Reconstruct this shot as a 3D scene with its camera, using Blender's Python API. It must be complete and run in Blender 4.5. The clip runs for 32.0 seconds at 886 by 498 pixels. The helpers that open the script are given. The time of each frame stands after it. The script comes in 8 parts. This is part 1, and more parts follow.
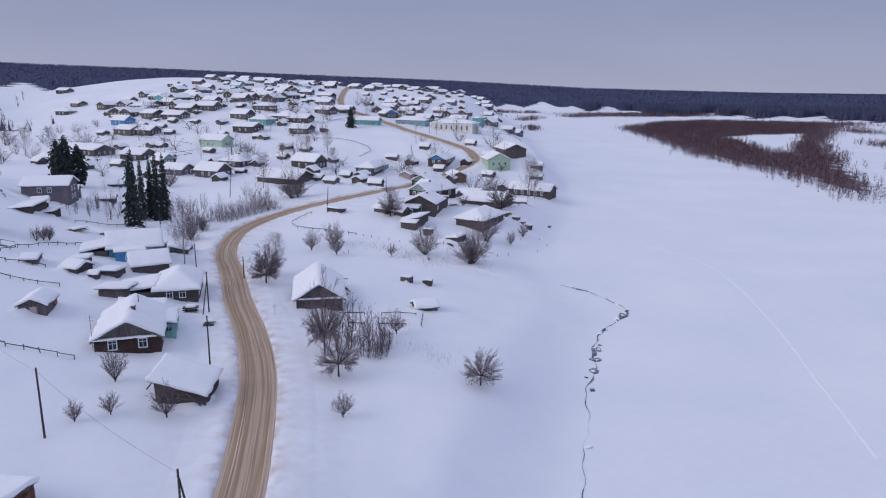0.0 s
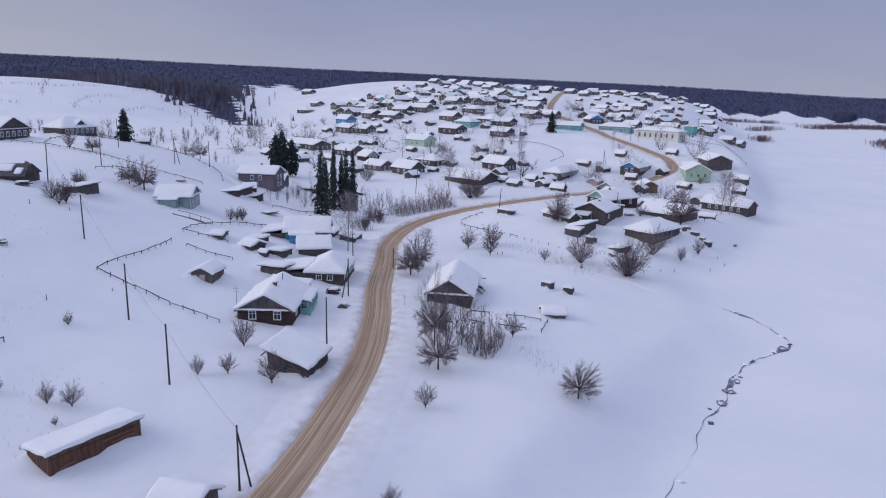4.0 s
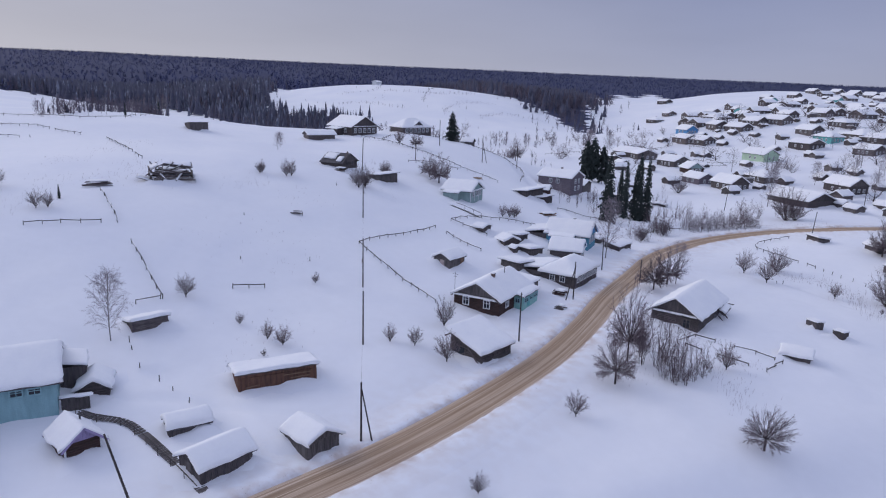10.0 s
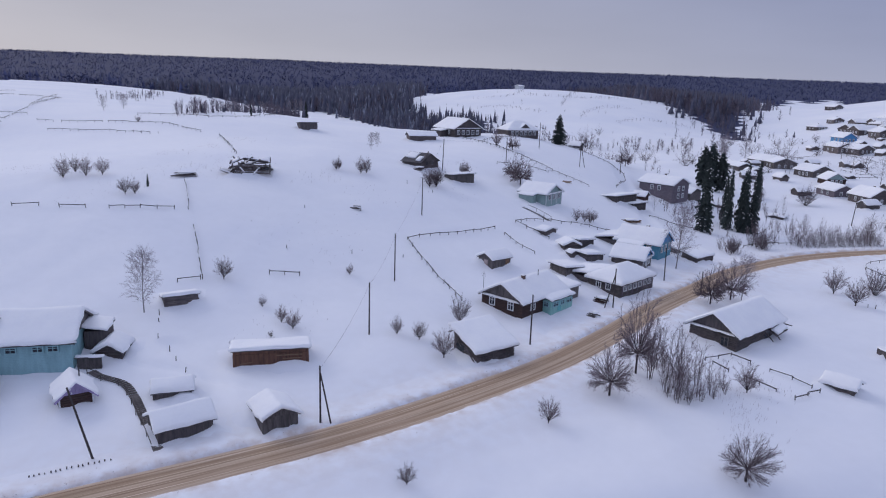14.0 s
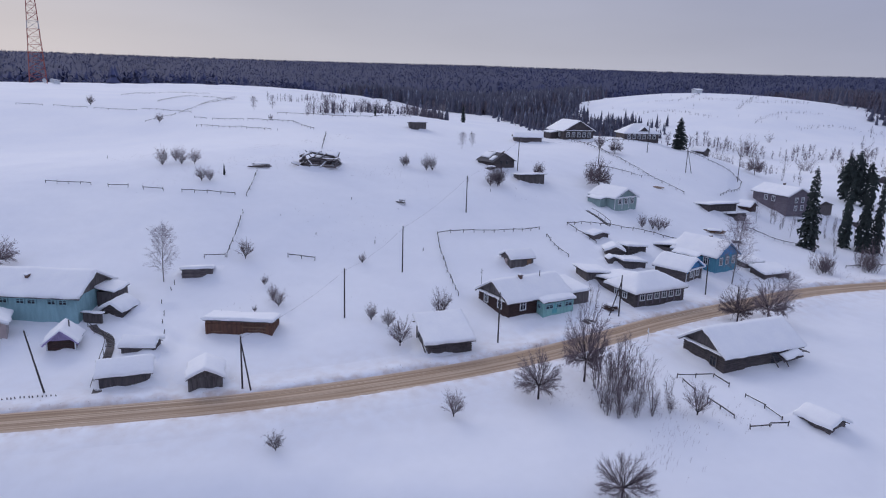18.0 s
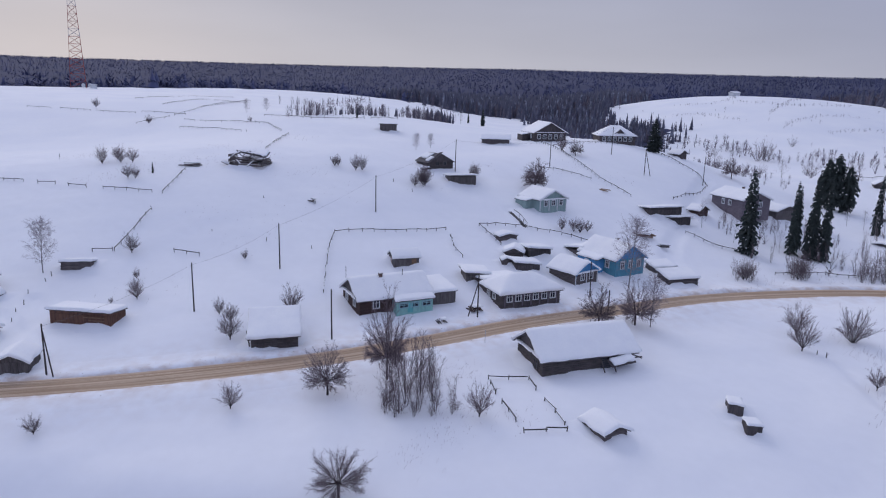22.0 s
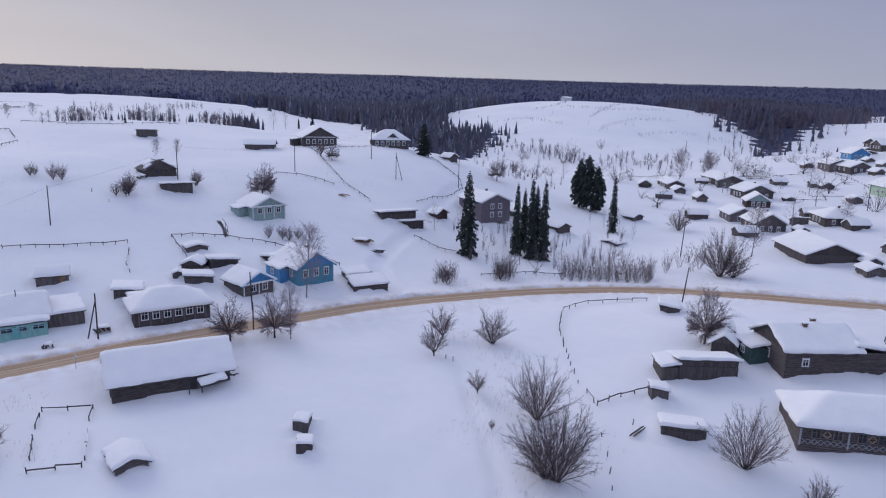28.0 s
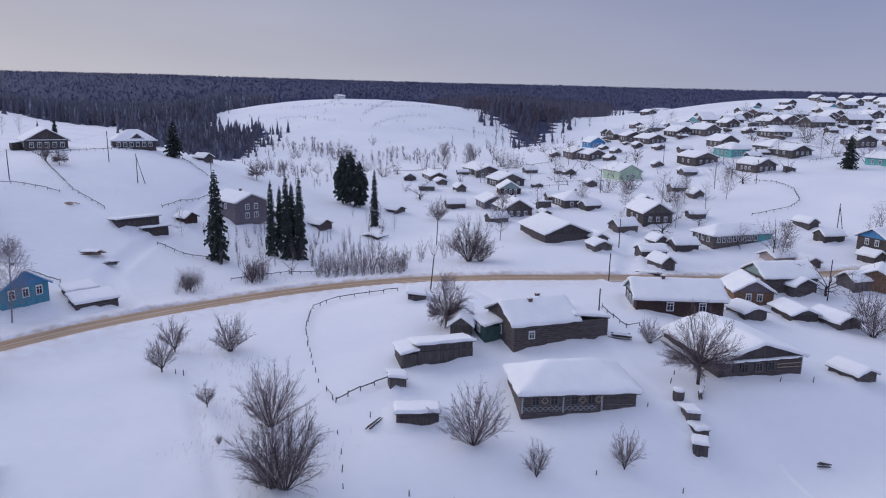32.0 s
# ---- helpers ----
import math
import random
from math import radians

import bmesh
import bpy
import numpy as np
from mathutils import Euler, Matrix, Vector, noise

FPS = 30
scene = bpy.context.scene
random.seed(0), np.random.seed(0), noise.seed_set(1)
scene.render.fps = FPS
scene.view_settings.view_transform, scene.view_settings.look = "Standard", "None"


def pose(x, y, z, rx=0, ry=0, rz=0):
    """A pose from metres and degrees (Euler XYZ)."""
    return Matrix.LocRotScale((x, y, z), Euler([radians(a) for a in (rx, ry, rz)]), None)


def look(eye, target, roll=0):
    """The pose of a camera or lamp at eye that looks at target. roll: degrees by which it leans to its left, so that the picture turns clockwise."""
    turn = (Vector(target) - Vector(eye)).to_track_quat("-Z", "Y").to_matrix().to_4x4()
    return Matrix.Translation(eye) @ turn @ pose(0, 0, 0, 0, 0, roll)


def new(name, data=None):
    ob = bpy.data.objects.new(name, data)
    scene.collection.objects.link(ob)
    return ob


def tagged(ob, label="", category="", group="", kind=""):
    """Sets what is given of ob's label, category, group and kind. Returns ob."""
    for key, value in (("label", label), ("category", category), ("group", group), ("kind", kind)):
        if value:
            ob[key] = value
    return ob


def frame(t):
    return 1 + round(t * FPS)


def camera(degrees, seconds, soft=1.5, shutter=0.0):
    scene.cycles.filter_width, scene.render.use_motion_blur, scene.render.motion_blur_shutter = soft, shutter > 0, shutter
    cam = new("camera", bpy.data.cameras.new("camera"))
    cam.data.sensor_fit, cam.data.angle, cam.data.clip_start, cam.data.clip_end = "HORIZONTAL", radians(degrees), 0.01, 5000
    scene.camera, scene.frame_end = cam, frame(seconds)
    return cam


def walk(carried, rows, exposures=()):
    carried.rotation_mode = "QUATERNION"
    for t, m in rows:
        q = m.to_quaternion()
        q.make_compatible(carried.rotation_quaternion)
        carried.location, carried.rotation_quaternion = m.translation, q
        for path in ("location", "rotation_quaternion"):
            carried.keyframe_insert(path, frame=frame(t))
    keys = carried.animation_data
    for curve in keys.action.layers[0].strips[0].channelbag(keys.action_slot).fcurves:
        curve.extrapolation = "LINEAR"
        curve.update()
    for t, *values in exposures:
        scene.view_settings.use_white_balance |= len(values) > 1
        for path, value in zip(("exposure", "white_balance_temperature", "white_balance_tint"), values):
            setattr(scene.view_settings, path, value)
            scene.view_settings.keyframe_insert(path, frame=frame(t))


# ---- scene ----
# The drone: field of view, and rows of seconds, x, y, z, heading (clockwise from north), pitch, roll
cam = camera(65.41, 32.0, soft=1.1)
FLIGHT = [
    (0, 0.00, 0.00, 31.90, 0.01, -13.18, 0.69),
    (0.5, 2.22, -0.00, 31.89, -2.09, -13.15, 0.84),
    (1, 4.30, 0.06, 31.88, -4.34, -13.12, 0.99),
    (1.5, 6.18, 0.18, 31.88, -6.69, -13.11, 1.12),
    (2, 7.89, 0.35, 31.88, -9.03, -13.12, 1.23),
    (2.5, 9.46, 0.57, 31.88, -11.40, -13.12, 1.32),
    (3, 10.94, 0.82, 31.87, -13.64, -13.12, 1.38),
    (3.5, 12.38, 1.13, 31.86, -15.87, -13.11, 1.42),
    (4, 13.83, 1.51, 31.85, -18.20, -13.11, 1.44),
    (4.5, 15.32, 1.98, 31.82, -20.74, -13.12, 1.44),
    (5, 16.89, 2.58, 31.77, -23.61, -13.15, 1.44),
    (5.5, 18.58, 3.30, 31.72, -26.45, -13.16, 1.45),
    (6, 20.37, 4.16, 31.67, -28.95, -13.16, 1.48),
    (6.5, 22.24, 5.11, 31.61, -31.36, -13.18, 1.52),
    (7, 24.09, 6.10, 31.56, -33.82, -13.20, 1.58),
    (7.5, 25.84, 7.12, 31.50, -36.27, -13.19, 1.64),
    (8, 27.47, 8.10, 31.45, -38.76, -13.18, 1.70),
    (8.5, 28.95, 9.02, 31.39, -41.28, -13.15, 1.76),
    (9, 30.24, 9.92, 31.33, -43.81, -13.13, 1.80),
    (9.5, 31.35, 10.88, 31.26, -46.13, -13.12, 1.81),
    (10, 32.39, 11.92, 31.21, -47.99, -13.11, 1.80),
    (10.5, 33.49, 13.05, 31.15, -49.53, -13.11, 1.77),
    (11, 34.68, 14.32, 31.11, -51.02, -13.10, 1.74),
    (11.5, 36.01, 15.83, 31.09, -52.44, -13.10, 1.72),
    (12, 37.50, 17.60, 31.07, -53.92, -13.09, 1.72),
    (12.5, 39.14, 19.64, 31.05, -55.64, -13.08, 1.73),
    (13, 40.91, 21.95, 31.02, -57.43, -13.08, 1.75),
    (13.5, 42.69, 24.63, 30.98, -59.27, -13.09, 1.78),
    (14, 44.54, 27.55, 30.91, -61.04, -13.10, 1.79),
    (14.5, 46.41, 30.66, 30.84, -62.77, -13.11, 1.80),
    (15, 48.25, 33.91, 30.76, -64.80, -13.12, 1.80),
    (15.5, 50.01, 37.28, 30.69, -67.00, -13.14, 1.78),
    (16, 51.69, 40.75, 30.62, -69.23, -13.14, 1.77),
    (16.5, 53.24, 44.27, 30.58, -71.37, -13.15, 1.76),
    (17, 54.65, 47.83, 30.55, -73.27, -13.16, 1.75),
    (17.5, 55.92, 51.40, 30.54, -75.15, -13.16, 1.75),
    (18, 57.06, 54.97, 30.52, -77.01, -13.16, 1.74),
    (18.5, 58.08, 58.61, 30.51, -78.87, -13.15, 1.74),
    (19, 59.00, 62.30, 30.49, -80.43, -13.13, 1.73),
    (19.5, 59.85, 66.11, 30.45, -81.19, -13.11, 1.71),
    (20, 60.57, 69.98, 30.42, -81.62, -13.07, 1.68),
    (20.5, 61.15, 73.88, 30.40, -81.96, -13.04, 1.65),
    (21, 61.67, 77.83, 30.38, -82.18, -13.01, 1.61),
    (21.5, 62.21, 81.82, 30.38, -82.14, -12.97, 1.58),
    (22, 62.65, 85.78, 30.40, -82.06, -12.93, 1.56),
    (22.5, 62.98, 89.70, 30.42, -81.91, -12.90, 1.55),
    (23, 63.26, 93.58, 30.45, -81.57, -12.87, 1.53),
    (23.5, 63.59, 97.39, 30.48, -81.00, -12.83, 1.50),
    (24, 63.89, 101.13, 30.53, -80.45, -12.77, 1.47),
    (24.5, 64.19, 104.81, 30.59, -79.84, -12.71, 1.47),
    (25, 64.48, 108.37, 30.64, -79.23, -12.66, 1.48),
    (25.5, 64.73, 111.72, 30.68, -78.58, -12.61, 1.52),
    (26, 64.94, 114.81, 30.72, -77.85, -12.55, 1.55),
    (26.5, 65.09, 117.55, 30.74, -77.01, -12.48, 1.58),
    (27, 65.16, 119.87, 30.75, -76.01, -12.39, 1.60),
    (27.5, 65.19, 121.86, 30.73, -74.32, -12.29, 1.59),
    (28, 65.23, 123.54, 30.69, -72.38, -12.21, 1.56),
    (28.5, 65.34, 125.05, 30.62, -70.40, -12.14, 1.52),
    (29, 65.45, 126.42, 30.54, -69.03, -12.09, 1.46),
    (29.5, 65.56, 127.70, 30.43, -67.31, -12.03, 1.38),
    (30, 65.69, 128.86, 30.30, -64.56, -11.97, 1.28),
    (30.5, 65.77, 129.84, 30.16, -60.97, -11.92, 1.17),
    (31, 65.85, 130.67, 30.00, -58.17, -11.89, 1.07),
    (31.5, 65.97, 131.43, 29.82, -56.28, -11.88, 0.99),
    (32, 66.09, 132.18, 29.64, -54.98, -11.89, 0.92),
]


def flight_pose(x, y, z, heading, pitch, roll):
    a, b = radians(heading), radians(pitch)
    ahead = Vector((math.sin(a) * math.cos(b), math.cos(a) * math.cos(b), math.sin(b)))
    eye = Vector((x, y, z))
    return look(eye, eye + ahead * 10, ROLL_SIGN * roll)


ROLL_SIGN = 1
walk(cam, [(t, flight_pose(*row)) for t, *row in FLIGHT])
# ---- sky and light: a still, overcast winter afternoon, brighter low in the south-west ----
SUN_AZ, SUN_EL = -112.0, 14.0
world = bpy.data.worlds.new("overcast_sky")
scene.world = world
world.use_nodes = True
wt = world.node_tree
wt.nodes.clear()
w_out = wt.nodes.new("ShaderNodeOutputWorld")
w_bg = wt.nodes.new("ShaderNodeBackground")
w_sky = wt.nodes.new("ShaderNodeTexSky")
w_sky.sky_type, w_sky.sun_disc = "NISHITA", False
w_sky.sun_elevation, w_sky.sun_rotation = radians(SUN_EL), radians(SUN_AZ)
w_sky.dust_density, w_sky.air_density = 2.0, 1.0
w_scale = wt.nodes.new("ShaderNodeMixRGB")
w_scale.blend_type, w_scale.inputs[0].default_value = "MULTIPLY", 1.0
w_scale.inputs[2].default_value = (0.10, 0.10, 0.10, 1)
w_co = wt.nodes.new("ShaderNodeTexCoord")
w_sep = wt.nodes.new("ShaderNodeSeparateXYZ")


def sky_ramp(rows):
    n = wt.nodes.new("ShaderNodeValToRGB")
    n.color_ramp.elements[0].position, n.color_ramp.elements[0].color = rows[0][0], (*rows[0][1], 1)
    n.color_ramp.elements[1].position, n.color_ramp.elements[1].color = rows[-1][0], (*rows[-1][1], 1)
    for at, c in rows[1:-1]:
        n.color_ramp.elements.new(at).color = (*c, 1)
    return n


# cloud colour by height: away from the hidden sun, and towards it
w_cool = sky_ramp([(0.0, (0.55, 0.585, 0.785)), (0.05, (0.485, 0.53, 0.76)), (0.2, (0.325, 0.385, 0.66)), (0.5, (0.60, 0.67, 0.985)), (1.0, (0.71, 0.79, 1.13))])
w_warm = sky_ramp([(0.0, (0.785, 0.775, 0.86)), (0.05, (0.735, 0.73, 0.825)), (0.2, (0.55, 0.575, 0.745)), (0.5, (0.70, 0.74, 0.975)), (1.0, (0.745, 0.815, 1.11))])
w_dot = wt.nodes.new("ShaderNodeVectorMath")
w_dot.operation = "DOT_PRODUCT"
w_dot.inputs[1].default_value = (math.sin(radians(SUN_AZ)), math.cos(radians(SUN_AZ)), 0.0)
w_side = wt.nodes.new("ShaderNodeMapRange")
w_side.inputs[1].default_value, w_side.inputs[2].default_value = 0.1, 1.0
w_two = wt.nodes.new("ShaderNodeMixRGB")
w_noise = wt.nodes.new("ShaderNodeTexNoise")
w_noise.inputs["Scale"].default_value = 2.2
w_noise.inputs["Detail"].default_value = 4.0
w_map = wt.nodes.new("ShaderNodeMapping")
w_map.inputs["Scale"].default_value = (1.0, 1.0, 5.0)
w_cloud = wt.nodes.new("ShaderNodeMapRange")
w_cloud.inputs[1].default_value, w_cloud.inputs[2].default_value = 0.35, 0.7
w_cloud.inputs[3].default_value, w_cloud.inputs[4].default_value = 0.955, 1.045
w_mul = wt.nodes.new("ShaderNodeMixRGB")
w_mul.blend_type, w_mul.inputs[0].default_value = "MULTIPLY", 1.0
w_mix = wt.nodes.new("ShaderNodeMixRGB")
w_mix.inputs[0].default_value = 0.975
wl = wt.links.new
wl(w_sky.outputs[0], w_scale.inputs[1])
wl(w_co.outputs["Generated"], w_sep.inputs[0])
wl(w_sep.outputs["Z"], w_cool.inputs[0])
wl(w_sep.outputs["Z"], w_warm.inputs[0])
wl(w_co.outputs["Generated"], w_dot.inputs[0])
wl(w_dot.outputs["Value"], w_side.inputs[0])
wl(w_side.outputs[0], w_two.inputs[0])
wl(w_cool.outputs[0], w_two.inputs[1])
wl(w_warm.outputs[0], w_two.inputs[2])
wl(w_co.outputs["Generated"], w_map.inputs[0])
wl(w_map.outputs[0], w_noise.inputs["Vector"])
wl(w_noise.outputs["Fac"], w_cloud.inputs[0])
wl(w_two.outputs[0], w_mul.inputs[1])
wl(w_cloud.outputs[0], w_mul.inputs[2])
wl(w_scale.outputs[0], w_mix.inputs[1])
wl(w_mul.outputs[0], w_mix.inputs[2])
wl(w_mix.outputs[0], w_bg.inputs[0])
w_bg.inputs[1].default_value = 0.685
wl(w_bg.outputs[0], w_out.inputs[0])

sun_data = bpy.data.lights.new("sun", "SUN")
sun_data.energy, sun_data.angle, sun_data.color = 1.15, radians(48), (1.0, 0.93, 0.90)
sun = new("sun", sun_data)
sun.matrix_world = look((0, 0, 200), (-200 * math.sin(radians(SUN_AZ)), -200 * math.cos(radians(SUN_AZ)), 200 - 200 * math.tan(radians(24))))

# ---- ground form ----
RIVER_Z = -10.5
SHORE_Y = (-400, 0, 60, 100, 128, 143, 165, 195, 265, 330, 500, 740, 1250, 1700, 4000)
SHORE_X = (-60, 2, 13, 24, 35, 31, 24, 33, 51, 58, 75, 92, 104, 190, 900)
# knolls round the road, 38 m apart, and wider hills: x, y, radius, height
KNOLLS = (
    (-1.7, -0.3, 5.9, 0.8, -3.2, 0.4, -1.2),
    (0.4, -1.8, 1.8, -1.3, -0.1, 3.6, -4.4),
    (5.9, 1.2, 5.5, 3.3, -5, 0.5, -5.4),
    (-0.9, -4.9, 0.9, -1.1, -3.4, 6.6, -1.7),
    (-1.5, 2.8, 5, -2.5, 0.2, -4.1, -8.7),
    (5.5, 6.6, -3.3, -9.1, 0.7, 1.7, 1.3),
    (-4.3, -5, -2.5, 1.7, 1.1, -1.2, -2.2),
    (5.1, 3.4, -0.8, -1.7, -3.8, -5, -6.1),
)
HILLS = (
    (-1500, 900, 600, 47.3),
    (-1100, 700, 350, -3.9),
    (-480, 445, 110, -10.5),
    (-640, 520, 120, -4.2),
    (-820, 590, 130, 3.1),
    (-1000, 660, 150, 6.5),
    (-540, 260, 90, -12.1),
    (-620, 340, 90, 15.8),
    (-700, 280, 110, -23.4),
    (-940, 350, 150, -7.5),
    (-370, 590, 90, -27.4),
    (-480, 760, 110, -21.6),
    (-640, 690, 110, 5.5),
    (-740, 960, 180, -7.9),
    (-850, 480, 110, 8.6),
    (-380, 370, 80, 2.5),
    (-300, 470, 80, -14.9),
    (-300, 640, 120, 9.1),
    (-700, 100, 300, 36),
    (-450, -80, 200, -10),
    (-300, 60, 110, 8),
    (-350, 250, 110, -14.2),
    (-230, 280, 80, -13.2),
    (-1000, 300, 300, -18),
    (-500, 150, 150, -6.5),
    (-300, 550, 180, 14.7),
    (-100, 560, 130, 6.3),
    (-100, 420, 90, 3.9),
    (0, 400, 80, 1.8),
    (0, 560, 120, -6.7),
    (-150, 800, 220, 18.1),
    (-500, 800, 250, 15.8),
    (-110, 340, 70, -8.2),
    (-30, 290, 70, 5.3),
    (50, 700, 200, 2.2),
    (-300, -300, 250, 28.7),
    (-60, -120, 150, -13.1),
    (-230, 170, 80, 7.2),
    (-195, 650, 100, -12.0),
    (-330, 740, 110, 9.5),
    (-60, 720, 90, 4.0),
    (0, 720, 80, 6.5),
    (-560, 430, 90, 12.6),
    (-620, 340, 90, -5.2),
    (-470, 480, 80, 6.2),
    (-310, 480, 65, -8.9),
    (-520, 360, 80, 0.2),
    (-390, 420, 70, 3.1),
    (-700, 560, 120, -6.8),
    (-400, 560, 80, 7.8),
    (-520, 520, 90, 2.4),
    (-660, 440, 90, 4.9),
)
# height of the wooded ridges on the skyline by compass bearing
RIDGE_DEG = (-180, -113, -76, -45, -22, 0, 12, 25, 60, 120, 180)
RIDGE_EL = (1.4, 1.75, 2.0, 1.75, 1.35, 0.8, 0.3, 0.1, 0.1, 0.6, 1.4)


def ease(a, b, v):
    s = np.clip((v - a) / (b - a), 0, 1)
    return s * s * (3 - 2 * s)


def land_z(x, y):
    x, y = np.asarray(x, float), np.asarray(y, float)
    z = np.full(np.broadcast(x, y).shape, -4.0)
    for j, row in enumerate(KNOLLS):
        for i, h in enumerate(row):
            z = z + h * np.exp(-((x + 190 - 38 * i) ** 2 + (y - 5 - 38 * j) ** 2) / (2 * 38.0 ** 2))
    for hx, hy, r, h in HILLS:
        z = z + h * np.exp(-((x - hx) ** 2 + (y - hy) ** 2) / (2.0 * r * r))
    return z


def ground_z(x, y):
    """Height of the snow, without its small drifts."""
    x, y = np.asarray(x, float), np.asarray(y, float)
    z = land_z(x, y)
    shore = np.interp(y, SHORE_Y, SHORE_X)
    near = ease(-1, 0, (x - shore) / np.interp(y, (330, 450, 620), (16.0, 40.0, 70.0)))
    z = z * (1 - near) + RIVER_Z * near
    far_bank = ease(0, 120, x - (shore + 420 + 0.45 * np.abs(y - 300)))
    z = z + 3.0 * far_bank
    r = np.hypot(x, y - 100)
    bearing = np.degrees(np.arctan2(x, y - 100))
    ridge = 18 + 2800 * np.tan(np.radians(np.interp(bearing, RIDGE_DEG, RIDGE_EL)))
    s = ease(1100, 2800, r)
    return z * (1 - s) + ridge * s

# ---- materials ----
def surface(name, tint, rough=0.8, other=None, scale=1.0, stretch=(1, 1, 1), bump=0.3, bump_scale=None, metal=0.0, lo=0.35, hi=0.65, fine=None, by_object=0.0, space="Object", spread=0.18):
    """A two-scale noise surface: tint and other mixed by a stretched noise, finer grain, relief, and a shift of its own per thing."""
    m = bpy.data.materials.new(name)
    m.use_nodes = True
    t = m.node_tree
    n, l = t.nodes, t.links.new
    b = n["Principled BSDF"]
    b.inputs["Roughness"].default_value, b.inputs["Metallic"].default_value = rough, metal
    if "Specular IOR Level" in b.inputs:
        b.inputs["Specular IOR Level"].default_value = 0.25
    co = n.new("ShaderNodeTexCoord")
    mp = n.new("ShaderNodeMapping")
    mp.inputs["Scale"].default_value = stretch
    l(co.outputs[space], mp.inputs[0])
    n1 = n.new("ShaderNodeTexNoise")
    n1.inputs["Scale"].default_value, n1.inputs["Detail"].default_value = scale, 5.0
    l(mp.outputs[0], n1.inputs["Vector"])
    mr = n.new("ShaderNodeMapRange")
    mr.inputs[1].default_value, mr.inputs[2].default_value = lo, hi
    l(n1.outputs["Fac"], mr.inputs[0])
    mix = n.new("ShaderNodeMixRGB")
    mix.inputs[1].default_value, mix.inputs[2].default_value = (*tint, 1), (*(other or [c * 0.7 for c in tint]), 1)
    l(mr.outputs[0], mix.inputs[0])
    n2 = n.new("ShaderNodeTexNoise")
    n2.inputs["Scale"].default_value, n2.inputs["Detail"].default_value = fine or scale * 9, 3.0
    l(mp.outputs[0], n2.inputs["Vector"])
    mr2 = n.new("ShaderNodeMapRange")
    mr2.inputs[3].default_value, mr2.inputs[4].default_value = 1 - spread, 1 + spread
    l(n2.outputs["Fac"], mr2.inputs[0])
    mul = n.new("ShaderNodeMixRGB")
    mul.blend_type, mul.inputs[0].default_value = "MULTIPLY", 1.0
    l(mix.outputs[0], mul.inputs[1])
    l(mr2.outputs[0], mul.inputs[2])
    last = mul
    if by_object:
        oi = n.new("ShaderNodeObjectInfo")
        mr3 = n.new("ShaderNodeMapRange")
        mr3.inputs[3].default_value, mr3.inputs[4].default_value = 1 - by_object, 1 + by_object
        l(oi.outputs["Random"], mr3.inputs[0])
        mul2 = n.new("ShaderNodeMixRGB")
        mul2.blend_type, mul2.inputs[0].default_value = "MULTIPLY", 1.0
        l(last.outputs[0], mul2.inputs[1])
        l(mr3.outputs[0], mul2.inputs[2])
        last = mul2
    l(last.outputs[0], b.inputs["Base Color"])
    if bump:
        bp = n.new("ShaderNodeBump")
        bp.inputs["Strength"].default_value, bp.inputs["Distance"].default_value = bump, 0.05
        l((n2 if bump_scale is None else n1).outputs["Fac"], bp.inputs["Height"])
        l(bp.outputs[0], b.inputs["Normal"])
    return m


SNOW = surface("snow", (0.900, 0.915, 0.950), 0.9, (0.84, 0.863, 0.92), 0.035, bump=0.34, fine=0.7, spread=0.025)


def sandy_spray(m):
    """Sand thrown by the plough over the snow beside the road."""
    n, l = m.node_tree.nodes, m.node_tree.links.new
    at = n.new("ShaderNodeAttribute")
    at.attribute_name = "sand"
    ns = n.new("ShaderNodeTexNoise")
    ns.inputs["Scale"].default_value, ns.inputs["Detail"].default_value = 0.55, 6.0
    co = n.new("ShaderNodeTexCoord")
    l(co.outputs["Object"], ns.inputs["Vector"])
    mr = n.new("ShaderNodeMapRange")
    mr.inputs[1].default_value, mr.inputs[2].default_value = 0.36, 0.66
    l(ns.outputs["Fac"], mr.inputs[0])
    mu = n.new("ShaderNodeMath")
    mu.operation = "MULTIPLY"
    l(at.outputs["Fac"], mu.inputs[0])
    l(mr.outputs[0], mu.inputs[1])
    mix = n.new("ShaderNodeMixRGB")
    mix.inputs[2].default_value = (0.64, 0.56, 0.52, 1)
    l(mu.outputs[0], mix.inputs[0])
    l(n["Principled BSDF"].inputs["Base Color"].links[0].from_socket, mix.inputs[1])
    l(mix.outputs[0], n["Principled BSDF"].inputs["Base Color"])


sandy_spray(SNOW)
SNOW_CAP = surface("roof_snow", (0.945, 0.955, 0.970), 0.9, (0.90, 0.913, 0.945), 0.5, bump=0.4, fine=3.0, spread=0.03)
LOG = surface("weathered_log", (0.095, 0.083, 0.086), 0.85, (0.155, 0.134, 0.132), 1.2, (1, 1, 4), bump=0.5, by_object=0.25)
LOG_RED = surface("red_brown_log", (0.085, 0.052, 0.047), 0.85, (0.06, 0.042, 0.04), 1.2, (1, 1, 4), bump=0.5)
GREYWOOD = surface("grey_boards", (0.17, 0.155, 0.155), 0.9, (0.10, 0.09, 0.09), 1.4, (2.5, 2.5, 0.4), bump=0.6, by_object=0.2)
DARKWOOD = surface("dark_boards", (0.085, 0.077, 0.082), 0.9, (0.135, 0.118, 0.118), 1.4, (2.5, 2.5, 0.4), bump=0.6, by_object=0.25)
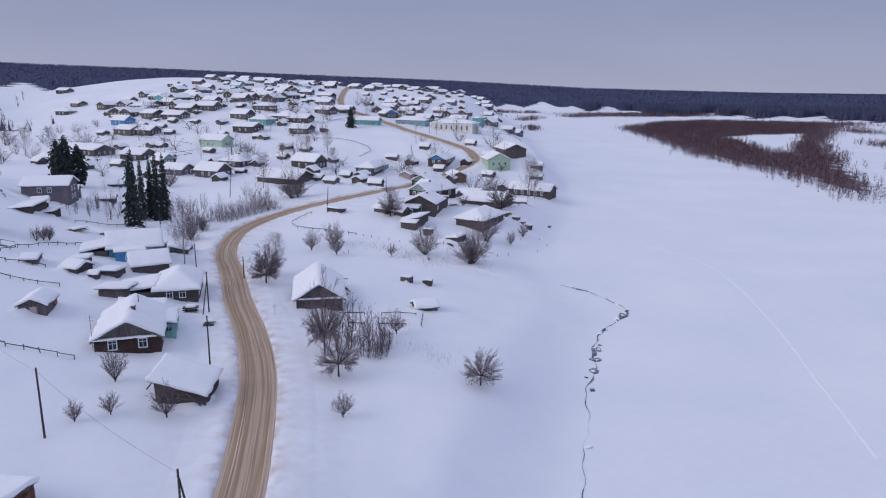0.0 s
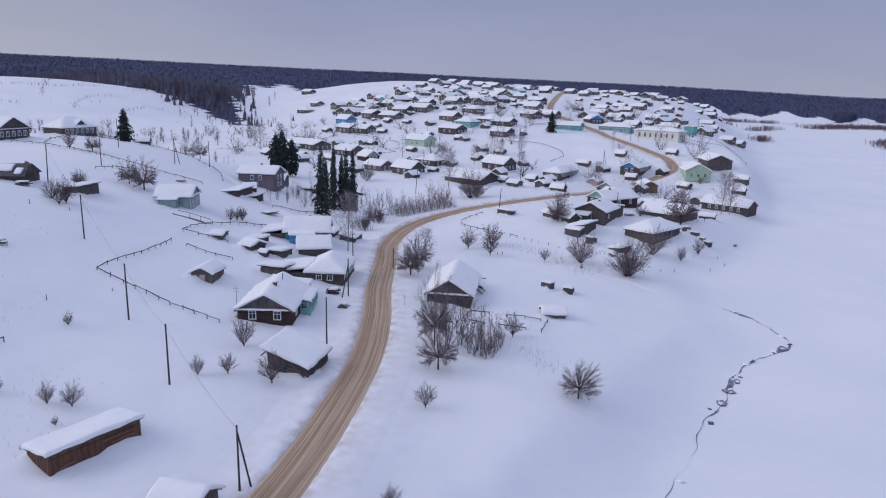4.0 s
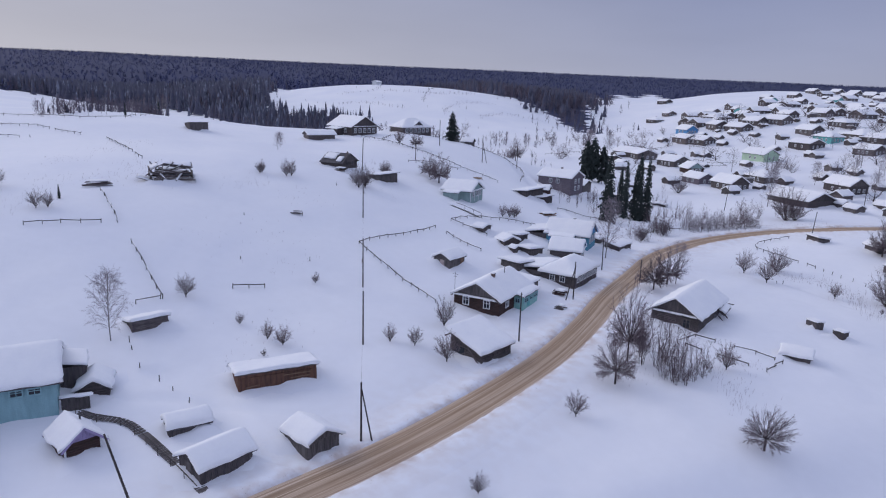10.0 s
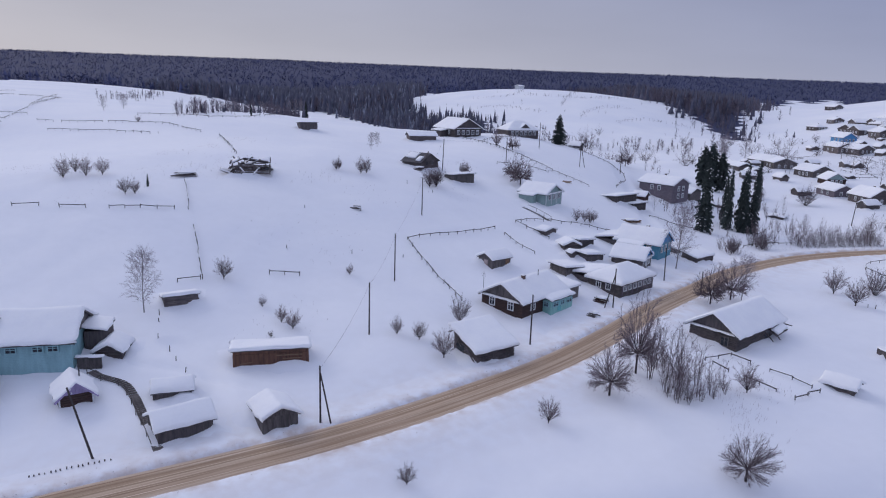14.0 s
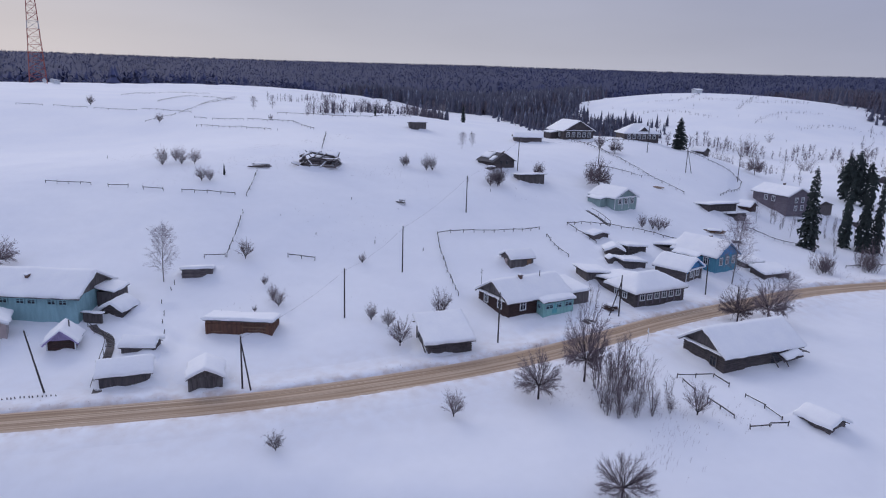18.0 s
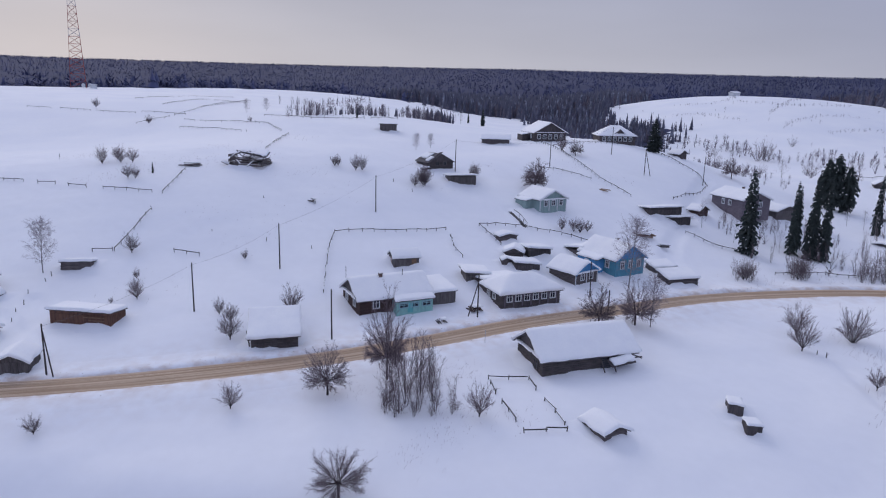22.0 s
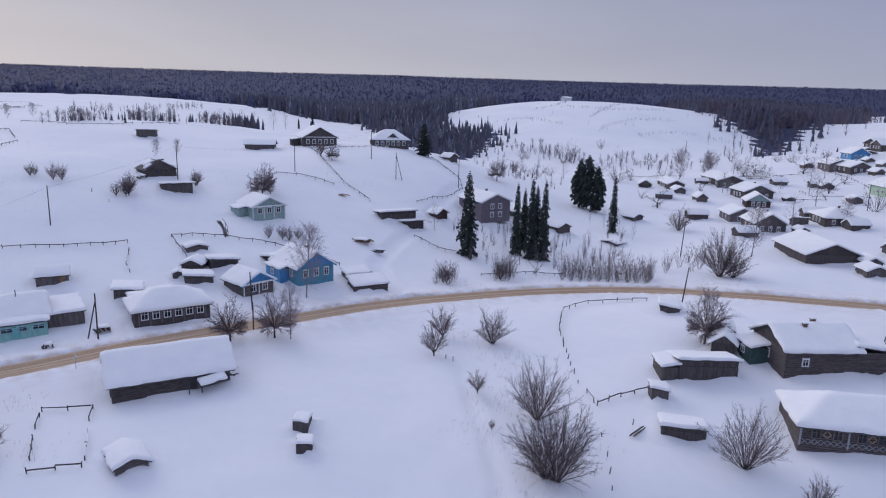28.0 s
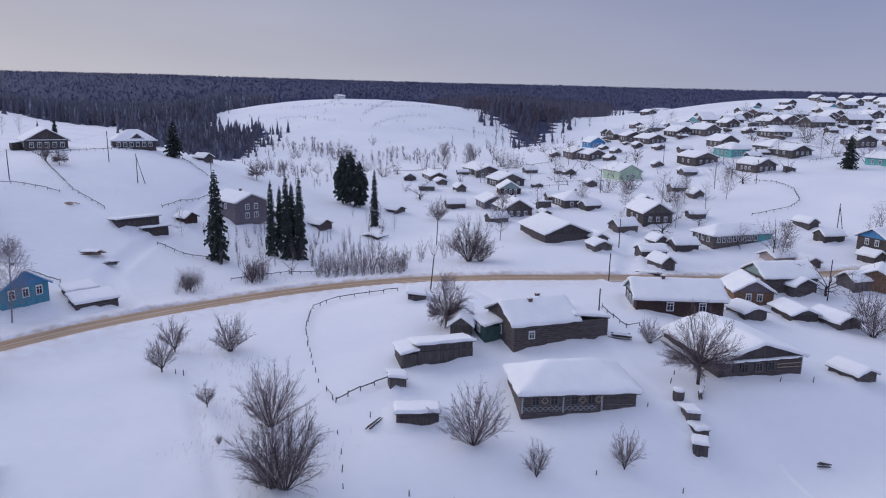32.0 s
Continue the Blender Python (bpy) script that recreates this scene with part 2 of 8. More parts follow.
REDWOOD = surface("rusty_brown_boards", (0.19, 0.10, 0.07), 0.9, (0.10, 0.06, 0.048), 1.5, (3, 3, 0.3), bump=0.6)
PALE_GREY = surface("faded_pale_boards", (0.36, 0.38, 0.42), 0.8, (0.27, 0.285, 0.32), 2.0, bump=0.3)
DARK_GREEN = surface("dark_green_boards", (0.07, 0.12, 0.115), 0.8, (0.05, 0.085, 0.085), 1.5, (2, 2, 0.6), bump=0.4)
PALEWOOD = surface("pale_sawn_wood", (0.42, 0.33, 0.25), 0.85, (0.30, 0.22, 0.17), 2.0, (1, 1, 3), bump=0.4)
ORANGE = surface("orange_brown_boards", (0.26, 0.165, 0.11), 0.85, (0.17, 0.105, 0.075), 2.0, bump=0.4)
PORCH = surface("porch_turquoise_paint", (0.30, 0.56, 0.52), 0.6, (0.24, 0.45, 0.43), 1.2, (2, 2, 0.6), bump=0.3)
DEEP_TEAL = surface("blue_green_paint", (0.11, 0.33, 0.44), 0.6, (0.09, 0.26, 0.36), 1.2, (2, 2, 0.6), bump=0.3)
MINT = surface("mint_paint", (0.33, 0.45, 0.44), 0.6, (0.27, 0.37, 0.365), 1.2, (2, 2, 0.6), bump=0.3)
TEAL = surface("turquoise_paint", (0.16, 0.50, 0.50), 0.6, (0.13, 0.40, 0.41), 1.2, (2, 2, 0.6), bump=0.3)
AQUA = surface("pale_aqua_boards", (0.30, 0.50, 0.54), 0.65, (0.24, 0.41, 0.45), 1.0, (2, 2, 0.5), bump=0.3)
BLUE = surface("blue_paint", (0.10, 0.32, 0.60), 0.55, (0.08, 0.26, 0.5), 1.2, (2, 2, 0.6), bump=0.3)
LIME = surface("pale_green_paint", (0.50, 0.66, 0.50), 0.6, (0.44, 0.58, 0.44), 1.0, bump=0.2)
PINK = surface("pinkish_boards", (0.50, 0.42, 0.41), 0.75, (0.40, 0.33, 0.32), 1.3, bump=0.3)
LILAC = surface("lilac_paint", (0.36, 0.30, 0.50), 0.6, (0.30, 0.25, 0.43), 1.3, bump=0.3)
GREYBLUE = surface("grey_mauve_boards", (0.20, 0.175, 0.205), 0.8, (0.15, 0.13, 0.155), 1.2, (1, 1, 3), bump=0.4)
CREAM = surface("whitewashed_plaster", (0.74, 0.74, 0.70), 0.8, (0.66, 0.66, 0.63), 0.6, bump=0.25)
WHITE = surface("white_paint", (0.72, 0.74, 0.76), 0.6, (0.62, 0.64, 0.67), 3.0, bump=0.2)
ROOFING = surface("slate_roofing", (0.12, 0.115, 0.125), 0.85, (0.08, 0.077, 0.083), 1.5, bump=0.4, by_object=0.2)
BRICK = surface("chimney_brick", (0.20, 0.13, 0.11), 0.9, (0.12, 0.09, 0.085), 4.0, bump=0.5)
POLEWOOD = surface("tarred_pole", (0.055, 0.048, 0.05), 0.85, (0.09, 0.08, 0.08), 3.0, (3, 3, 0.4), bump=0.5)
FENCEWOOD = surface("grey_fence_wood", (0.10, 0.09, 0.09), 0.9, (0.065, 0.058, 0.058), 2.0, bump=0.5)
BARK = surface("dark_bark", (0.085, 0.068, 0.072), 0.9, (0.05, 0.042, 0.043), 5.0, bump=0.5, by_object=0.2)
TWIG = surface("bare_twigs", (0.235, 0.188, 0.205), 0.9, (0.165, 0.132, 0.146), 2.0, bump=0.0, by_object=0.25)
TWIG_PALE = surface("frosted_twigs", (0.30, 0.265, 0.30), 0.9, (0.20, 0.17, 0.19), 1.5, bump=0.0, by_object=0.2)
BIRCH = surface("birch_bark", (0.38, 0.36, 0.37), 0.8, (0.12, 0.11, 0.11), 4.0, (1, 1, 3), bump=0.3)
NEEDLE = surface("spruce_needles", (0.030, 0.042, 0.040), 0.9, (0.052, 0.064, 0.060), 3.0, bump=0.0, by_object=0.2)
# Distance haze is put into these forest colours as blue: dark band nearer, paler beyond.
DARK_HAZE_WOOD = surface("dark_haze_bank_forest", (0.050, 0.056, 0.105), 0.95, (0.075, 0.080, 0.140), 0.02, bump=0.0, fine=0.1, lo=0.4, hi=0.6, spread=0.2)
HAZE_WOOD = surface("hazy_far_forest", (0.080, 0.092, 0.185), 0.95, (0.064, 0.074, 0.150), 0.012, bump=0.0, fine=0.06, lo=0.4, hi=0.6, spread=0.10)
# Floor under the far woods: shade and blue haze both sit in its colour.
WOOD_FLOOR = surface("shaded_hazy_forest_floor", (0.055, 0.063, 0.125), 0.95, (0.045, 0.052, 0.105), 0.012, bump=0.0, fine=0.06, lo=0.4, hi=0.6, spread=0.10)
SCRUB_FLOOR = surface("twiggy_scrub_floor", (0.19, 0.135, 0.15), 0.95, (0.28, 0.215, 0.24), 0.05, bump=0.0, fine=0.3)
# Farther spruces: a bluish distance haze is mixed into the needle colour.
FOREST = surface("hazed_spruce_wood", (0.082, 0.086, 0.125), 0.95, (0.115, 0.118, 0.165), 0.05, bump=0.0, fine=0.6, lo=0.3, hi=0.7)
FROSTY = surface("snow_dusted_spruce", (0.26, 0.28, 0.36), 0.95, (0.065, 0.075, 0.11), 0.30, bump=0.0, fine=1.4)
BROWNWOOD = surface("far_leafless_wood", (0.17, 0.145, 0.175), 0.95, (0.125, 0.108, 0.14), 0.05, bump=0.0, fine=0.8)
WILLOW = surface("red_brown_willow", (0.165, 0.108, 0.122), 0.95, (0.115, 0.080, 0.098), 0.06, bump=0.0, fine=0.8)
GLASS = surface("dark_window_glass", (0.03, 0.035, 0.045), 0.12, (0.045, 0.05, 0.06), 2.0, bump=0.0)
WIRE = surface("wire", (0.22, 0.21, 0.23), 0.6, None, 3.0, bump=0.0)
STEEL_RED = surface("red_mast_paint", (0.36, 0.09, 0.08), 0.6, (0.28, 0.09, 0.08), 0.4, bump=0.0)
STEEL_WHITE = surface("pale_mast_paint", (0.42, 0.41, 0.44), 0.6, (0.36, 0.35, 0.38), 0.4, bump=0.0)
ICE = surface("wet_ice", (0.07, 0.082, 0.105), 0.3, (0.30, 0.33, 0.38), 1.1, bump=0.4, lo=0.42, hi=0.6)
CLOD = surface("dirty_snow", (0.74, 0.71, 0.71), 0.9, (0.56, 0.52, 0.51), 2.0, bump=0.0)


def road_surface():
    """Packed snow strewn with sand, worn into streaks that run along the road."""
    m = surface("sandy_packed_snow", (0.43, 0.33, 0.24), 0.85, (0.54, 0.44, 0.35), 0.25, bump=0.5, fine=5.0, spread=0.12)
    n, l = m.node_tree.nodes, m.node_tree.links.new
    uv = n.new("ShaderNodeUVMap")

    def streaks(across, along, lo, hi, detail=5.0):
        mp = n.new("ShaderNodeMapping")
        mp.inputs["Scale"].default_value = (across, along, 1)
        l(uv.outputs[0], mp.inputs[0])
        ns = n.new("ShaderNodeTexNoise")
        ns.inputs["Scale"].default_value, ns.inputs["Detail"].default_value = 1.0, detail
        l(mp.outputs[0], ns.inputs["Vector"])
        mr = n.new("ShaderNodeMapRange")
        mr.inputs[1].default_value, mr.inputs[2].default_value = lo, hi
        l(ns.outputs["Fac"], mr.inputs[0])
        return ns, mr

    def blend(fac, a, tint):
        mix = n.new("ShaderNodeMixRGB")
        mix.inputs[2].default_value = (*tint, 1)
        if isinstance(fac, float):
            mix.inputs[0].default_value = fac
        else:
            l(fac, mix.inputs[0])
        l(a, mix.inputs[1])
        return mix.outputs[0]

    # wheel tracks each way, and pale snowy edges
    wide, _ = streaks(0.5, 0.03, 0.3, 0.7, 3.0)
    sep = n.new("ShaderNodeSeparateXYZ")
    l(uv.outputs[0], sep.inputs[0])
    place = n.new("ShaderNodeMath")
    place.operation = "MULTIPLY_ADD"
    place.inputs[1].default_value, place.inputs[2].default_value = 1 / 4.9, 0.44
    l(sep.outputs[0], place.inputs[0])
    wob = n.new("ShaderNodeMath")
    wob.operation = "MULTIPLY_ADD"
    wob.inputs[1].default_value = 0.12
    l(wide.outputs["Fac"], wob.inputs[0])
    l(place.outputs[0], wob.inputs[2])
    rp = n.new("ShaderNodeValToRGB")
    e = rp.color_ramp.elements
    e[0].position, e[0].color = 0.0, (0.74, 0.70, 0.68, 1)
    e[1].position, e[1].color = 1.0, (0.74, 0.70, 0.68, 1)
    for at, v in ((0.05, (0.58, 0.48, 0.41)), (0.15, (0.40, 0.30, 0.215)), (0.26, (0.235, 0.165, 0.11)), (0.31, (0.38, 0.285, 0.205)), (0.40, (0.25, 0.18, 0.12)), (0.45, (0.54, 0.435, 0.345)), (0.55, (0.48, 0.38, 0.295)), (0.61, (0.27, 0.195, 0.13)), (0.69, (0.47, 0.37, 0.285)), (0.78, (0.34, 0.25, 0.175)), (0.94, (0.56, 0.46, 0.38))):
        e.new(at).color = (*v, 1)
    l(wob.outputs[0], rp.inputs[0])
    base = n["Principled BSDF"].inputs["Base Color"].links[0].from_socket
    first = n.new("ShaderNodeMixRGB")
    first.inputs[0].default_value = 0.28
    l(rp.outputs[0], first.inputs[1])
    l(base, first.inputs[2])
    dark, dark_f = streaks(4.5, 0.05, 0.50, 0.72)
    pale, pale_f = streaks(6.5, 0.035, 0.53, 0.74)
    c = blend(dark_f.outputs[0], first.outputs[0], (0.27, 0.185, 0.125))
    c = blend(pale_f.outputs[0], c, (0.74, 0.64, 0.54))
    warm = n.new("ShaderNodeMixRGB")
    warm.blend_type, warm.inputs[0].default_value = "MULTIPLY", 1.0
    warm.inputs[2].default_value = (1.03, 0.975, 0.91, 1)
    l(c, warm.inputs[1])
    c = warm.outputs[0]
    l(c, n["Principled BSDF"].inputs["Base Color"])
    return m


ROAD = road_surface()

# ---- mesh helpers ----
class Shape:
    """Collects vertices and faces of one part."""

    def __init__(self):
        self.v, self.f, self.mi = [], [], []

    def add(self, verts, faces, slot=0):
        n = len(self.v)
        self.v += [tuple(p) for p in verts]
        self.f += [tuple(n + i for i in fc) for fc in faces]
        self.mi += [slot] * len(faces)
        return self

    def box(self, c, s, turn=None, slot=0):
        x, y, z = [k / 2 for k in s]
        p = [Vector(q) for q in ((-x, -y, -z), (x, -y, -z), (x, y, -z), (-x, y, -z), (-x, -y, z), (x, -y, z), (x, y, z), (-x, y, z))]
        if turn is not None:
            p = [turn @ q for q in p]
        return self.add([q + Vector(c) for q in p], [(0, 3, 2, 1), (4, 5, 6, 7), (0, 1, 5, 4), (1, 2, 6, 5), (2, 3, 7, 6), (3, 0, 4, 7)], slot)

    def beam(self, a, b, w, h=None, slot=0):
        a, b = Vector(a), Vector(b)
        d = b - a
        q = d.to_track_quat("X", "Z").to_matrix()
        return self.box((a + b) / 2, (d.length, w, h or w), q, slot)

    def rod(self, a, b, ra, rb, sides=5, cap=True, slot=0):
        a, b = Vector(a), Vector(b)
        d = b - a
        if d.length < 1e-6:
            return self
        q = d.to_track_quat("Z", "Y").to_matrix()
        ring = [q @ Vector((math.cos(k * math.tau / sides), math.sin(k * math.tau / sides), 0)) for k in range(sides)]
        vs = [a + r * ra for r in ring] + [b + r * rb for r in ring]
        fs = [(k, (k + 1) % sides, sides + (k + 1) % sides, sides + k) for k in range(sides)]
        if cap:
            fs += [tuple(range(sides - 1, -1, -1)), tuple(range(sides, 2 * sides))]
        return self.add(vs, fs, slot)

    def mesh(self, name, mats, smooth=False):
        me = bpy.data.meshes.new(name)
        me.from_pydata(self.v, [], self.f)
        for m in mats:
            me.materials.append(m)
        if len(mats) > 1:
            me.polygons.foreach_set("material_index", self.mi)
        if smooth:
            me.polygons.foreach_set("use_smooth", [True] * len(self.f))
        me.update()
        return me


def part(name, shape, mats, parent=None, label="", smooth=False, at=None):
    mats = mats if isinstance(mats, (list, tuple)) else [mats]
    ob = new(name, shape.mesh(name, mats, smooth) if isinstance(shape, Shape) else shape)
    if parent is not None:
        ob.parent = parent
    if at is not None:
        ob.matrix_basis = at
    return tagged(ob, label)


def thing(name, x, y, deg, label, category, group="", dz=0.0):
    ob = new(name)
    ob.empty_display_size = 0.3
    ob.matrix_basis = pose(x, y, float(surface_z(x, y)) + dz, 0, 0, deg)
    return tagged(ob, label, category, group)


# ---- road line ----
ROAD_LINE = ((-17.0, -60), (-17.0, 0), (-17.4, 22), (-17.6, 38), (-18.4, 52), (-20.6, 66), (-24.0, 82), (-29.0, 97), (-35.2, 112), (-41.6, 130), (-48.0, 147), (-51.8, 163), (-53.3, 178), (-50.5, 191), (-43.5, 202), (-34, 212), (-25, 226), (-17, 252), (-9, 274), (2, 292), (11, 306), (14, 317), (10, 331), (2, 343), (-8, 360), (-20, 383), (-29, 406), (-48, 445), (-66, 482), (-78, 530), (-88, 600), (-96, 690), (-100, 800))


def smooth_line(points, step=2.0):
    p = [Vector(q) for q in points]
    p = [2 * p[0] - p[1]] + p + [2 * p[-1] - p[-2]]
    out = []
    for i in range(1, len(p) - 2):
        n = max(2, int((p[i + 1] - p[i]).length / step))
        for k in range(n):
            t = k / n
            a, b, c, d = p[i - 1], p[i], p[i + 1], p[i + 2]
            out.append(0.5 * (2 * b + (c - a) * t + (2 * a - 5 * b + 4 * c - d) * t * t + (3 * b - a - 3 * c + d) * t ** 3))
    out.append(p[-2])
    return np.array([tuple(q) for q in out])


ROAD_P = smooth_line(ROAD_LINE)
_tan = np.gradient(ROAD_P, axis=0)
_tan /= np.linalg.norm(_tan, axis=1)[:, None]
ROAD_P = ROAD_P + np.stack([_tan[:, 1], -_tan[:, 0]], -1) * np.interp(ROAD_P[:, 1], (60, 130, 200), (0.6, 0.5, 0.1))[:, None]
ROAD_Z = ground_z(ROAD_P[:, 0], ROAD_P[:, 1])
for _ in range(12):
    ROAD_Z[1:-1] = (ROAD_Z[:-2] + 2 * ROAD_Z[1:-1] + ROAD_Z[2:]) / 4


def road_near(x, y):
    """Distance to the road's middle line and the road's height there."""
    x, y = np.asarray(x, float).ravel(), np.asarray(y, float).ravel()
    best, zz = np.full(x.shape, 1e9), np.zeros(x.shape)
    for k in range(0, len(ROAD_P)):
        d = np.hypot(x - ROAD_P[k, 0], y - ROAD_P[k, 1])
        near = d < best
        best[near], zz[near] = d[near], ROAD_Z[k]
    return best, zz


def waves(x, y):
    """Wind drifts and unevenness of the snow."""
    x, y = np.asarray(x, float), np.asarray(y, float)
    w = 0.22 * np.sin(x * 0.11 + 1.3 * np.sin(y * 0.07)) * np.sin(y * 0.13 + 0.9 * np.sin(x * 0.05))
    w = w + 0.10 * np.sin(x * 0.37 + 2.1 * np.sin(y * 0.21 + 1)) * np.sin(y * 0.31 + 1.7 * np.sin(x * 0.17))
    w = w + 0.05 * np.sin(x * 0.9 + 2 * np.sin(y * 0.5)) * np.sin(y * 0.8 + 1.5 * np.sin(x * 0.6 + 2))
    return w


# trodden and ploughed ways through the snow: half width, depth, points
PATHS = (
    (1.6, 0.45, ((-55, 153), (-64, 152), (-72, 153), (-81, 158), (-90, 164), (-97, 169), (-110, 177), (-121, 184), (-133, 193))),
    (0.35, 0.28, ((-36, 148), (-22.2, 154.2), (-13.7, 152.2), (-6.7, 151), (0.2, 150.2), (6.3, 149.2), (12, 146))),
    (1.7, 0.5, ((-19, 232), (-21.1, 238.1), (-27, 245), (-33.4, 252.4), (-43.7, 267.2), (-52, 280))),
    (0.4, 0.3, ((-32.5, 88), (-35.5, 90.5), (-37.2, 94))),
    (0.4, 0.25, ((-24, 47.5), (-28, 47.6), (-33, 43), (-38, 38.5), (-42, 33))),
    (1.2, 0.35, ((-20, 43), (-26, 40.4), (-31.5, 40.2), (-38, 41), (-46, 38))),
    (0.35, 0.25, ((-79.3, 122.7), (-84, 122.2), (-88.5, 121), (-90, 125))),
    (0.5, 0.3, ((-30, 206), (-24, 205), (-17, 203), (-13, 200))),
    (0.4, 0.3, ((-2, 206), (6, 202.5), (14, 199), (18, 199.5))),
)


def surface_z(x, y, bed=True):
    """Height of the finished snow surface, with drifts and the bed cut for the road and its banks."""
    x, y = np.asarray(x, float), np.asarray(y, float)
    shape = np.broadcast(x, y).shape
    xf, yf = np.broadcast_to(x, shape).ravel(), np.broadcast_to(y, shape).ravel()
    z = ground_z(xf, yf)
    river = ease(-10, 2, xf - np.interp(yf, SHORE_Y, SHORE_X))
    z = z + waves(xf, yf) * (1 - 0.85 * river)
    close = (xf > -120) & (xf < 40) & (yf > -70) & (yf < 820)
    if close.any():
        d, rz = road_near(xf[close], yf[close])
        k = 1 - ease(3.4, 11, d)
        zc = z[close] * (1 - k) + (rz + 0.12) * k
        z[close] = zc - (0.5 * ease(5.2, 4.0, d) if bed else 0.0)
    for half, depth, pts in PATHS:
        px, py = [q[0] for q in pts], [q[1] for q in pts]
        m = (xf > min(px) - 5) & (xf < max(px) + 5) & (yf > min(py) - 5) & (yf < max(py) + 5)
        if not m.any():
            continue
        best = np.full(int(m.sum()), 1e9)
        for (x0, y0), (x1, y1) in zip(pts, pts[1:]):
            t = np.clip(((xf[m] - x0) * (x1 - x0) + (yf[m] - y0) * (y1 - y0)) / ((x1 - x0) ** 2 + (y1 - y0) ** 2), 0, 1)
            best = np.minimum(best, np.hypot(xf[m] - x0 - t * (x1 - x0), yf[m] - y0 - t * (y1 - y0)))
        z[m] += -depth * ease(half + 0.7, half * 0.6, best) + 0.45 * depth * np.exp(-((best - half - 1.0) / 0.55) ** 2)
    return z.reshape(shape)


# ---- the snow-covered land, one sheet to the horizon ----
def spaced(lo, hi, step, out_lo, out_hi, growth):
    """Even steps between lo and hi, growing steps beyond, out to the limits."""
    mid = list(np.arange(lo, hi + step / 2, step))
    s, up = step, mid[-1]
    right = []
    while up < out_hi:
        s *= growth
        up += s
        right.append(up)
    s, dn = step, mid[0]
    left = []
    while dn > out_lo:
        s *= growth
        dn -= s
        left.append(dn)
    return np.array(left[::-1] + mid + right)


gx = spaced(-125, 45, 0.9, -4300, 4300, 1.045)
gy = spaced(15, 235, 0.9, -3000, 4600, 1.035)
GX, GY = np.meshgrid(gx, gy)
GZ = surface_z(GX, GY)


def inside(x, y, poly):
    x, y = np.asarray(x, float), np.asarray(y, float)
    hit = np.zeros(x.shape, bool)
    for (x0, y0), (x1, y1) in zip(poly, poly[1:] + poly[:1]):
        hit ^= ((y0 > y) != (y1 > y)) & (x < (x1 - x0) * (y - y0) / (y1 - y0 + 1e-12) + x0)
    return hit


RAVINE_WOOD = [(-300, 250), (-340, 238), (-400, 240), (-470, 240), (-540, 255), (-620, 252), (-720, 225), (-800, 190), (-1000, 125), (-1300, 110), (-1300, 300), (-1300, 700), (-1150, 715), (-861, 480), (-620, 340), (-562, 322), (-490, 290), (-420, 318), (-390, 300), (-330, 268)]
TONGUE_WOOD = [(-240, 398), (-285, 442), (-330, 480), (-395, 514), (-470, 546), (-580, 600), (-670, 680), (-900, 790), (-1100, 1100), (-874, 1175), (-515, 742), (-405, 597), (-325, 490), (-256, 405)]
ISLAND = [(163, 262), (172, 319), (172, 371), (167, 471), (184, 620), (196, 774), (275, 905), (365, 985), (470, 960), (500, 905), (400, 720), (312, 573), (245, 430), (212, 369), (192, 310)]
GLADE = [(262, 655), (300, 690), (380, 735), (330, 640), (262, 520), (243, 470), (232, 500)]

FLOOR_OF_SCRUB = [(280 + (x - 280) * 0.86, 620 + (y - 620) * 0.92) for x, y in ISLAND]


def wooded(x, y):
    x, y = np.asarray(x, float), np.asarray(y, float)
    r = np.hypot(x, y - 100)
    b = np.degrees(np.arctan2(x, y - 100))
    edge = np.interp(b, (-180, -120, -105, -85, -66, -52, -44, -35, -12, 0, 5, 14, 17, 26, 40, 90, 180), (900, 640, 700, 900, 980, 960, 1150, 1480, 1450, 1480, 1480, 1420, 1180, 1230, 1150, 1000, 900))
    edge = edge * (1 + 0.06 * np.sin(b * 0.9) + 0.05 * np.sin(b * 2.3 + 1))
    river = (x > np.interp(y, SHORE_Y, SHORE_X) - 20) & (r < 1050)
    return ((r > edge) | inside(x, y, RAVINE_WOOD) | inside(x, y, TONGUE_WOOD)) & ~river


ny, nx = GX.shape
verts = np.stack([GX.ravel(), GY.ravel(), GZ.ravel()], -1)
idx = np.arange(nx * ny).reshape(ny, nx)
quads = np.stack([idx[:-1, :-1], idx[:-1, 1:], idx[1:, 1:], idx[1:, :-1]], -1).reshape(-1, 4)
ground_mesh = bpy.data.meshes.new("ground")
ground_mesh.vertices.add(len(verts))
ground_mesh.vertices.foreach_set("co", verts.ravel())
ground_mesh.loops.add(quads.size)
ground_mesh.loops.foreach_set("vertex_index", quads.ravel())
ground_mesh.polygons.add(len(quads))
ground_mesh.polygons.foreach_set("loop_start", np.arange(0, quads.size, 4))
cx, cy = verts[quads, 0].mean(1), verts[quads, 1].mean(1)
ground_mesh.materials.append(SNOW)
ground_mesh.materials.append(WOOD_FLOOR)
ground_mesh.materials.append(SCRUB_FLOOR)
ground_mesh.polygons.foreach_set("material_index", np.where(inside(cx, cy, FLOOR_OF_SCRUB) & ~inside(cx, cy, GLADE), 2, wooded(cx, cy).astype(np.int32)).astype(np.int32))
ground_mesh.polygons.foreach_set("use_smooth", np.ones(len(quads), bool))
ground_mesh.update()
ground_mesh.validate()


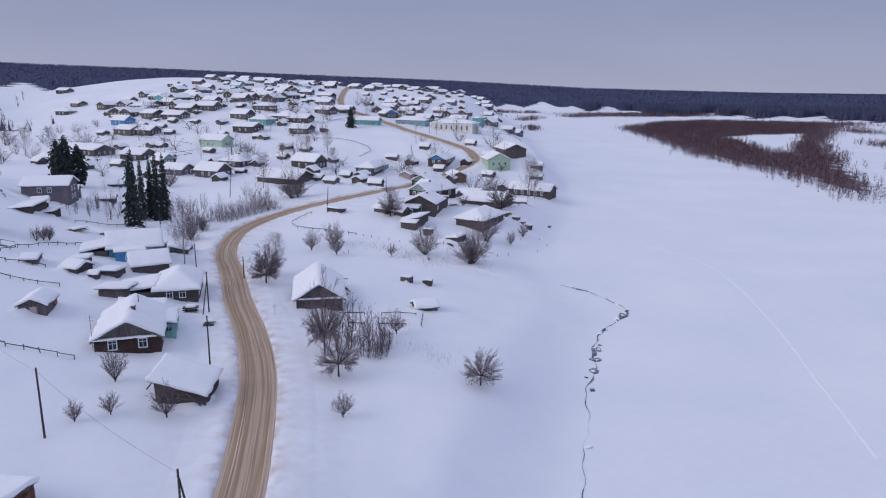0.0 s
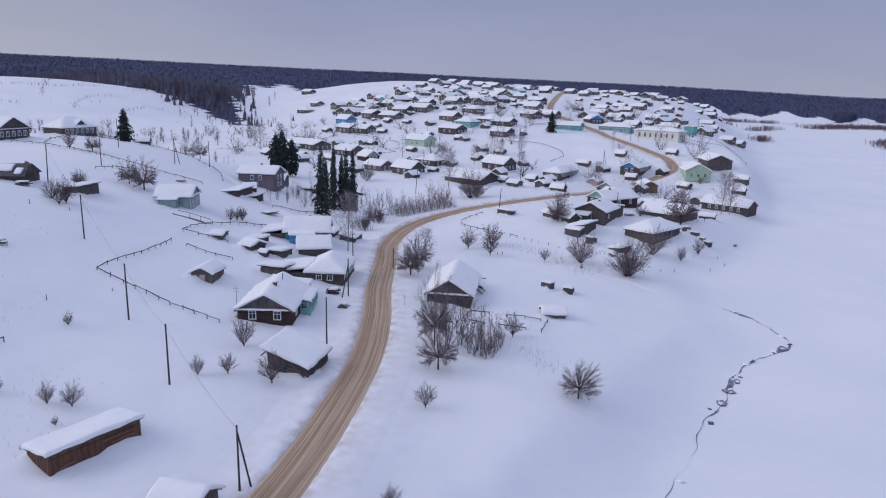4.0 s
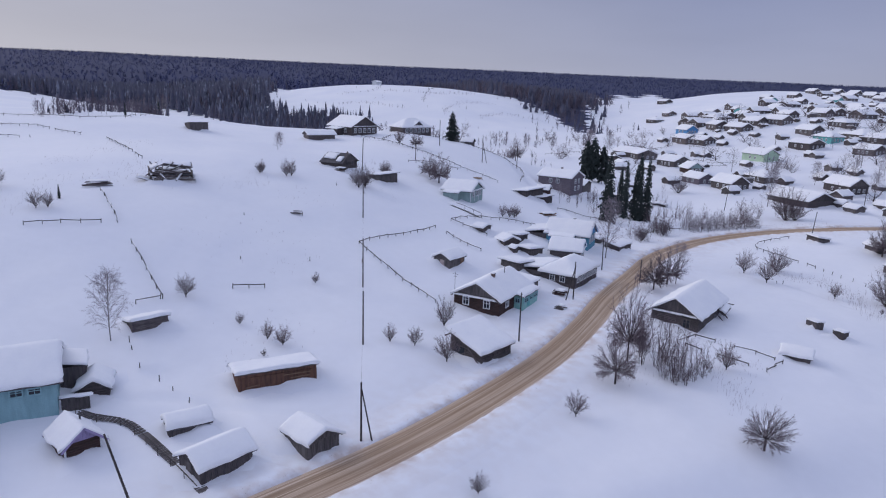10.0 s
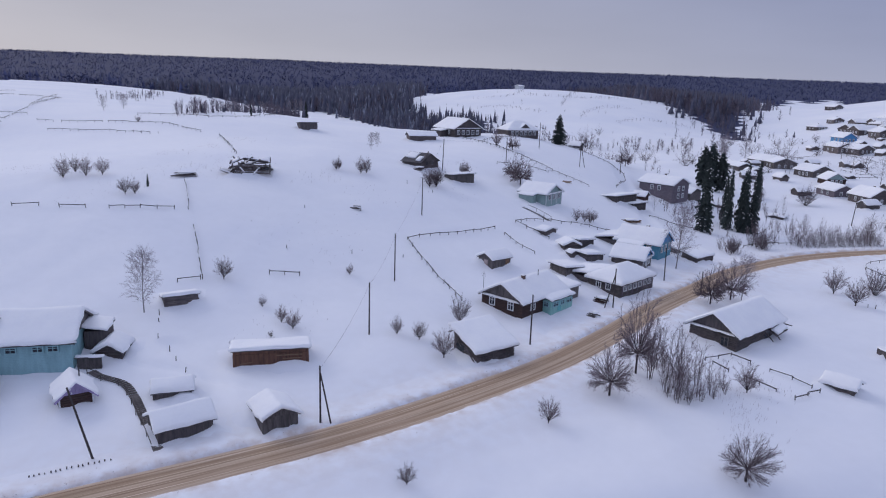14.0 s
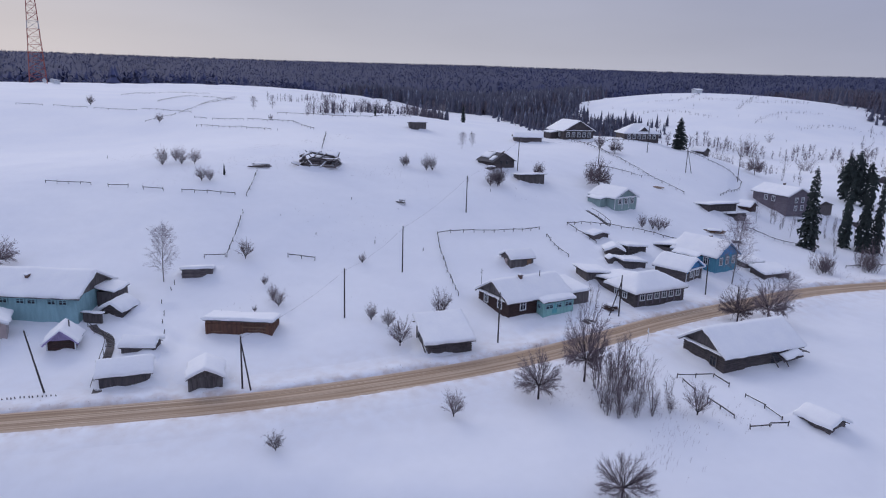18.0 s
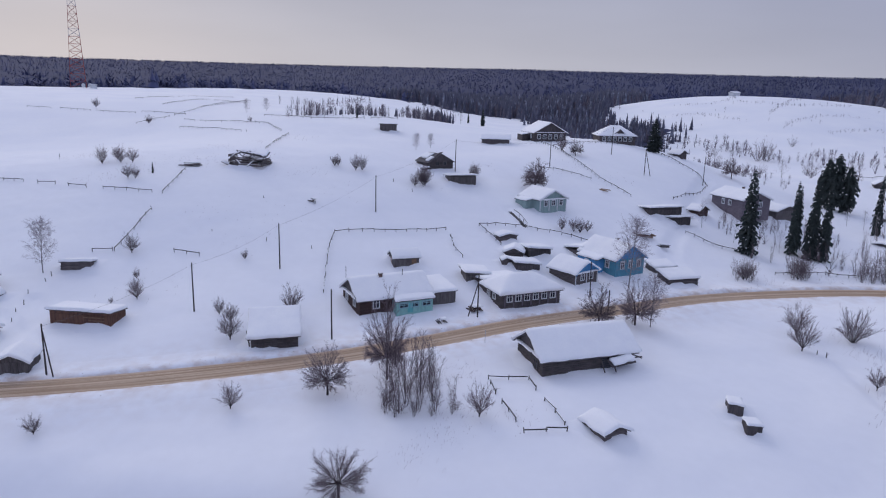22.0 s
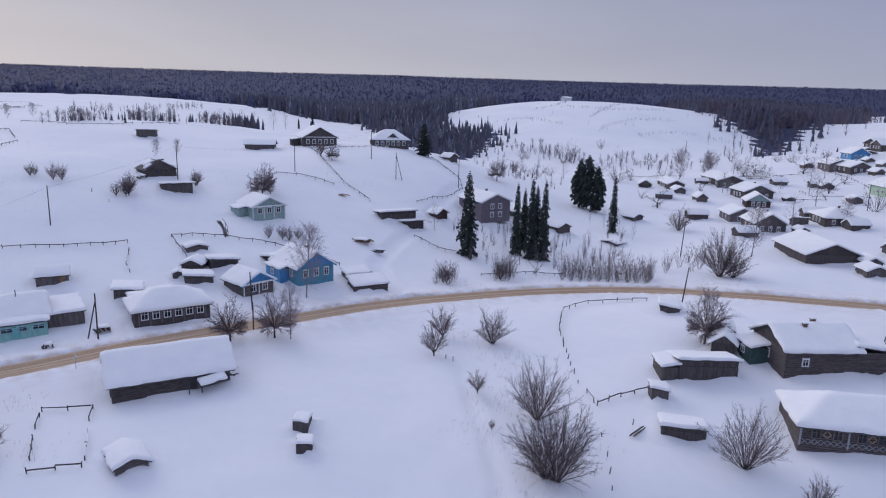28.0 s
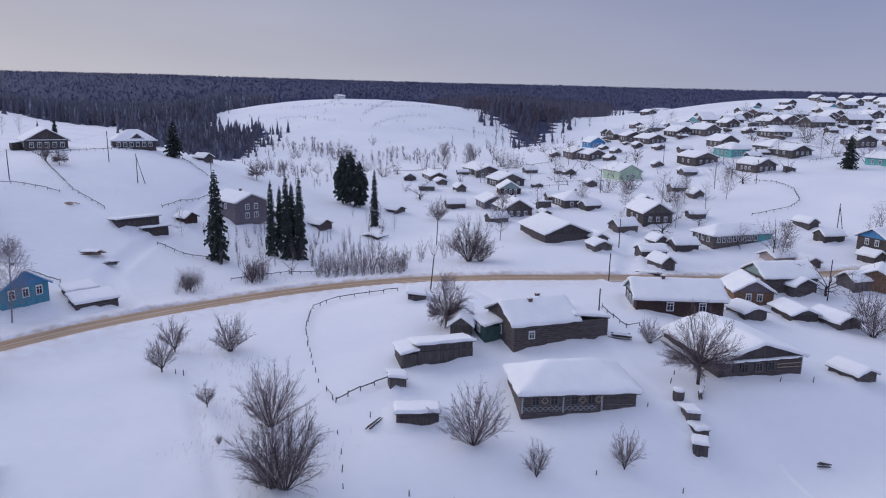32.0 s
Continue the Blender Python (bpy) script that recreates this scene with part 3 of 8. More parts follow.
def strew(me, x, y):
    """How much sand lies on the snow there."""
    d = road_near(x, y)[0]
    at = me.attributes.new("sand", "FLOAT", "POINT")
    at.data.foreach_set("value", (0.75 * np.exp(-(np.maximum(d - 2.3, 0) / 1.0) ** 2) + 0.42 * np.exp(-(d / 7.5) ** 2)).astype(np.float32))


strew(ground_mesh, verts[:, 0], verts[:, 1])
tagged(new("ground", ground_mesh), "deep soft snow over meadows, hills and frozen river", "snow", kind="structure")


def ribbon(name, line, zs, profile, mat, label, category, jitter=0.0):
    """A strip along a line; profile: rows of sideways distance and height."""
    s = Shape()
    tan = np.gradient(line, axis=0)
    tan /= np.linalg.norm(tan, axis=1)[:, None]
    side = np.stack([tan[:, 1], -tan[:, 0]], -1)
    for k in range(len(line)):
        for u, h in profile:
            j = jitter * math.sin(k * 0.9 + u * 3) * math.sin(k * 0.37 + u)
            p = line[k] + side[k] * (u + j)
            s.v.append((p[0], p[1], zs[k] + h + 0.5 * j))
    m = len(profile)
    for k in range(len(line) - 1):
        for i in range(m - 1):
            s.f.append((k * m + i, k * m + i + 1, (k + 1) * m + i + 1, (k + 1) * m + i))
            s.mi.append(0)
    ob = part(name, s, mat, smooth=True)
    run = np.concatenate([[0], np.cumsum(np.hypot(*np.diff(line, axis=0).T))])
    uv = ob.data.uv_layers.new(name="UVMap")
    vi = np.zeros(len(ob.data.loops), np.int32)
    ob.data.loops.foreach_get("vertex_index", vi)
    across = np.array([u for u, _ in profile])
    uv.data.foreach_set("uv", np.stack([across[vi % m], run[vi // m]], -1).ravel())
    return tagged(ob, label, category, kind="structure")


TRACK = smooth_line(((30, 204), (47, 198), (59, 185), (65.5, 170), (66, 150), (62, 122), (57, 98), (52, 74)), 1.5)
ribbon("sled_track", TRACK, surface_z(TRACK[:, 0], TRACK[:, 1]), [(-0.34, -0.02), (-0.22, 0.035), (0, 0.015), (0.22, 0.035), (0.34, -0.02)], SNOW_CAP, "faint packed sled track across the frozen river", "track", 0.05)
ribbon("road", ROAD_P, ROAD_Z, [(-2.55, -0.25), (-2.35, 0.02), (-1.9, 0.03), (-1.3, -0.03), (-0.9, 0.02), (-0.4, 0.05), (0, 0.06), (0.4, 0.05), (0.9, 0.02), (1.3, -0.03), (1.9, 0.03), (2.35, 0.02), (2.55, -0.25)], ROAD, "sand-strewn packed snow road with brown wheel tracks", "road", 0.04)


def road_bank(sign, tall):
    """The ploughed edge of the snow along one side of the road."""
    line, zs = ROAD_P, ROAD_Z
    tan = np.gradient(line, axis=0)
    tan /= np.linalg.norm(tan, axis=1)[:, None]
    side = np.stack([tan[:, 1], -tan[:, 0]], -1) * sign
    rg = np.random.default_rng(5 + sign)
    n0 = int((line[:, 1] < 330).sum())
    f0 = np.arange(n0)
    at = np.linspace(0, n0 - 1, 4 * (n0 - 1) + 1)
    fine = np.stack([np.interp(at, f0, line[:n0, 0]), np.interp(at, f0, line[:n0, 1])], -1)
    z0, sx, sy = (np.interp(at, f0, q[:n0]) for q in (zs, side[:, 0], side[:, 1]))
    k = at / (n0 - 1)
    swell = 0.75 + 0.25 * np.sin(k * 61) * np.sin(k * 23 + 1) + 0.2 * np.sin(k * 160 + 2 * np.sin(k * 37))
    rows = ((2.3, None), (2.45, 0.12), (2.7, 0.6), (3.1, 0.9), (3.6, 1.0), (4.2, 0.75), (4.9, 0.42), (5.7, 0.16), (6.5, 0.03), (7.6, None))
    V = []
    for j, (u, h) in enumerate(rows):
        w = u + (rg.normal(0, 0.05, len(k)) if 0 < j < 6 else 0.0)
        x, y = fine[:, 0] + sx * w, fine[:, 1] + sy * w
        if j == 0:
            z = z0 - 0.12
        elif h is None:
            z = surface_z(x, y, False) - 0.10
        else:
            z = surface_z(x, y, False) + (0.04 if j > 5 else -0.05 + 0.018 * j) + tall * h * swell + (rg.normal(0, 0.03, len(k)) if 1 < j < 6 else 0.0)
        V.append(np.stack([x, y, z], -1))
    V = np.stack(V, 1)
    m = len(rows)
    s = Shape()
    s.v = [tuple(q) for q in V.reshape(-1, 3)]
    for i in range(len(k) - 1):
        for j in range(m - 1):
            q = (i * m + j, i * m + j + 1, (i + 1) * m + j + 1, (i + 1) * m + j)
            s.f.append(q if sign > 0 else q[::-1])
    s.mi = [0] * len(s.f)
    ob = part("snow_bank", s, SNOW, smooth=True)
    strew(ob.data, V[:, :, 0].ravel(), V[:, :, 1].ravel())
    tagged(ob, "low ploughed snow bank along the sandy road", "snow bank", kind="structure")
    # clods thrown up by the plough
    c = Shape()
    for _ in range(2600 if sign < 0 else 700):
        i = int(rg.integers(0, len(k) - 1))
        u = 2.6 + abs(rg.normal(0, 1.1))
        x, y = fine[i, 0] + sx[i] * u, fine[i, 1] + sy[i] * u + rg.uniform(-0.3, 0.3)
        z = float(surface_z(x, y, False)) + tall * float(np.interp(u, (2.4, 3.0, 3.6, 4.9, 6), (0.1, 0.9, 1, 0.42, 0))) * swell[i] - 0.04
        r = rg.uniform(0.03, 0.10)
        a = rg.uniform(0, math.tau)
        c.add([(x + r * math.cos(a + q * 2.09) * rg.uniform(0.7, 1.3), y + r * math.sin(a + q * 2.09) * rg.uniform(0.7, 1.3), z) for q in range(3)] + [(x + r * 0.2, y, z + r * rg.uniform(0.8, 1.4))], [(0, 1, 3), (1, 2, 3), (2, 0, 3)])
    tagged(part("snow_clods", c, CLOD), "small dirty snow clods along the road edge", "snow", kind="stuff")


road_bank(-1, 0.34)
road_bank(1, 0.13)

# ---- builders ----
def roof_height(x, y, hx, hy, rise, kind):
    """Height over the eaves of a roof with its ridge along x."""
    v = min(1.0, abs(y) / hy)
    if kind == "hip":
        run = hy * 1.0
        v = max(v, min(1.0, max(0.0, (abs(x) - (hx - run)) / run)))
    elif kind == "lean":
        return rise * (1 - (y + hy) / (2 * hy))
    return rise * (1 - v)


def snow_shell(hx, hy, rise, kind, depth, seed, ridge_soft=True):
    """A thick rounded layer of snow lying on a roof of half sizes hx, hy."""
    rs = random.Random(seed)
    ph = [rs.uniform(0, 6) for _ in range(6)]

    def cuts(h, step):
        inner = max(2, int(2 * h / step))
        return sorted({-h, -h + 0.05, -h + 0.13, *(-h + 0.25 + (2 * h - 0.5) * k / inner for k in range(inner + 1)), *((0.0,) if h > 0.6 else ()), h - 0.13, h - 0.05, h})

    xs, ys = cuts(hx, 0.8), cuts(hy, 0.6)
    s = Shape()
    n, m = len(xs), len(ys)

    def wob(x, y):
        return 0.5 * math.sin(x * 0.9 + ph[0]) * math.sin(y * 0.8 + ph[1]) + 0.35 * math.sin(x * 2.1 + ph[2]) * math.sin(y * 1.7 + ph[3])

    for x in xs:
        for y in ys:
            d = min(hx - abs(x), hy - abs(y))
            e = min(1.0, d / 0.22)
            soft = math.sqrt(max(0.0, 1 - (1 - e) ** 2))
            roof = roof_height(x, y, hx, hy, rise, kind)
            top = roof + depth * (0.25 + 0.75 * soft) * (1 + 0.2 * wob(x, y))
            if kind != "lean" and ridge_soft:
                top -= 0.05 * max(0, 1 - abs(y) / 0.5)
            sag = (0.09 * math.sin(x * 1.9 + ph[4]) + 0.05 * math.sin(x * 5.3 + ph[1])) * (abs(y) > hy - 0.1) + (0.07 * math.sin(y * 2.3 + ph[5]) + 0.04 * math.sin(y * 6.1 + ph[0])) * (abs(x) > hx - 0.1)
            k = 1 + (0.03 if d < 0.1 else 0.0)
            s.v.append((x * k + (sag if abs(x) > hx - 0.1 else 0), y * k + (sag if abs(y) > hy - 0.1 else 0), top))
    for i in range(n - 1):
        for j in range(m - 1):
            s.f.append((i * m + j, (i + 1) * m + j, (i + 1) * m + j + 1, i * m + j + 1))
    rim = [i * m for i in range(n)] + [(n - 1) * m + j for j in range(1, m)] + [i * m + m - 1 for i in range(n - 2, -1, -1)] + [j for j in range(m - 2, 0, -1)]
    base = len(s.v)
    for q in rim:
        x, y, z = s.v[q]
        s.v.append((x * 0.97, y * 0.97, z - 0.10))
    for k in range(len(rim)):
        a, b = rim[k], rim[(k + 1) % len(rim)]
        s.f.append((b, a, base + k, base + (k + 1) % len(rim)))
    s.mi = [0] * len(s.f)
    return s


def ring_shell(hx, hy, rows):
    """One closed shell round a rectangle; rows: height and how far out the wall stands there."""
    s = Shape()
    for z, o in rows:
        s.v += [(-hx - o, -hy - o, z), (hx + o, -hy - o, z), (hx + o, hy + o, z), (-hx - o, hy + o, z)]
    for k in range(len(rows) - 1):
        for i in range(4):
            j = (i + 1) % 4
            s.f.append((k * 4 + i, k * 4 + j, k * 4 + 4 + j, k * 4 + 4 + i))
    n = len(s.v) - 4
    s.f += [(3, 2, 1, 0), (n, n + 1, n + 2, n + 3)]
    s.mi = [0] * len(s.f)
    return s


def log_walls(hx, hy, h, deep=0.9, r=0.14):
    """Round logs laid one on another."""
    rows, z = [], -deep
    while z < h - 0.02:
        rows += [(z, -0.03), (z + 0.25 * r, 0.05), (z + r, 0.09), (z + 1.7 * r, 0.05)]
        z += 1.95 * r
    return ring_shell(hx, hy, [q for q in rows if q[0] < h] + [(h, 0.0)])


def plank_walls(hx, hy, h, deep=0.9, w=0.2, seed=1):
    """Upright boards with gaps between them."""
    rs = random.Random(seed)
    line = []
    for (x0, y0), (x1, y1), n in (((-hx, -hy), (hx, -hy), (0, -1)), ((hx, -hy), (hx, hy), (1, 0)), ((hx, hy), (-hx, hy), (0, 1)), ((-hx, hy), (-hx, -hy), (-1, 0))):
        m = max(2, int(math.hypot(x1 - x0, y1 - y0) / w))
        for k in range(m):
            o, tall = rs.uniform(0.02, 0.06), rs.uniform(-0.07, 0.0)
            for t, q in ((k / m + 0.004, -0.02), (k / m + 0.07 / m, o), ((k + 0.9) / m, o)):
                line.append((x0 + (x1 - x0) * t + n[0] * q, y0 + (y1 - y0) * t + n[1] * q, tall if q > 0 else -0.05))
    s = Shape()
    m = len(line)
    s.v = [(x, y, -deep) for x, y, _ in line] + [(x, y, h + t) for x, y, t in line]
    s.f = [(k, (k + 1) % m, m + (k + 1) % m, m + k) for k in range(m)]
    s.f += [tuple(range(m, 2 * m))]
    s.mi = [0] * len(s.f)
    return s


def board_walls(hx, hy, h, deep=0.9, w=0.2):
    """Horizontal lapped boards."""
    rows, z = [], -deep
    while z < h - 0.02:
        rows += [(z, 0.04), (z + w - 0.02, 0.01), (z + w - 0.01, -0.01)]
        z += w
    return ring_shell(hx, hy, [q for q in rows if q[0] < h] + [(h, 0.0)])


def plain_walls(hx, hy, h, deep=0.9):
    return ring_shell(hx, hy, [(-deep, 0), (h * 0.5, 0.0), (h, 0)])


def gable_shape(hy, rise, x, t=0.12, boards=True, seed=3):
    """A board gable across y at x; boards stand upright, joined at their gaps."""
    rs = random.Random(seed)
    s = Shape()
    n = max(4, 2 * int(hy / (0.28 if boards else 1.2)))
    spots = []
    for k in range(n):
        o = rs.uniform(0.01, 0.035)
        for f, q in ((0.02, -0.02), (0.08, o), (0.92, o)):
            spots.append((-hy + 2 * hy * (k + f) / n, q))
    spots.append((hy, -0.02))
    m = len(spots)
    for y, o in spots:
        z = rise * (1 - abs(y) / hy)
        s.v += [(x + t / 2 + o, y, -0.02), (x + t / 2 + o, y, max(z, -0.01)), (x - t / 2, y, -0.02), (x - t / 2, y, max(z, -0.01))]
    for k in range(m - 1):
        a, b = 4 * k, 4 * k + 4
        s.f += [(a, b, b + 1, a + 1), (a + 2, a + 3, b + 3, b + 2), (a + 1, b + 1, b + 3, a + 3), (a, a + 2, b + 2, b)]
    s.mi = [0] * len(s.f)
    return s


def roof_slabs(hx, hy, rise, kind, t=0.09):
    s = Shape()
    if kind == "hip":
        run = hy
        rx = max(0.15, hx - run)
        low = [(-hx, -hy, 0), (hx, -hy, 0), (hx, hy, 0), (-hx, hy, 0)]
        top = [(-rx, 0, rise), (rx, 0, rise)]
        s.add([*low, *top, *[(x, y, z - t) for x, y, z in low]], [(0, 1, 5, 4), (1, 2, 5), (2, 3, 4, 5), (3, 0, 4), (6, 9, 8, 7), (0, 6, 7, 1), (1, 7, 8, 2), (2, 8, 9, 3), (3, 9, 6, 0)])
    elif kind == "lean":
        s.add([(-hx, -hy, rise), (hx, -hy, rise), (hx, hy, 0), (-hx, hy, 0), (-hx, -hy, rise - t), (hx, -hy, rise - t), (hx, hy, -t), (-hx, hy, -t)],
              [(0, 1, 2, 3), (4, 7, 6, 5), (0, 4, 5, 1), (1, 5, 6, 2), (2, 6, 7, 3), (3, 7, 4, 0)])
    else:
        v = []
        for x in (-hx, hx):
            v += [(x, -hy, 0), (x, 0, rise), (x, hy, 0), (x, -hy, -t), (x, 0, rise - t), (x, hy, -t)]
        s.add(v, [(0, 6, 7, 1), (1, 7, 8, 2), (3, 4, 10, 9), (4, 5, 11, 10), (0, 3, 9, 6), (2, 8, 11, 5), (0, 1, 4, 3), (1, 2, 5, 4), (6, 9, 10, 7), (7, 10, 11, 8)])
    return s


def lattice(ys, zs, holes, depth):
    """One connected plate across y and z with rectangular holes, as thick as depth along x."""
    s = Shape()
    m = len(zs)
    for x in (0.0, depth):
        s.v += [(x, y, z) for y in ys for z in zs]
    n = len(ys) * m

    def solid(i, j):
        return 0 <= i < len(ys) - 1 and 0 <= j < m - 1 and (i, j) not in holes

    for i in range(len(ys) - 1):
        for j in range(m - 1):
            if not solid(i, j):
                continue
            a, b, c, d = i * m + j, (i + 1) * m + j, (i + 1) * m + j + 1, i * m + j + 1
            s.f += [(n + a, n + b, n + c, n + d), (a, d, c, b)]
            for p, q, out in ((a, b, solid(i, j - 1)), (b, c, solid(i + 1, j)), (c, d, solid(i, j + 1)), (d, a, solid(i - 1, j))):
                if not out:
                    s.f.append((p, q, n + q, n + p))
    s.mi = [0] * len(s.f)
    return s


WINDOW_MESHES = {}


def window(parent, face, along, z, w, h, hx, hy, frame_mat, casing=True):
    """A window with casing, bars and a pane on one wall of a house."""
    key = (round(w, 2), round(h, 2), frame_mat.name, casing)
    if key not in WINDOW_MESHES:
        b = 0.14 if casing else 0.07
        s = lattice([-w / 2 - b, -w / 2, -0.03, 0.03, w / 2, w / 2 + b], [-h / 2 - b, -h / 2, h * 0.18 - 0.03, h * 0.18 + 0.03, h / 2, h / 2 + b + (0.12 if casing else 0)], {(1, 1), (3, 1), (1, 3), (3, 3)}, 0.11)
        g = Shape()
        g.box((0.0, 0, 0), (0.05, w, h))
        WINDOW_MESHES[key] = s.mesh("window", [frame_mat]), g.mesh("pane", [GLASS])
    fm, gm = WINDOW_MESHES[key]
    out = 0.10
    at = {"+x": pose(hx + out, along, z, 0, 0, 0), "-x": pose(-hx - out, along, z, 0, 0, 180), "+y": pose(along, hy + out, z, 0, 0, 90), "-y": pose(along, -hy - out, z, 0, 0, -90)}[face]
    ob = part("window", fm, [], parent, "", at=at)
    part("pane", gm, [], ob, at=pose(0, 0, 0))
    return ob


def chimney(parent, x, y, z, h=0.9, w=0.5):
    s = Shape()
    s.box((0, 0, h / 2 - 0.4), (w, w, h + 0.8)).box((0, 0, h), (w + 0.12, w + 0.12, 0.12))
    ob = part("chimney", s, BRICK, parent, "brick chimney", at=pose(x, y, z))
    c = snow_shell(w / 2 + 0.08, w / 2 + 0.08, 0.0, "flat", 0.16, 5, False)
    part("snow_top", c, SNOW_CAP, ob, at=pose(0, 0, h + 0.06))


def drift(ob, hx, hy, seed, deep=0.5):
    """Snow banked unevenly against the walls."""
    rs = random.Random(seed)
    per = 4 * (hx + hy)
    n = max(12, int(per / 0.9))
    spots = []
    for k in range(n):
        u = per * k / n
        if u < 2 * hx:
            p, q = (-hx + u, -hy), (0, -1)
        elif u < 2 * hx + 2 * hy:
            p, q = (hx, -hy + u - 2 * hx), (1, 0)
        elif u < 4 * hx + 2 * hy:
            p, q = (hx - (u - 2 * hx - 2 * hy), hy), (0, 1)
        else:
            p, q = (-hx, hy - (u - 4 * hx - 2 * hy)), (-1, 0)
        e = 0.7 if abs(p[0]) > hx - 0.6 and abs(p[1]) > hy - 0.6 else 0.0
        spots.append((Vector((p[0], p[1], 0)), Vector((q[0] + e * math.copysign(1, p[0]) * (q[0] == 0), q[1] + e * math.copysign(1, p[1]) * (q[1] == 0), 0))))
    ph = [rs.uniform(0, 6) for _ in range(4)]
    local, lift = [], []
    for k, (p, q) in enumerate(spots):
        a = math.tau * k / n
        swell = max(0.08, deep * (0.55 + 0.4 * math.sin(2 * a + ph[0]) + 0.25 * math.sin(5 * a + ph[1]) + 0.15 * math.sin(11 * a + ph[2])))
        wide = 0.9 + 1.6 * swell + 0.3 * math.sin(7 * a + ph[3])
        for f, z in ((-0.06, swell), (0.3 * wide, swell * 0.62), (0.62 * wide, swell * 0.22), (0.95 * wide, swell * 0.05), (1.35 * wide, -0.06)):
            local.append(p + q * f)
            lift.append(z)
    world = [ob.matrix_basis @ v for v in local]
    zs = surface_z(np.array([v.x for v in world]), np.array([v.y for v in world]))
    back = ob.matrix_basis.inverted()
    s = Shape()
    s.v = [tuple(back @ Vector((v.x, v.y, float(z) + l))) for v, z, l in zip(world, zs, lift)]
    for k in range(n):
        m = (k + 1) % n
        s.f += [(5 * k + j, 5 * k + j + 1, 5 * m + j + 1, 5 * m + j) for j in range(4)]
    s.mi = [0] * len(s.f)
    part("snow_drift", s, SNOW, ob, "snow banked against the walls", True)


def house(x, y, deg, L, W, h, label, name="house", rise=1.7, walls="log", mat=None, gable=None, roof="gable", snow=0.5, over=0.45, windows=(), frame_mat=None,
          chimneys=(), dz=0.0, group="village houses", category="house", seed=None, lean=0.0, deep=1.0, ledge=False, barge=None):
    """A house or shed; the ridge runs along its own x, the front gable looks along +x. windows: (face, place along the wall, sill height, width, height)."""
    seed = seed if seed is not None else int(abs(x * 7 + y * 13)) + 1
    mat = mat or LOG
    ob = thing(name, x, y, deg, label, category, group, dz)
    if lean:
        ob.matrix_basis = ob.matrix_basis @ pose(0, 0, 0, lean, lean * 0.6, 0)
    hx, hy = L / 2, W / 2
    maker = {"log": log_walls, "board": board_walls, "plank": lambda a, b, c, d: plank_walls(a, b, c, d, 0.2, seed), "plain": plain_walls}[walls]
    part("wall", maker(hx, hy, h, deep), mat, ob, smooth=False)
    drift(ob, hx, hy, seed, 0.38 if windows else 0.62)
    if roof == "gable":
        for sx in (-1, 1):
            g = part("gable", gable_shape(hy, rise, 0, seed=seed, boards=walls != "plain"), gable or mat, ob, at=pose(sx * hx, 0, h, 0, 0, 0 if sx > 0 else 180))
    elif roof == "lean":
        s = Shape()
        for sx in (-1, 1):
            x0 = sx * (hx - 0.04)
            s.add([(x0 - 0.04, -hy, 0), (x0 - 0.04, hy, 0), (x0 - 0.04, -hy, rise), (x0 + 0.04, -hy, 0), (x0 + 0.04, hy, 0), (x0 + 0.04, -hy, rise)], [(0, 2, 1), (3, 4, 5), (0, 1, 4, 3), (1, 2, 5, 4), (2, 0, 3, 5)])
        s.box((0, -hy + 0.04, rise / 2), (2 * hx - 0.1, 0.08, rise))
        part("upper_wall", s, gable or mat, ob, at=pose(0, 0, h))
    k = 1 + over / hy
    part("roof", roof_slabs(hx + over, hy + over, rise * k, roof), ROOFING, ob, at=pose(0, 0, h - (rise * over / hy if roof != "lean" else 0) + 0.02))
    if snow:
        part("snow_cap", snow_shell(hx + over + 0.03, hy + over + 0.03, rise * k, roof, snow, seed), SNOW_CAP, ob, "thick rounded snow on the roof", True, pose(0, 0, h - (rise * over / hy if roof != "lean" else 0) + 0.03))
    if barge:
        for sx in (-1, 1):
            for sy in (-1, 1):
                z0 = h - rise * over / hy
                part("bargeboard", Shape().beam((sx * (hx + over + 0.05), sy * (hy + over), z0 - 0.08), (sx * (hx + over + 0.05), 0, h + rise - 0.06), 0.05, 0.2), barge, ob)
    if ledge:
        for sx in (-1, 1):
            part("gable_ledge", Shape().box((sx * (hx + 0.2), 0, h - 0.08), (0.5, 2 * hy + 0.3, 0.07)), ROOFING, ob)
            part("ledge_snow", snow_shell(0.3, hy + 0.15, 0.0, "flat", 0.16, seed, False), SNOW_CAP, ob, smooth=True, at=pose(sx * (hx + 0.22), 0, h - 0.04))
    for face, along, sill, w, hh in windows:
        window(ob, face, along, sill + hh / 2, w, hh, hx, hy, frame_mat or WHITE)
    for cx_, cy_ in chimneys:
        chimney(ob, cx_, cy_, h + roof_height(cx_, cy_, hx, hy, rise, roof))
    return ob


def row(face, n, span, sill=0.7, w=0.75, h=1.05):
    """n windows spread over a span of one wall."""
    return [(face, span * ((k + 0.5) / n - 0.5), sill, w, h) for k in range(n)]

# ---- plants ----
def bend(rs, d, amount):
    v = d + Vector((rs.uniform(-1, 1), rs.uniform(-1, 1), rs.uniform(-1, 1))) * amount
    return v.normalized()


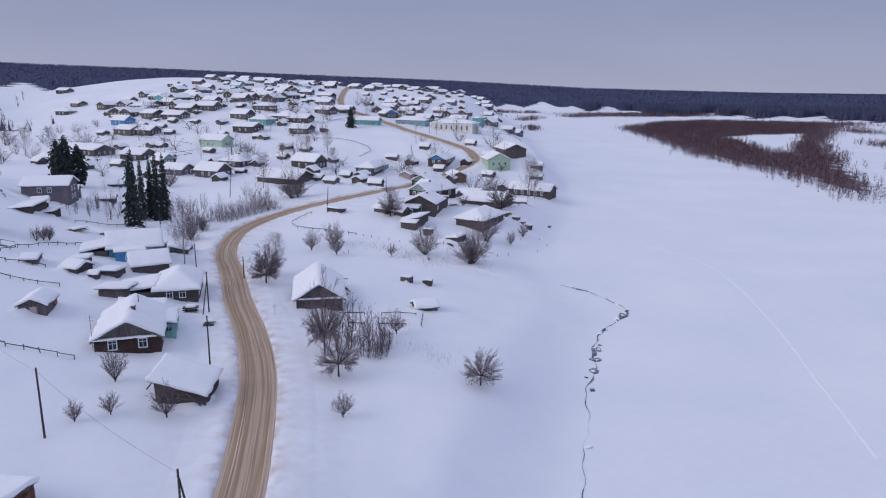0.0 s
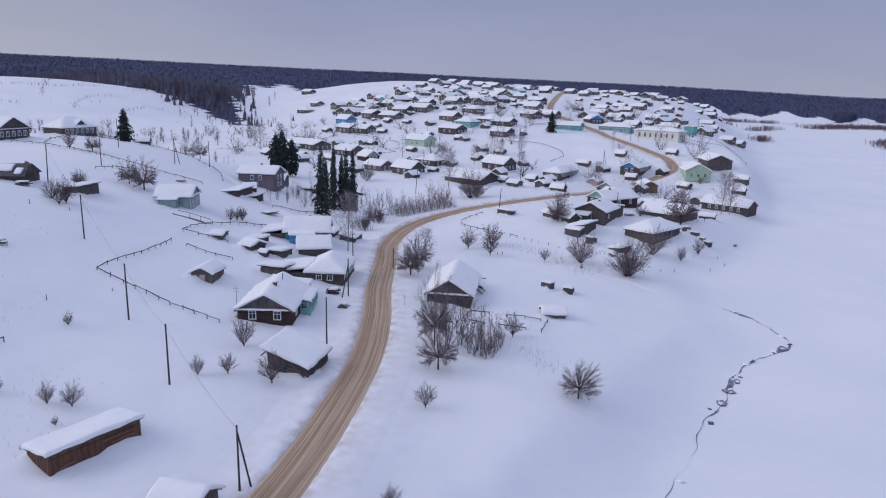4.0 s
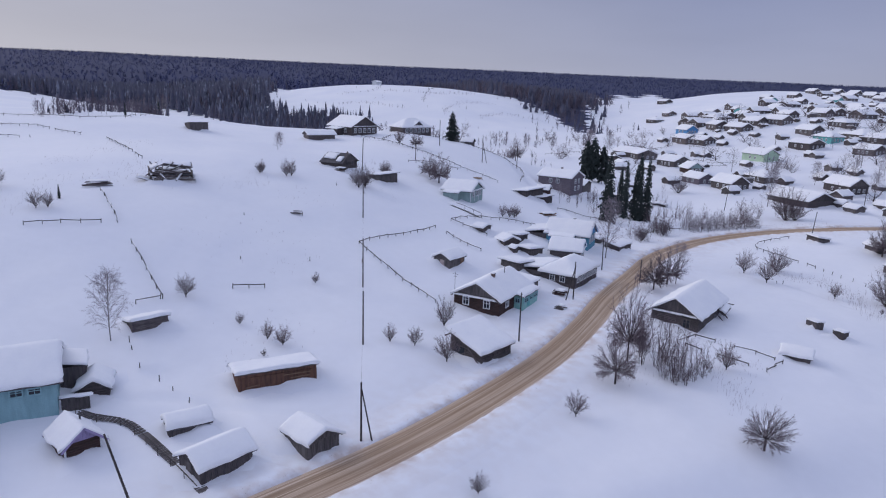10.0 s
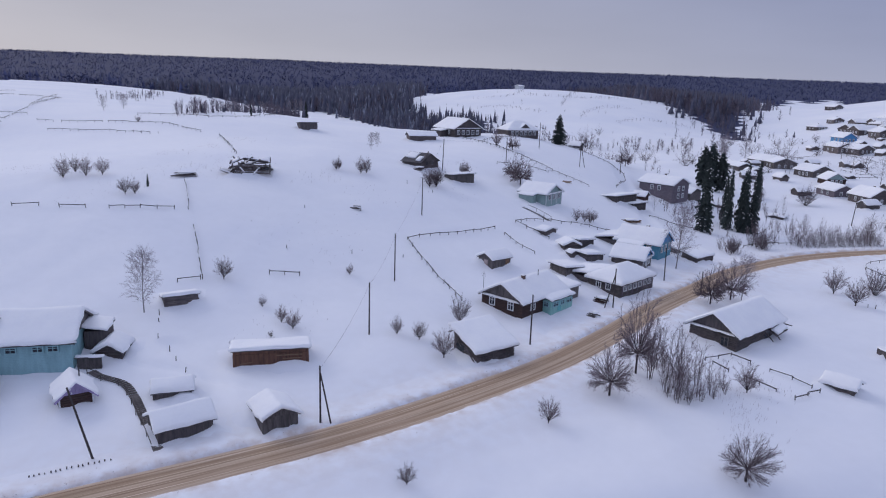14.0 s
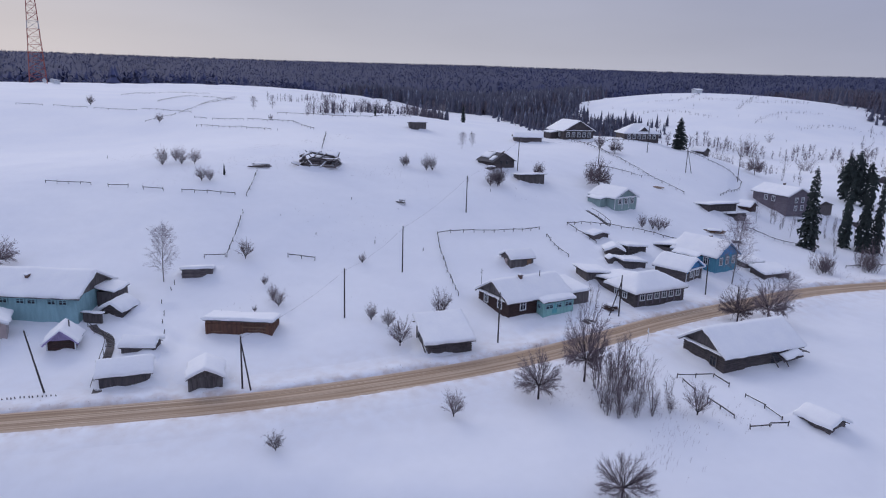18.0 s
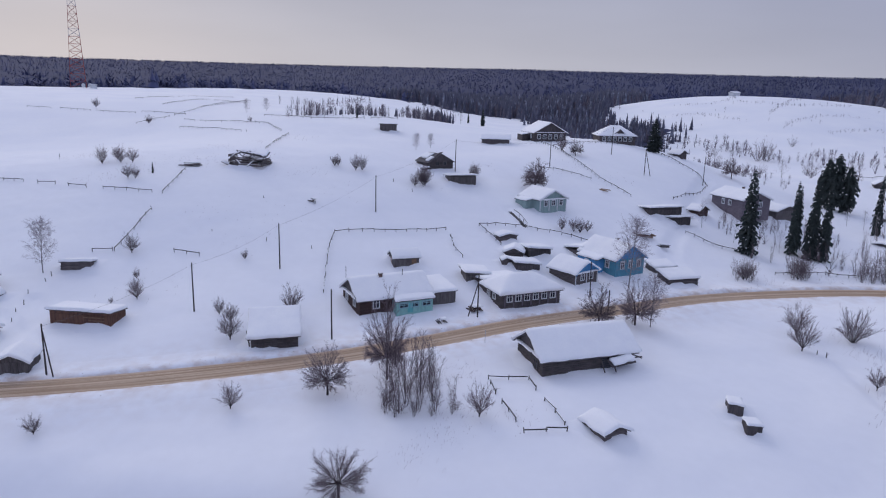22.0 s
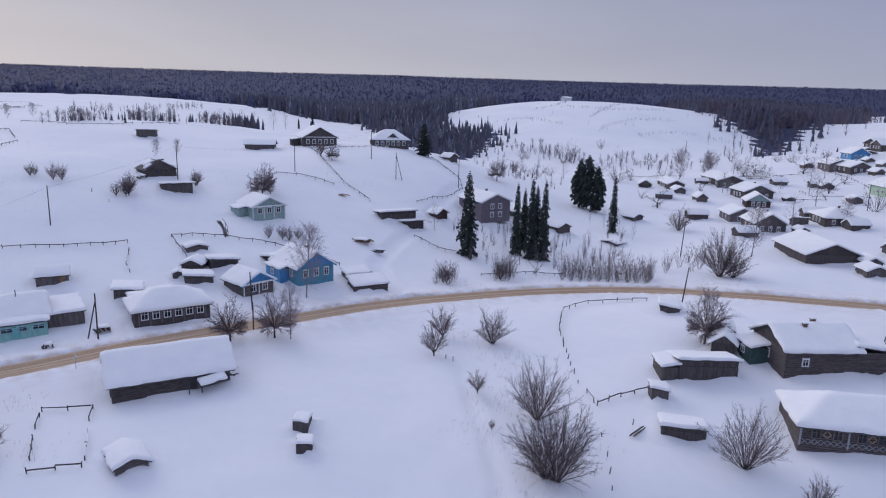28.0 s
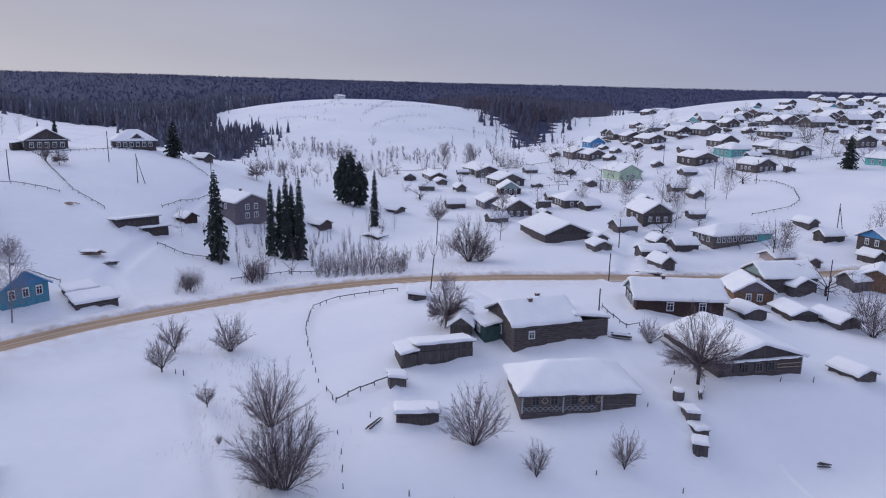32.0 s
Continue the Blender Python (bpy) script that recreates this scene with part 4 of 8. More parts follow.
def limb(s, rs, p, d, length, r, segs, wander, lift, sides=3, tip=0.25):
    """A tapering crooked limb; returns its points."""
    pts = [(p.copy(), r, d.copy())]
    for k in range(segs):
        d = bend(rs, d, wander)
        d = (d + Vector((0, 0, lift))).normalized()
        q = p + d * (length / segs)
        r2 = r * (1 - (1 - tip) / segs)
        s.rod(p, q, r, r2, sides, False)
        p, r = q, r2
        pts.append((p.copy(), r, d.copy()))
    return pts


def sprout(s, rs, pts, n, length, r, spread, wander, lift, segs=2, low=0.3):
    out = []
    for k in range(n):
        t = low + (1 - low) * (k + rs.random()) / n
        i = min(len(pts) - 2, int(t * (len(pts) - 1)))
        f = t * (len(pts) - 1) - i
        p = pts[i][0].lerp(pts[i + 1][0], f)
        d = bend(rs, pts[i][2], spread)
        out.append(limb(s, rs, p, d, length * (1.1 - 0.5 * t) * rs.uniform(0.7, 1.2), r, segs, wander, lift))
    return out


def spike(s, p, q, r):
    """One fine tapering twig."""
    d = q - p
    if d.length < 1e-5:
        return
    u = d.orthogonal().normalized() * r
    w = d.normalized().cross(u)
    s.add([p + u, p - u * 0.5 + w * 0.87, p - u * 0.5 - w * 0.87, q], [(0, 1, 3), (1, 2, 3), (2, 0, 3)])


def twigs_on(s, rs, pts, n, length, r, spread, lift, fine, low=0.15):
    """Side twigs along a limb, each with finer twigs of its own."""
    for k in range(n):
        t = low + (1 - low) * (k + rs.random()) / n
        i = min(len(pts) - 2, int(t * (len(pts) - 1)))
        p = pts[i][0].lerp(pts[i + 1][0], t * (len(pts) - 1) - i)
        d = bend(rs, pts[i][2], spread)
        d = (d + Vector((0, 0, lift))).normalized()
        L = length * rs.uniform(0.55, 1.15)
        m = p + d * L * 0.5
        e = m + bend(rs, d, 0.3) * L * 0.5
        spike(s, p, m + (m - p) * 0.2, r)
        spike(s, m, e, r * 0.8)
        for j in range(fine):
            f = rs.uniform(0.1, 0.95)
            q = p.lerp(m, f * 2) if f < 0.5 else m.lerp(e, f * 2 - 1)
            spike(s, q, q + (bend(rs, d, 0.75) + Vector((0, 0, lift))).normalized() * L * rs.uniform(0.3, 0.65), r * 0.75)


def reach_in(p, d, centre, rx, rz):
    """How far from p along d the crown's rounded outline lies."""
    q = Vector(((p.x - centre.x) / rx, (p.y - centre.y) / rx, (p.z - centre.z) / rz))
    e = Vector((d.x / rx, d.y / rx, d.z / rz))
    a, b, c = e.dot(e), 2 * q.dot(e), q.dot(q) - 1
    k = b * b - 4 * a * c
    return max(0.2, (-b + math.sqrt(max(0.0, k))) / (2 * a))


def shrub_mesh(seed, H=4.0, stems=18, wide=0.5, twigs=13, fine=6, r=0.024, fat=1.0, lean=1.0, low=0.18):
    """Many stems from one foot that fan out into a rounded head of fine twigs."""
    rs = random.Random(seed)
    a, b = Shape(), Shape()
    centre = Vector((rs.uniform(-0.05, 0.05) * H, rs.uniform(-0.05, 0.05) * H, 0.5 * H))
    for k in range(stems):
        az = k * 2.4 + rs.uniform(-0.5, 0.5)
        tilt = lean * math.sqrt((k + 0.4) / stems) * rs.uniform(0.85, 1.1)
        d = Vector((math.cos(az) * math.sin(tilt), math.sin(az) * math.sin(tilt), math.cos(tilt)))
        base = Vector((math.cos(az), math.sin(az), 0)) * rs.uniform(0.01, 0.05) * H + Vector((0, 0, -0.2))
        top = reach_in(base + Vector((0, 0, 0.35)), d, centre, wide * H, 0.52 * H) * rs.uniform(0.72, 0.98)
        pts = limb(a, rs, base, d, top, r * rs.uniform(0.7, 1.25), 5, 0.10, 0.03)
        twigs_on(b, rs, pts, twigs, H * 0.17, 0.0115 * fat, 0.9, 0.1, fine, low)
    return a.mesh("stem", [BARK]), b.mesh("crown", [TWIG])


def fan_mesh(seed, H=8.0, stems=26, wide=0.46, lean=1.3, fork=0.0, r=0.042, twigs=8, twig=None, middle=0.53):
    """A rounded bush: straight limbs that spread from one foot or a short trunk, each with side branches and fine tips."""
    rs = random.Random(seed)
    a, b = Shape(), Shape()
    foot = Vector((0, 0, fork * H))
    if fork:
        a.rod((0, 0, -0.3), foot + Vector((0, 0, 0.02 * H)), 0.022 * H, 0.016 * H, 6, False)
    centre = Vector((rs.uniform(-0.04, 0.04) * H, rs.uniform(-0.04, 0.04) * H, middle * H))
    for k in range(stems):
        az = k * 2.4 + rs.uniform(-0.4, 0.4)
        tilt = lean * math.sqrt((k + 0.2) / stems) * rs.uniform(0.88, 1.08)
        d = Vector((math.cos(az) * math.sin(tilt), math.sin(az) * math.sin(tilt), math.cos(tilt)))
        base = foot + Vector((math.cos(az), math.sin(az), 0)) * rs.uniform(0.0, 0.02) * H - Vector((0, 0, 0.0 if fork else 0.2))
        top = reach_in(foot + Vector((0, 0, 0.08 * H)), d, centre, wide * H, 0.47 * H) * rs.uniform(0.8, 0.97)
        pts = limb(a, rs, base, d, top, r * rs.uniform(0.7, 1.2), 6, 0.13, 0.015, 3, 0.25)
        twigs_on(b, rs, pts, twigs, H * 0.10, 0.014, 0.55, 0.02, 3, 0.45)
        for br in sprout(a, rs, pts, 6, top * 0.42, r * 0.38, 0.5, 0.2, 0.01, 2, 0.15):
            twigs_on(b, rs, br, twigs, H * 0.085, 0.013, 0.6, 0.02, 3, 0.15)
    return a.mesh("stem", [BARK]), b.mesh("crown", [twig or TWIG])


def tree_mesh(seed, H=8.0, limbs=17, branches=6, fine=6, wide=0.52, bark=None, twig=None, fork=0.27, stout=1.0, twigs=7):
    """A bare round-headed tree that forks low."""
    rs = random.Random(seed)
    a, b = Shape(), Shape()
    centre = Vector((rs.uniform(-0.05, 0.05) * H, rs.uniform(-0.05, 0.05) * H, 0.55 * H))
    trunk = limb(a, rs, Vector((0, 0, -0.3)), Vector((rs.uniform(-0.1, 0.1), rs.uniform(-0.1, 0.1), 1)), H * fork, H * 0.014 * stout, 4, 0.08, 0.05, 6, 0.6)
    for k in range(limbs):
        az = k * 2.4 + rs.uniform(-0.4, 0.4)
        tilt = 0.12 + 1.5 * math.sqrt((k + 0.3) / limbs) * rs.uniform(0.85, 1.1)
        at = trunk[-1][0].lerp(trunk[1][0], 0.9 * (k / limbs))
        d = Vector((math.cos(az) * math.sin(tilt), math.sin(az) * math.sin(tilt), math.cos(tilt)))
        top = reach_in(at, d, centre, wide * H, 0.46 * H) * rs.uniform(0.78, 0.95)
        pts = limb(a, rs, at, d, top, H * 0.0052 * stout, 5, 0.18, 0.02, 4, 0.22)
        twigs_on(b, rs, pts, 6, H * 0.085, 0.013, 0.8, 0.12, fine, 0.3)
        for br in sprout(a, rs, pts, branches, H * 0.17, 0.0022 * H * stout, 0.75, 0.26, 0.08, 3, 0.15):
            twigs_on(b, rs, br, twigs, H * 0.08, 0.0125, 0.85, 0.10, fine, 0.1)
    return a.mesh("trunk", [bark or BARK]), b.mesh("crown", [twig or TWIG])


def birch_mesh(seed, H=9.0, n=46, twigs=11, fine=6):
    """A birch: one leading stem, rising branches and a haze of fine hanging twigs."""
    rs = random.Random(seed)
    a, b = Shape(), Shape()
    trunk = limb(a, rs, Vector((0, 0, -0.3)), Vector((rs.uniform(-0.04, 0.04), rs.uniform(-0.04, 0.04), 1)), H * 0.98, H * 0.011, 8, 0.035, 0.05, 6, 0.1)
    centre = Vector((0, 0, 0.57 * H))
    for k in range(n):
        t = 0.18 + 0.8 * k / n
        p = Vector((0, 0, 0))
        i = min(7, int(t * 8))
        p = trunk[i][0].lerp(trunk[i + 1][0], t * 8 - i)
        az, tilt = k * 2.4 + rs.uniform(-0.4, 0.4), rs.uniform(0.55, 1.0) * (1.1 - 0.4 * t)
        d = Vector((math.cos(az) * math.sin(tilt), math.sin(az) * math.sin(tilt), math.cos(tilt)))
        top = min(0.4 * H, reach_in(p, d, centre, 0.29 * H, 0.47 * H) * rs.uniform(0.85, 1.0))
        pts = limb(a, rs, p, d, top, 0.018, 3, 0.12, 0.03)
        twigs_on(b, rs, pts, twigs, H * 0.12, 0.012, 0.9, -0.2, fine, 0.12)
    return a.mesh("trunk", [BIRCH]), b.mesh("crown", [TWIG_PALE])


def spruce_mesh(seed, H=18.0, width=2.3, bare=0.06, whorls=42, domed=False):
    rs = random.Random(seed)
    a, b, c = Shape(), Shape(), Shape()
    a.rod((0, 0, -0.4), (0, 0, H * 0.97), H * 0.009, 0.015, 6)
    for k in range(whorls):
        t = k / (whorls - 1)
        z = H * (bare + (1 - bare) * t)
        reach = width * (1 - t) ** 0.62 * (0.75 + 0.25 * min(1, t * 6)) * rs.uniform(0.72, 1.15) + 0.18
        if domed:
            reach = width * math.sqrt(max(0.03, 1 - t ** 2.6)) * (0.72 + 0.28 * min(1, t * 3)) * rs.uniform(0.78, 1.12)
        for m in range(9):
            if rs.random() < 0.12:
                continue
            az = m * math.tau / 9 + k * 0.7 + rs.uniform(-0.25, 0.25)
            out = Vector((math.cos(az), math.sin(az), 0))
            side = Vector((-out.y, out.x, 0))
            R = reach * rs.uniform(0.65, 1.18)
            p0 = Vector((0, 0, z))
            p1 = p0 + out * R * 0.55 + Vector((0, 0, -R * rs.uniform(0.12, 0.3)))
            p2 = p0 + out * R + Vector((0, 0, -R * rs.uniform(0.3, 0.62)))
            w = 0.16 * R + 0.1
            v = [p0 - side * 0.04, p0 + side * 0.04, p1 + side * w, p1 - side * w, p2]
            hang = Vector((0, 0, -0.34 * R - 0.12))
            v += [p1 + side * w * 0.5 + hang + out * 0.1, p1 - side * w * 0.6 + hang, p2 + hang * 0.7 - out * 0.15, p0.lerp(p1, 0.5) + hang * 0.7]
            b.add(v, [(0, 1, 2, 3), (3, 2, 4), (3, 2, 5), (2, 3, 6), (3, 4, 7), (0, 2, 8), (2, 4, 7)])
            if rs.random() < 0.15 and t < 0.9:
                q = p0.lerp(p2, rs.uniform(0.5, 0.85)) + Vector((0, 0, 0.06))
                e = 0.10 + 0.09 * R
                c.add([q - out * e, q + side * e * 0.8, q + out * e - Vector((0, 0, e * 0.4)), q - side * e * 0.8, q + Vector((0, 0, 0.12))], [(0, 1, 4), (1, 2, 4), (2, 3, 4), (3, 0, 4)])
    return a.mesh("trunk", [BARK]), b.mesh("crown", [NEEDLE]), c.mesh("snow_clumps", [SNOW_CAP])


PLANT_KINDS = {
    "shrub": ([fan_mesh(s, 8.0, n, w, ln, f) for s, n, w, ln, f in ((1, 26, 0.31, 0.72, 0.05), (2, 30, 0.35, 0.85, 0.09), (3, 24, 0.28, 0.62, 0.04), (4, 28, 0.33, 0.8, 0.1), (5, 27, 0.29, 0.66, 0.06))], 8.0, ("trunk", "crown")),
    "bigshrub": ([fan_mesh(s, 8.0, 42, w, 0.85, 0.0, 0.036, 7) for s, w in ((11, 0.42), (12, 0.46), (13, 0.40))], 8.0, ("stem", "crown")),
    "alder": ([shrub_mesh(s, 6.5, 6, 0.14, 15, 6, 0.03, 1.0, 0.24, 0.22) for s in (21, 22, 23, 24)], 6.5, ("stem", "crown")),
    "willow": ([shrub_mesh(s, 4.5, 8, 0.2, 7, 4, 0.018, 1.0, 0.32) for s in (31, 32, 33)], 4.5, ("stem", "crown")),
    "tree": ([fan_mesh(s, 8.0, 50, w, 1.75, f, 0.040, 9, None, 0.57) for s, w, f in ((41, 0.40, 0.26), (42, 0.42, 0.28), (43, 0.38, 0.24))], 8.0, ("trunk", "crown")),
    "birch": ([birch_mesh(s) for s in (51, 52, 53)], 9.0, ("trunk", "crown")),
    "greytree": ([tree_mesh(s, 9.0, 12, 6, 6, 0.36, BARK, TWIG_PALE) for s in (44, 45)], 9.0, ("trunk", "crown")),
    "far_birch": ([birch_mesh(s, 9.0, 22, 6, 4) for s in (54, 55, 56)], 9.0, ("trunk", "crown")),
    "far_tree": ([tree_mesh(s, 9.0, 9, 4, 4, 0.4, BARK, TWIG_PALE, 0.24, 1.6, 4) for s in (46, 47, 48)], 9.0, ("trunk", "crown")),
    "far_shrub": ([shrub_mesh(s, 8.0, 16, 0.46, 8, 5, 0.04, 1.6, 0.86) for s in (14, 15, 16)], 8.0, ("stem", "crown")),
    "spruce": ([spruce_mesh(s, 18.0, w) for s, w in ((61, 2.5), (62, 2.1), (63, 2.3))], 18.0, ("trunk", "crown", "snow")),
    "pine": ([spruce_mesh(s, 14.0, 2.7, 0.12, 30, True) for s in (71, 72)], 14.0, ("trunk", "crown", "snow")),
}


def plant(kind, x, y, h, name, label, category, group, k=0, spread=1.0):
    meshes, H, names = PLANT_KINDS[kind]
    ob = thing(name, x, y, 0, label, category, group, -0.05)
    s = h / H
    ob.matrix_basis = ob.matrix_basis @ pose(0, 0, 0, 0, 0, (x * 37 + y * 91 + k * 53) % 360) @ Matrix.Diagonal((s * spread, s * spread, s, 1))
    for me, nm in zip(meshes[int(abs(x * 3 + y * 7 + k)) % len(meshes)], names):
        tagged(part(nm, me, [], ob), kind="stuff" if nm != "trunk" else "")
    return ob


def plants(kind, rows, name, label, category, group, spread=1.0):
    for k, (x, y, h) in enumerate(rows):
        plant(kind, x, y, h, name, label, category, group, k, spread)

# ---- the near side of the village: houses and sheds along the road ----
def annex(parent, name, x0, x1, y0, y1, h, mat, walls="board", rise=0.5, snow=0.4, label="", high="-y", windows=(), frame_mat=None):
    """A lower lean-to built against a house, in the house's own axes; high: the side its roof rises to."""
    L, W = x1 - x0, y1 - y0
    turn = {"-y": 0, "+y": 180, "-x": -90, "+x": 90}[high]
    if turn % 180:
        L, W = W, L
    hx, hy = L / 2, W / 2
    maker = {"log": log_walls, "board": board_walls, "plank": plank_walls, "plain": plain_walls}[walls]
    at = pose((x0 + x1) / 2, (y0 + y1) / 2, 0, 0, 0, turn)
    ob = part(name, maker(hx, hy, h), mat, parent, label, at=at)
    part("roof", roof_slabs(hx + 0.25, hy + 0.25, rise, "lean"), ROOFING, ob, at=pose(0, 0, h + 0.03))
    if snow:
        part("snow_cap", snow_shell(hx + 0.28, hy + 0.28, rise, "lean", snow, int(abs(x0 * 9 + y1 * 5)) + 2), SNOW_CAP, ob, smooth=True, at=pose(0, 0, h + 0.04))
    for face, along, sill, w, hh in windows:
        window(ob, face, along, sill + hh / 2, w, hh, hx, hy, frame_mat or WHITE)
    return ob


def door(parent, face, along, hx, hy, w=0.9, h=1.8, mat=None, z=0.0):
    s = lattice([-w / 2, w / 2], [0, h], set(), 0.06)
    d = part("door", s, mat or DARKWOOD, parent, at={"+x": pose(hx + 0.08, along, z), "-x": pose(-hx - 0.08, along, z, 0, 0, 180), "+y": pose(along, hy + 0.08, z, 0, 0, 90), "-y": pose(along, -hy - 0.08, z, 0, 0, -90)}[face])
    part("door_handle", Shape().box((0.09, w * 0.38, h * 0.5), (0.05, 0.04, 0.16)), ROOFING, d)


def boards_across(parent, name, face, hx, hy, spots, mat, label=""):
    """Single boards nailed on a wall: along, height, length, slant."""
    for along, z, ln, slant in spots:
        s = Shape().box((0, 0, 0), (ln, 0.05, 0.14), Euler((0, radians(slant), 0)).to_matrix())
        part(name, s, mat, parent, label, at={"+y": pose(along, hy + 0.13, z), "-y": pose(along, -hy - 0.13, z, 0, 0, 180), "+x": pose(hx + 0.13, along, z, 0, 0, 90), "-x": pose(-hx - 0.13, along, z, 0, 0, -90)}[face])


def heap(name, x, y, deg, n, L, wide, label, mat, seed, snow=True, category="pile"):
    """A loose heap of poles or boards under patches of snow."""
    ob = thing(name, x, y, deg, label, category)
    rs = random.Random(seed)
    for k in range(n):
        o = rs.uniform(-wide, wide)
        z = 0.1 + 0.7 * (1 - abs(o) / wide) * rs.random()
        a = Vector((-L / 2 * rs.uniform(0.7, 1.1), o, z))
        b = Vector((L / 2 * rs.uniform(0.7, 1.1), o + rs.uniform(-0.4, 0.4), z + rs.uniform(-0.15, 0.15)))
        part("timber", Shape().rod(a, b, 0.09, 0.07, 6), mat, ob)
    if snow:
        part("snow_patch", snow_shell(L * 0.3, wide * 0.6, 0, "flat", 0.22, seed, False), SNOW_CAP, ob, smooth=True, at=pose(0.1, 0.1, 0.72))
    return ob


# the red-brown log house with its turquoise porch and plank shed
h1 = house(-43.4, 91.6, -72, 11.6, 8.0, 2.3, "dark red-brown log house with turquoise porch and white window casings", rise=2.2, mat=LOG_RED, gable=GREYWOOD, snow=0.5,
           windows=row("+x", 2, 7.4, 0.8, 0.9, 1.15) + [("+y", 3.2, 0.8, 0.9, 1.15)], chimneys=((1.2, 0.5),), ledge=True, barge=GREYWOOD)
porch = annex(h1, "porch", -5.6, 0.4, 3.9, 5.6, 1.9, PORCH, "board", 0.45, 0.35, "turquoise boarded porch", windows=[("+y", -1.9, 0.9, 1.3, 0.55), ("+y", 0.1, 0.9, 1.1, 0.55), ("+y", 1.9, 0.9, 1.3, 0.55), ("+x", 0.0, 0.9, 0.7, 0.6)], frame_mat=AQUA)
door(porch, "+y", 0.8, 3.0, 0.85, 0.9, 1.5, TEAL)
annex(h1, "wood_store", -10.6, -5.9, -2.6, 3.6, 2.0, GREYWOOD, "plank", 0.7, 0.45, "weathered grey plank store")
part("stovepipe", Shape().rod((-2.4, 0.8, 3.8), (-2.4, 0.8, 5.6), 0.06, 0.06, 6), ROOFING, h1, "thin iron stovepipe")
part("aerial", Shape().rod((5.3, -4.3, 0), (5.3, -4.3, 5.6), 0.04, 0.03, 5).rod((5.3, -4.8, 5.2), (5.3, -3.8, 5.2), 0.02, 0.02, 4).rod((5.3, -4.7, 4.8), (5.3, -3.9, 4.8), 0.02, 0.02, 4), ROOFING, h1, "thin aerial mast")

lh = house(-29.9, 75.6, -86, 6.0, 5.4, 1.25, "leaning dilapidated log hut with broad snowy roof and broken gable", name="hut", rise=2.0, category="hut", lean=2.5, snow=0.45, roof="lean", over=0.5, mat=LOG, gable=DARKWOOD, group="old huts")
boards_across(lh, "loose_board", "+x", 3.0, 2.7, ((-0.8, 0.5, 2.6, -26), (0.9, 0.9, 2.2, 18), (-1.6, 1.7, 1.8, 34), (0.4, 1.5, 2.6, 8)), GREYWOOD, "loose grey board")
# No hole is cut: a thin dark plate gives the gap's shade.
part("opening_shade_plate", lattice([-1.5, 0.4], [0.2, 1.5], set(), 0.04), GLASS, lh, "dark plate standing for the shade in the broken gable", at=pose(3.1, -0.6, 0))
for along, tilt in ((-1.9, 8), (0.1, -6), (1.8, 5)):
    part("leaning_shutter", lattice([-0.42, -0.3, 0.3, 0.42], [0, 0.12, 0.86, 1.0], {(1, 1)}, 0.07), GREYWOOD, lh, "grey shutter leaning on the wall", at=pose(along, 2.86, 0.05, 0, tilt, 90))
for a_, b_ in (((-2.9, -2.9, 3.0), (3.6, -3.3, 2.7)), ((3.2, -2.6, 0.2), (3.5, -1.2, 2.7)), ((3.3, 2.4, 0.0), (3.7, 1.0, 1.9))):
    part("broken_beam", Shape().rod(a_, b_, 0.1, 0.08, 6), LOG, lh, "broken log end")

red = house(-37.6, 48.6, 75, 9.1, 3.8, 1.5, "long low rusty-brown plank shed with flat snow roof", name="shed", rise=0.45, walls="plank", mat=REDWOOD, roof="lean", category="shed", snow=0.5, over=0.25, group="roadside sheds")
boards_across(red, "patch_board", "-y", 4.55, 1.9, ((2.6, 0.75, 2.4, 0), (2.2, 1.2, 3.2, 0), (-3.0, 0.4, 1.6, 5)), ORANGE, "newer orange-brown board")
s1 = house(-23.5, 45.1, 4, 4.2, 3.7, 1.4, "small grey plank shed with double door beside the road", name="shed", rise=1.0, walls="plank", mat=GREYWOOD, category="shed", snow=0.45, over=0.3, group="roadside sheds")
door(s1, "+x", -0.42, 2.1, 1.85, 0.8, 1.5, GREYWOOD)
door(s1, "+x", 0.42, 2.1, 1.85, 0.8, 1.5, GREYWOOD)
s2 = house(-25.3, 35.9, -82, 5.4, 3.7, 1.4, "dark plank shed with thick snow roof beside the footpath", name="shed", rise=1.0, walls="plank", mat=DARKWOOD, category="shed", snow=0.45, over=0.35, group="roadside sheds")
door(s2, "+x", 0.0, 2.7, 1.85, 1.0, 1.5, GREYWOOD)
house(-33.0, 36.2, 80, 4.0, 2.6, 0.9, "small shed buried under a heap of snow", name="shed", rise=0.6, walls="plank", mat=DARKWOOD, category="shed", snow=0.6, over=0.25, group="roadside sheds")
bath = house(-35.6, 26.4, 6, 3.6, 3.2, 1.5, "small log bathhouse with lilac gable and snowy roof", name="bathhouse", rise=1.4, mat=LOG_RED, gable=LILAC, category="hut", snow=0.25, over=0.5, barge=LILAC, group="roadside sheds")
for k in (-1, 1):
    part("corner_board", Shape().box((1.86, k * 1.62, 0.5), (0.08, 0.18, 2.0)), WHITE, bath, "pale corner board")
part("stovepipe", Shape().rod((-0.4, 0.7, 2.2), (-0.4, 0.7, 3.4), 0.09, 0.09, 6), ROOFING, bath, "iron stovepipe")

aq = house(-48.3, 21.2, 75, 13.4, 9.2, 3.0, "pale aqua boarded house with strip of windows under the eaves", rise=2.3, walls="board", mat=AQUA, gable=GREYWOOD, snow=0.55, barge=GREYWOOD, chimneys=((-1.6, -2.0),),
           windows=[("-y", a, 1.9, 1.0, 0.55) for a in (-5.2, -3.6, -1.2, 0.4, 3.2, 4.8)], frame_mat=AQUA)
